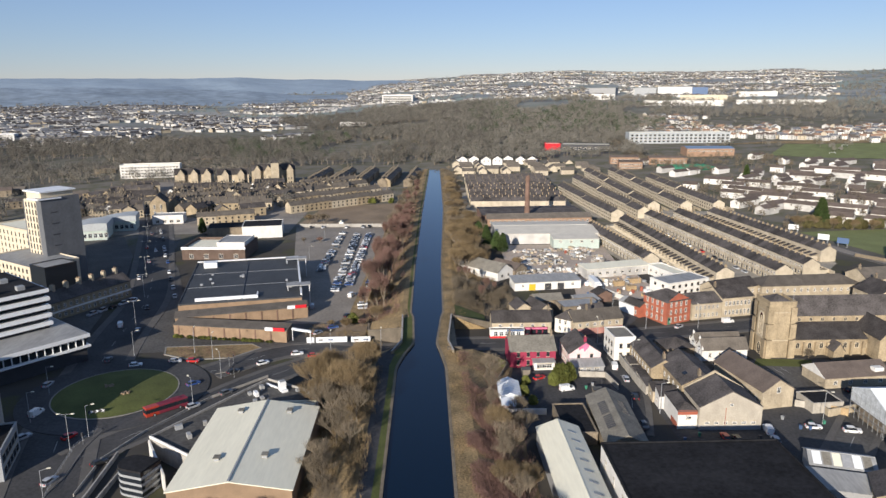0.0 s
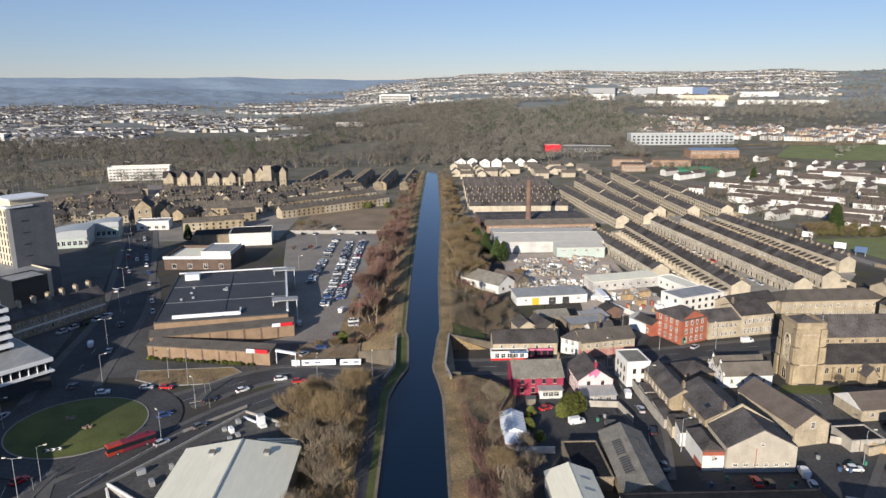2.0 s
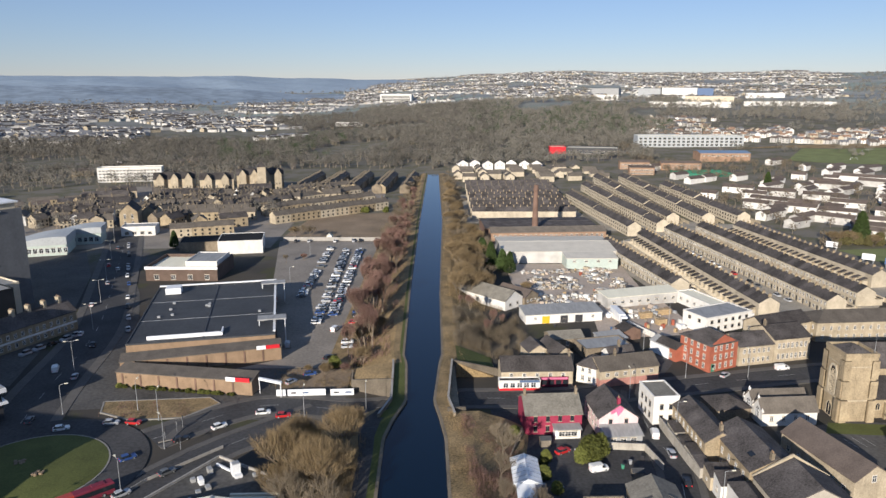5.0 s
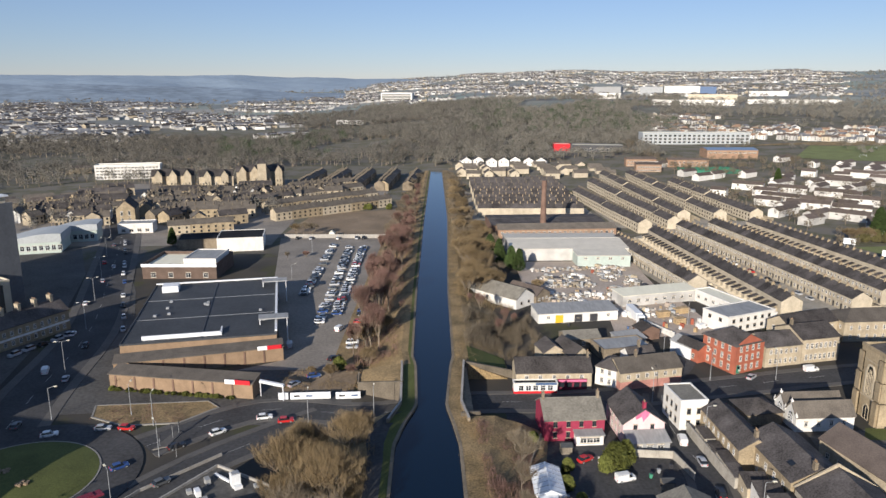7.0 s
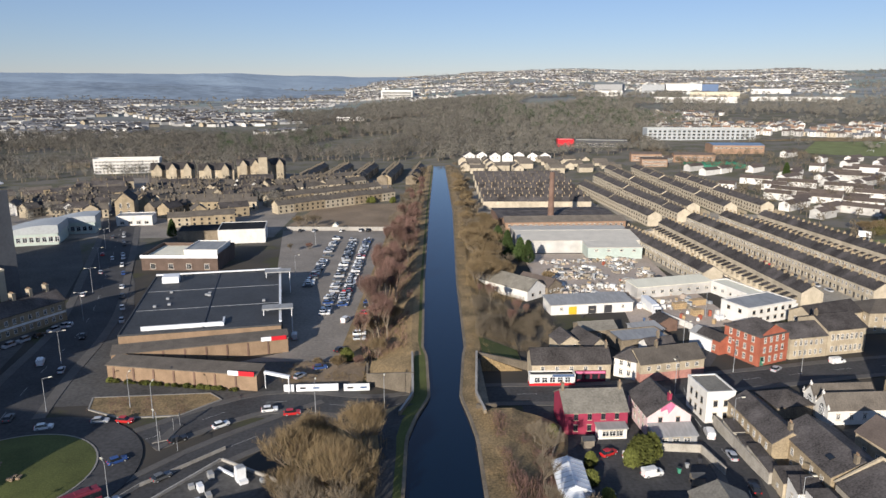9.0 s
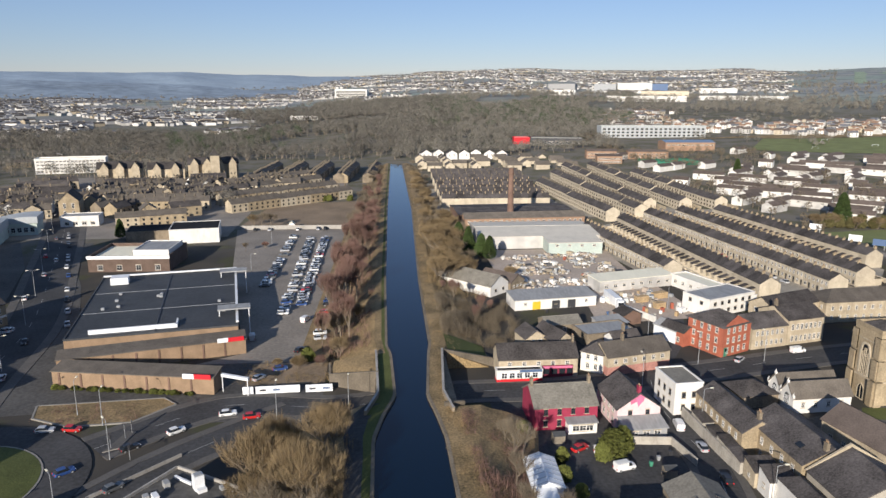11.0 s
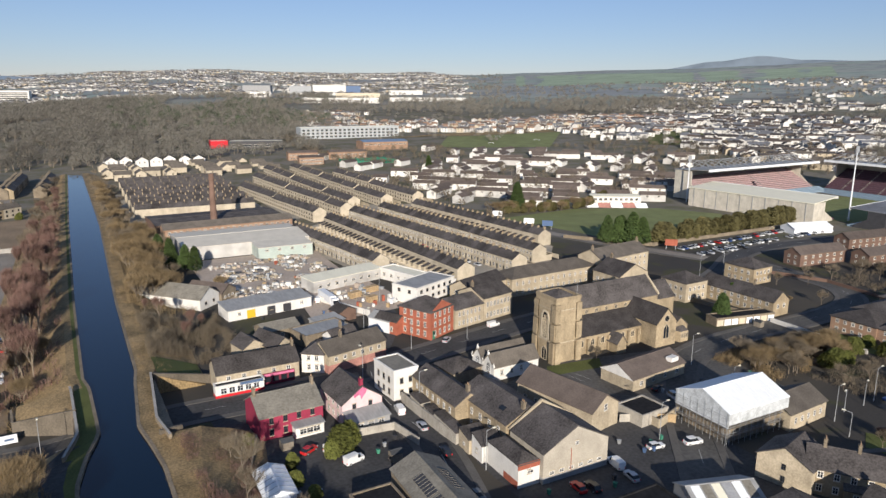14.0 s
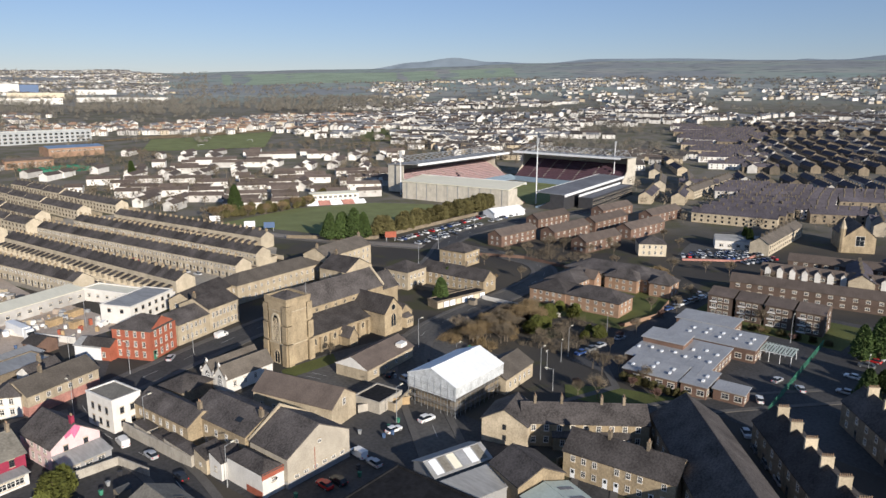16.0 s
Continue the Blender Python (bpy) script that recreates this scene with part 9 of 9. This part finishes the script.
for nm, ring in (("traffic_island", [(-86.4, 142), (-88.2, 152), (-90.6, 166), (-89, 177), (-86.8, 176), (-87.2, 166), (-85.6, 152)]), ("traffic_island_bridge", [(-67.5, 213), (-64.5, 214.5), (-63.2, 222), (-65.2, 222.5)])):
    g = Geo().solid([(*p, -0.05) for p in ring][::-1], [(*p, 0.27) for p in ring][::-1], KERB, PAVING)
    g.f = [f[::-1] for f in g.f]
    structure(nm, g, "kerbed paved traffic island", "traffic island")
rail = thing("guard_railing", "grey steel pedestrian railing along a traffic island", "railing", pose(0, 0, 0.2))
pts = [(-85.9, 144), (-87.6, 152), (-89.9, 166), (-88.4, 176)]
for a, b in zip(pts, pts[1:]):
    for z in (0.55, 1.0):
        part("rail", Geo().tube((*a, z), (*b, z), 0.04, 0.04, GREY, 5), rail)
    n = int((Vector(b) - Vector(a)).length / 2)
    for k in range(n):
        p = Vector(a).lerp(Vector(b), k / n)
        part("post", Geo().tube((p.x, p.y, 0), (p.x, p.y, 1.05), 0.04, 0.04, GREY, 5), rail)
board = thing("chevron_sign", "black and white direction board facing the roundabout entry", "road sign", pose(-92.5, 184.6, 0.3, 0, 0, 20))
part("panel", Geo().box(-2.2, -0.05, 0.8, 2.2, 0.05, 1.6, DARK), board)
for k in range(3):
    part("chevron", Geo().solid([(-1.7 + k * 1.4, -0.08, 0.85), (-1.2 + k * 1.4, -0.08, 0.85), (-0.7 + k * 1.4, -0.08, 1.2), (-1.2 + k * 1.4, -0.08, 1.2)], [(-1.7 + k * 1.4, -0.06, 0.85), (-1.2 + k * 1.4, -0.06, 0.85), (-0.7 + k * 1.4, -0.06, 1.2), (-1.2 + k * 1.4, -0.06, 1.2)], WHITE).solid([(-1.2 + k * 1.4, -0.08, 1.2), (-0.7 + k * 1.4, -0.08, 1.2), (-1.2 + k * 1.4, -0.08, 1.55), (-1.7 + k * 1.4, -0.08, 1.55)], [(-1.2 + k * 1.4, -0.06, 1.2), (-0.7 + k * 1.4, -0.06, 1.2), (-1.2 + k * 1.4, -0.06, 1.55), (-1.7 + k * 1.4, -0.06, 1.55)], WHITE), board)
for x in (-1.8, 1.8):
    part("post", Geo().tube((x, 0.08, -0.3), (x, 0.08, 1.5), 0.05, 0.05, GREY, 5), board)
for x, y, a in ((-66.2, 214.6, 20), (-64.6, 219, 200), (-63.9, 221.4, 110), (-60.5, 209.5, 40), (-88.6, 168, 10)):
    ob = thing("traffic_light", "traffic light on a slim grey pole", "traffic light", pose(x, y, 0.1, 0, 0, a), "traffic lights at the junction")
    part("pole", Geo().tube((0, 0, 0), (0, 0, 3.4), 0.06, 0.05, GREY, 6), ob)
    part("signal_head", Geo().box(-0.16, -0.22, 2.4, 0.16, -0.04, 3.4, DARK), ob)
    part("backing_board", Geo().box(-0.28, -0.05, 2.3, 0.28, -0.01, 3.5, DARK), ob)

# bins, small sheds and crates in the yards
ry = random.Random(17)


def wheelie_bin(x, y, ang, m, colour):
    g = Geo().solid([(-0.24, -0.28, 0.05), (0.24, -0.28, 0.05), (0.24, 0.28, 0.05), (-0.24, 0.28, 0.05)], [(-0.3, -0.36, 1.0), (0.3, -0.36, 1.0), (0.3, 0.36, 1.0), (-0.3, 0.36, 1.0)], m)
    g.box(-0.32, -0.4, 1.0, 0.32, 0.42, 1.08, m)
    g.tube((-0.28, 0.3, 0.1), (0.28, 0.3, 0.1), 0.1, 0.1, RUBBER, 6)
    ob = tagged(new("wheelie_bin", g.mesh("wheelie_bin")), f"{colour} plastic wheelie bin standing by a wall", "bin", "bins in the yards")
    ob.matrix_basis = pose(x, y, 0.04, 0, 0, ang)


def garden_shed(x, y, ang):
    ob = thing("garden_shed", "small weathered timber shed with felt roof", "shed", pose(x, y, 0, 0, 0, ang), "small sheds in the yards")
    part("wall", wall_geo(2.6, 2.0, 1.9, 0.5, "x", BOARD), ob)
    part("roof", roof_geo(2.6, 2.0, 1.9, 0.5, "x", MARKETROOF, 0.15, 0.08), ob)


def crate_stack(x, y, ang, m, words):
    ob = thing("pallet_stack", words, "pallets", pose(x, y, 0.02, 0, 0, ang), "stacks of goods in the yards")
    for k in range(ry.choice((2, 3, 4))):
        part("pallet", Geo().box(-0.6, -0.5, k * 0.55, 0.6, 0.5, k * 0.55 + 0.48, m), ob)


YARD_SPOTS = ((24, 58, 176, 200), (44, 60, 196, 208), (66, 88, 160, 168), (98, 112, 168, 180), (28, 60, 254, 262), (44, 78, 288, 300), (126, 160, 180, 192), (92, 112, 118, 128))
for x0, x1, y0, y1 in YARD_SPOTS:
    for k in range(5):
        m, c = ry.choice(((MESHGREEN, "green"), (DARK, "black"), (BLUESIGN, "blue"), (GREY, "grey")))
        wheelie_bin(lerp(x0, x1, ry.random()), lerp(y0, y1, ry.random()), ry.choice((0, 90, 20)), m, c)
for x, y, a in ((55, 258, 14), (70, 274, 20), (39, 272, 8), (24, 176, 0), (31, 208, 2), (128, 130, -55), (132, 124, -55), (121, 124, -87), (196, 214, -88), (214, 222, -88), (50, 192, 0)):
    garden_shed(x, y, a)
for k in range(26):
    x, y = (lerp(46, 98, ry.random()), lerp(318, 384, ry.random())) if k % 2 else (lerp(80, 104, ry.random()), lerp(292, 320, ry.random()))
    m, w = ry.choice(((TIMBER, "stack of timber pallets in a dusty yard"), (RENDER_W, "white wrapped pallets of blocks in a yard"), (BRICK_R, "pallets of red bricks in a yard"), (GREY, "pallets of grey blocks in a yard")))
    crate_stack(x, y, 90 * ry.random(), m, w)
G5 = "cars parked along side streets"
parked(59.3, 172, 59.6, 212, 7, 88, G5, 0.45)
parked(146, 470, 158, 330, 20, 96, G5, 0.4)
parked(128, 186, 152, 183, 7, 80, G5, 0.35)
parked(-142, 262, -124, 300, 9, 64, G5, 0.2)
parked(176, 158, 196, 154, 5, 165, G5, 0.2)
for x, y, a in ((159.2, 160, 200), (167, 159.7, 20), (147.4, 151.6, 110), (199, 160, 30)):
    lamp(x, y, 6.0, a)
fence = thing("mesh_fence", "green weldmesh fence on slim posts beside the clinic car park", "fence", pose(167.8, 102.9, 0, 0, 0, -1.4))
for k in range(26):
    part("post", Geo().tube((k * 2.5, 0, -0.1), (k * 2.5, 0, 2.1), 0.04, 0.04, MESHGREEN, 5), fence)
    if k < 25:
        g = Geo()
        for z in (0.3, 0.9, 1.5, 2.0):
            g.tube((k * 2.5, 0, z), (k * 2.5 + 2.5, 0, z), 0.025, 0.025, MESHGREEN, 4)
        for b in range(1, 9):
            g.tube((k * 2.5 + b * 0.28, 0, 0.05), (k * 2.5 + b * 0.28, 0, 2.05), 0.02, 0.02, MESHGREEN, 4)
        part("panel", g, fence)
for x, y, a, c in ((190.8, 105.9, -14, "silver"), (188.2, 99.6, 30, "silver"), (174.5, 106.4, 20, "white"), (206.4, 90.0, 80, "white"), (193.6, 89.9, 84, "silver")):
    car(x, y, a, c, "car", G4, True)
G6 = "cars on a sales forecourt"
for k in range(4):
    parked(322 + k * 6.5, 178 - k * 2, 334 + k * 6.5, 160 - k * 2, 8, 30, G6, 0.08)
wall_line("wall_forecourt", [(316, 176, 0.9), (330, 153, 0.9), (352, 150, 0.9)], 0.3, SHOPRED, "low red painted forecourt wall")
patch("sales_forecourt", [(316, 180), (332, 152), (364, 150), (356, 186)], TARMAC_OLD, 0.03, "tarmac forecourt crowded with cars", "forecourt")
g = Geo()
for k in range(9):
    ribbon(g, [(96 + k * 2.5, 207 + k * 0.5), (97 + k * 2.5, 202 + k * 0.5)], 0.12, 0.03, LINE)
structure("marking_church_yard", g, "white parking bay lines", "road marking")
for k in range(26):
    t = (k + rt.random()) / 26
    ob = tree("bush", lerp(-92.6, -55, t), lerp(248.4, 241.2, t), 0.14 + 0.1 * rt.random(), 0, 1.5)
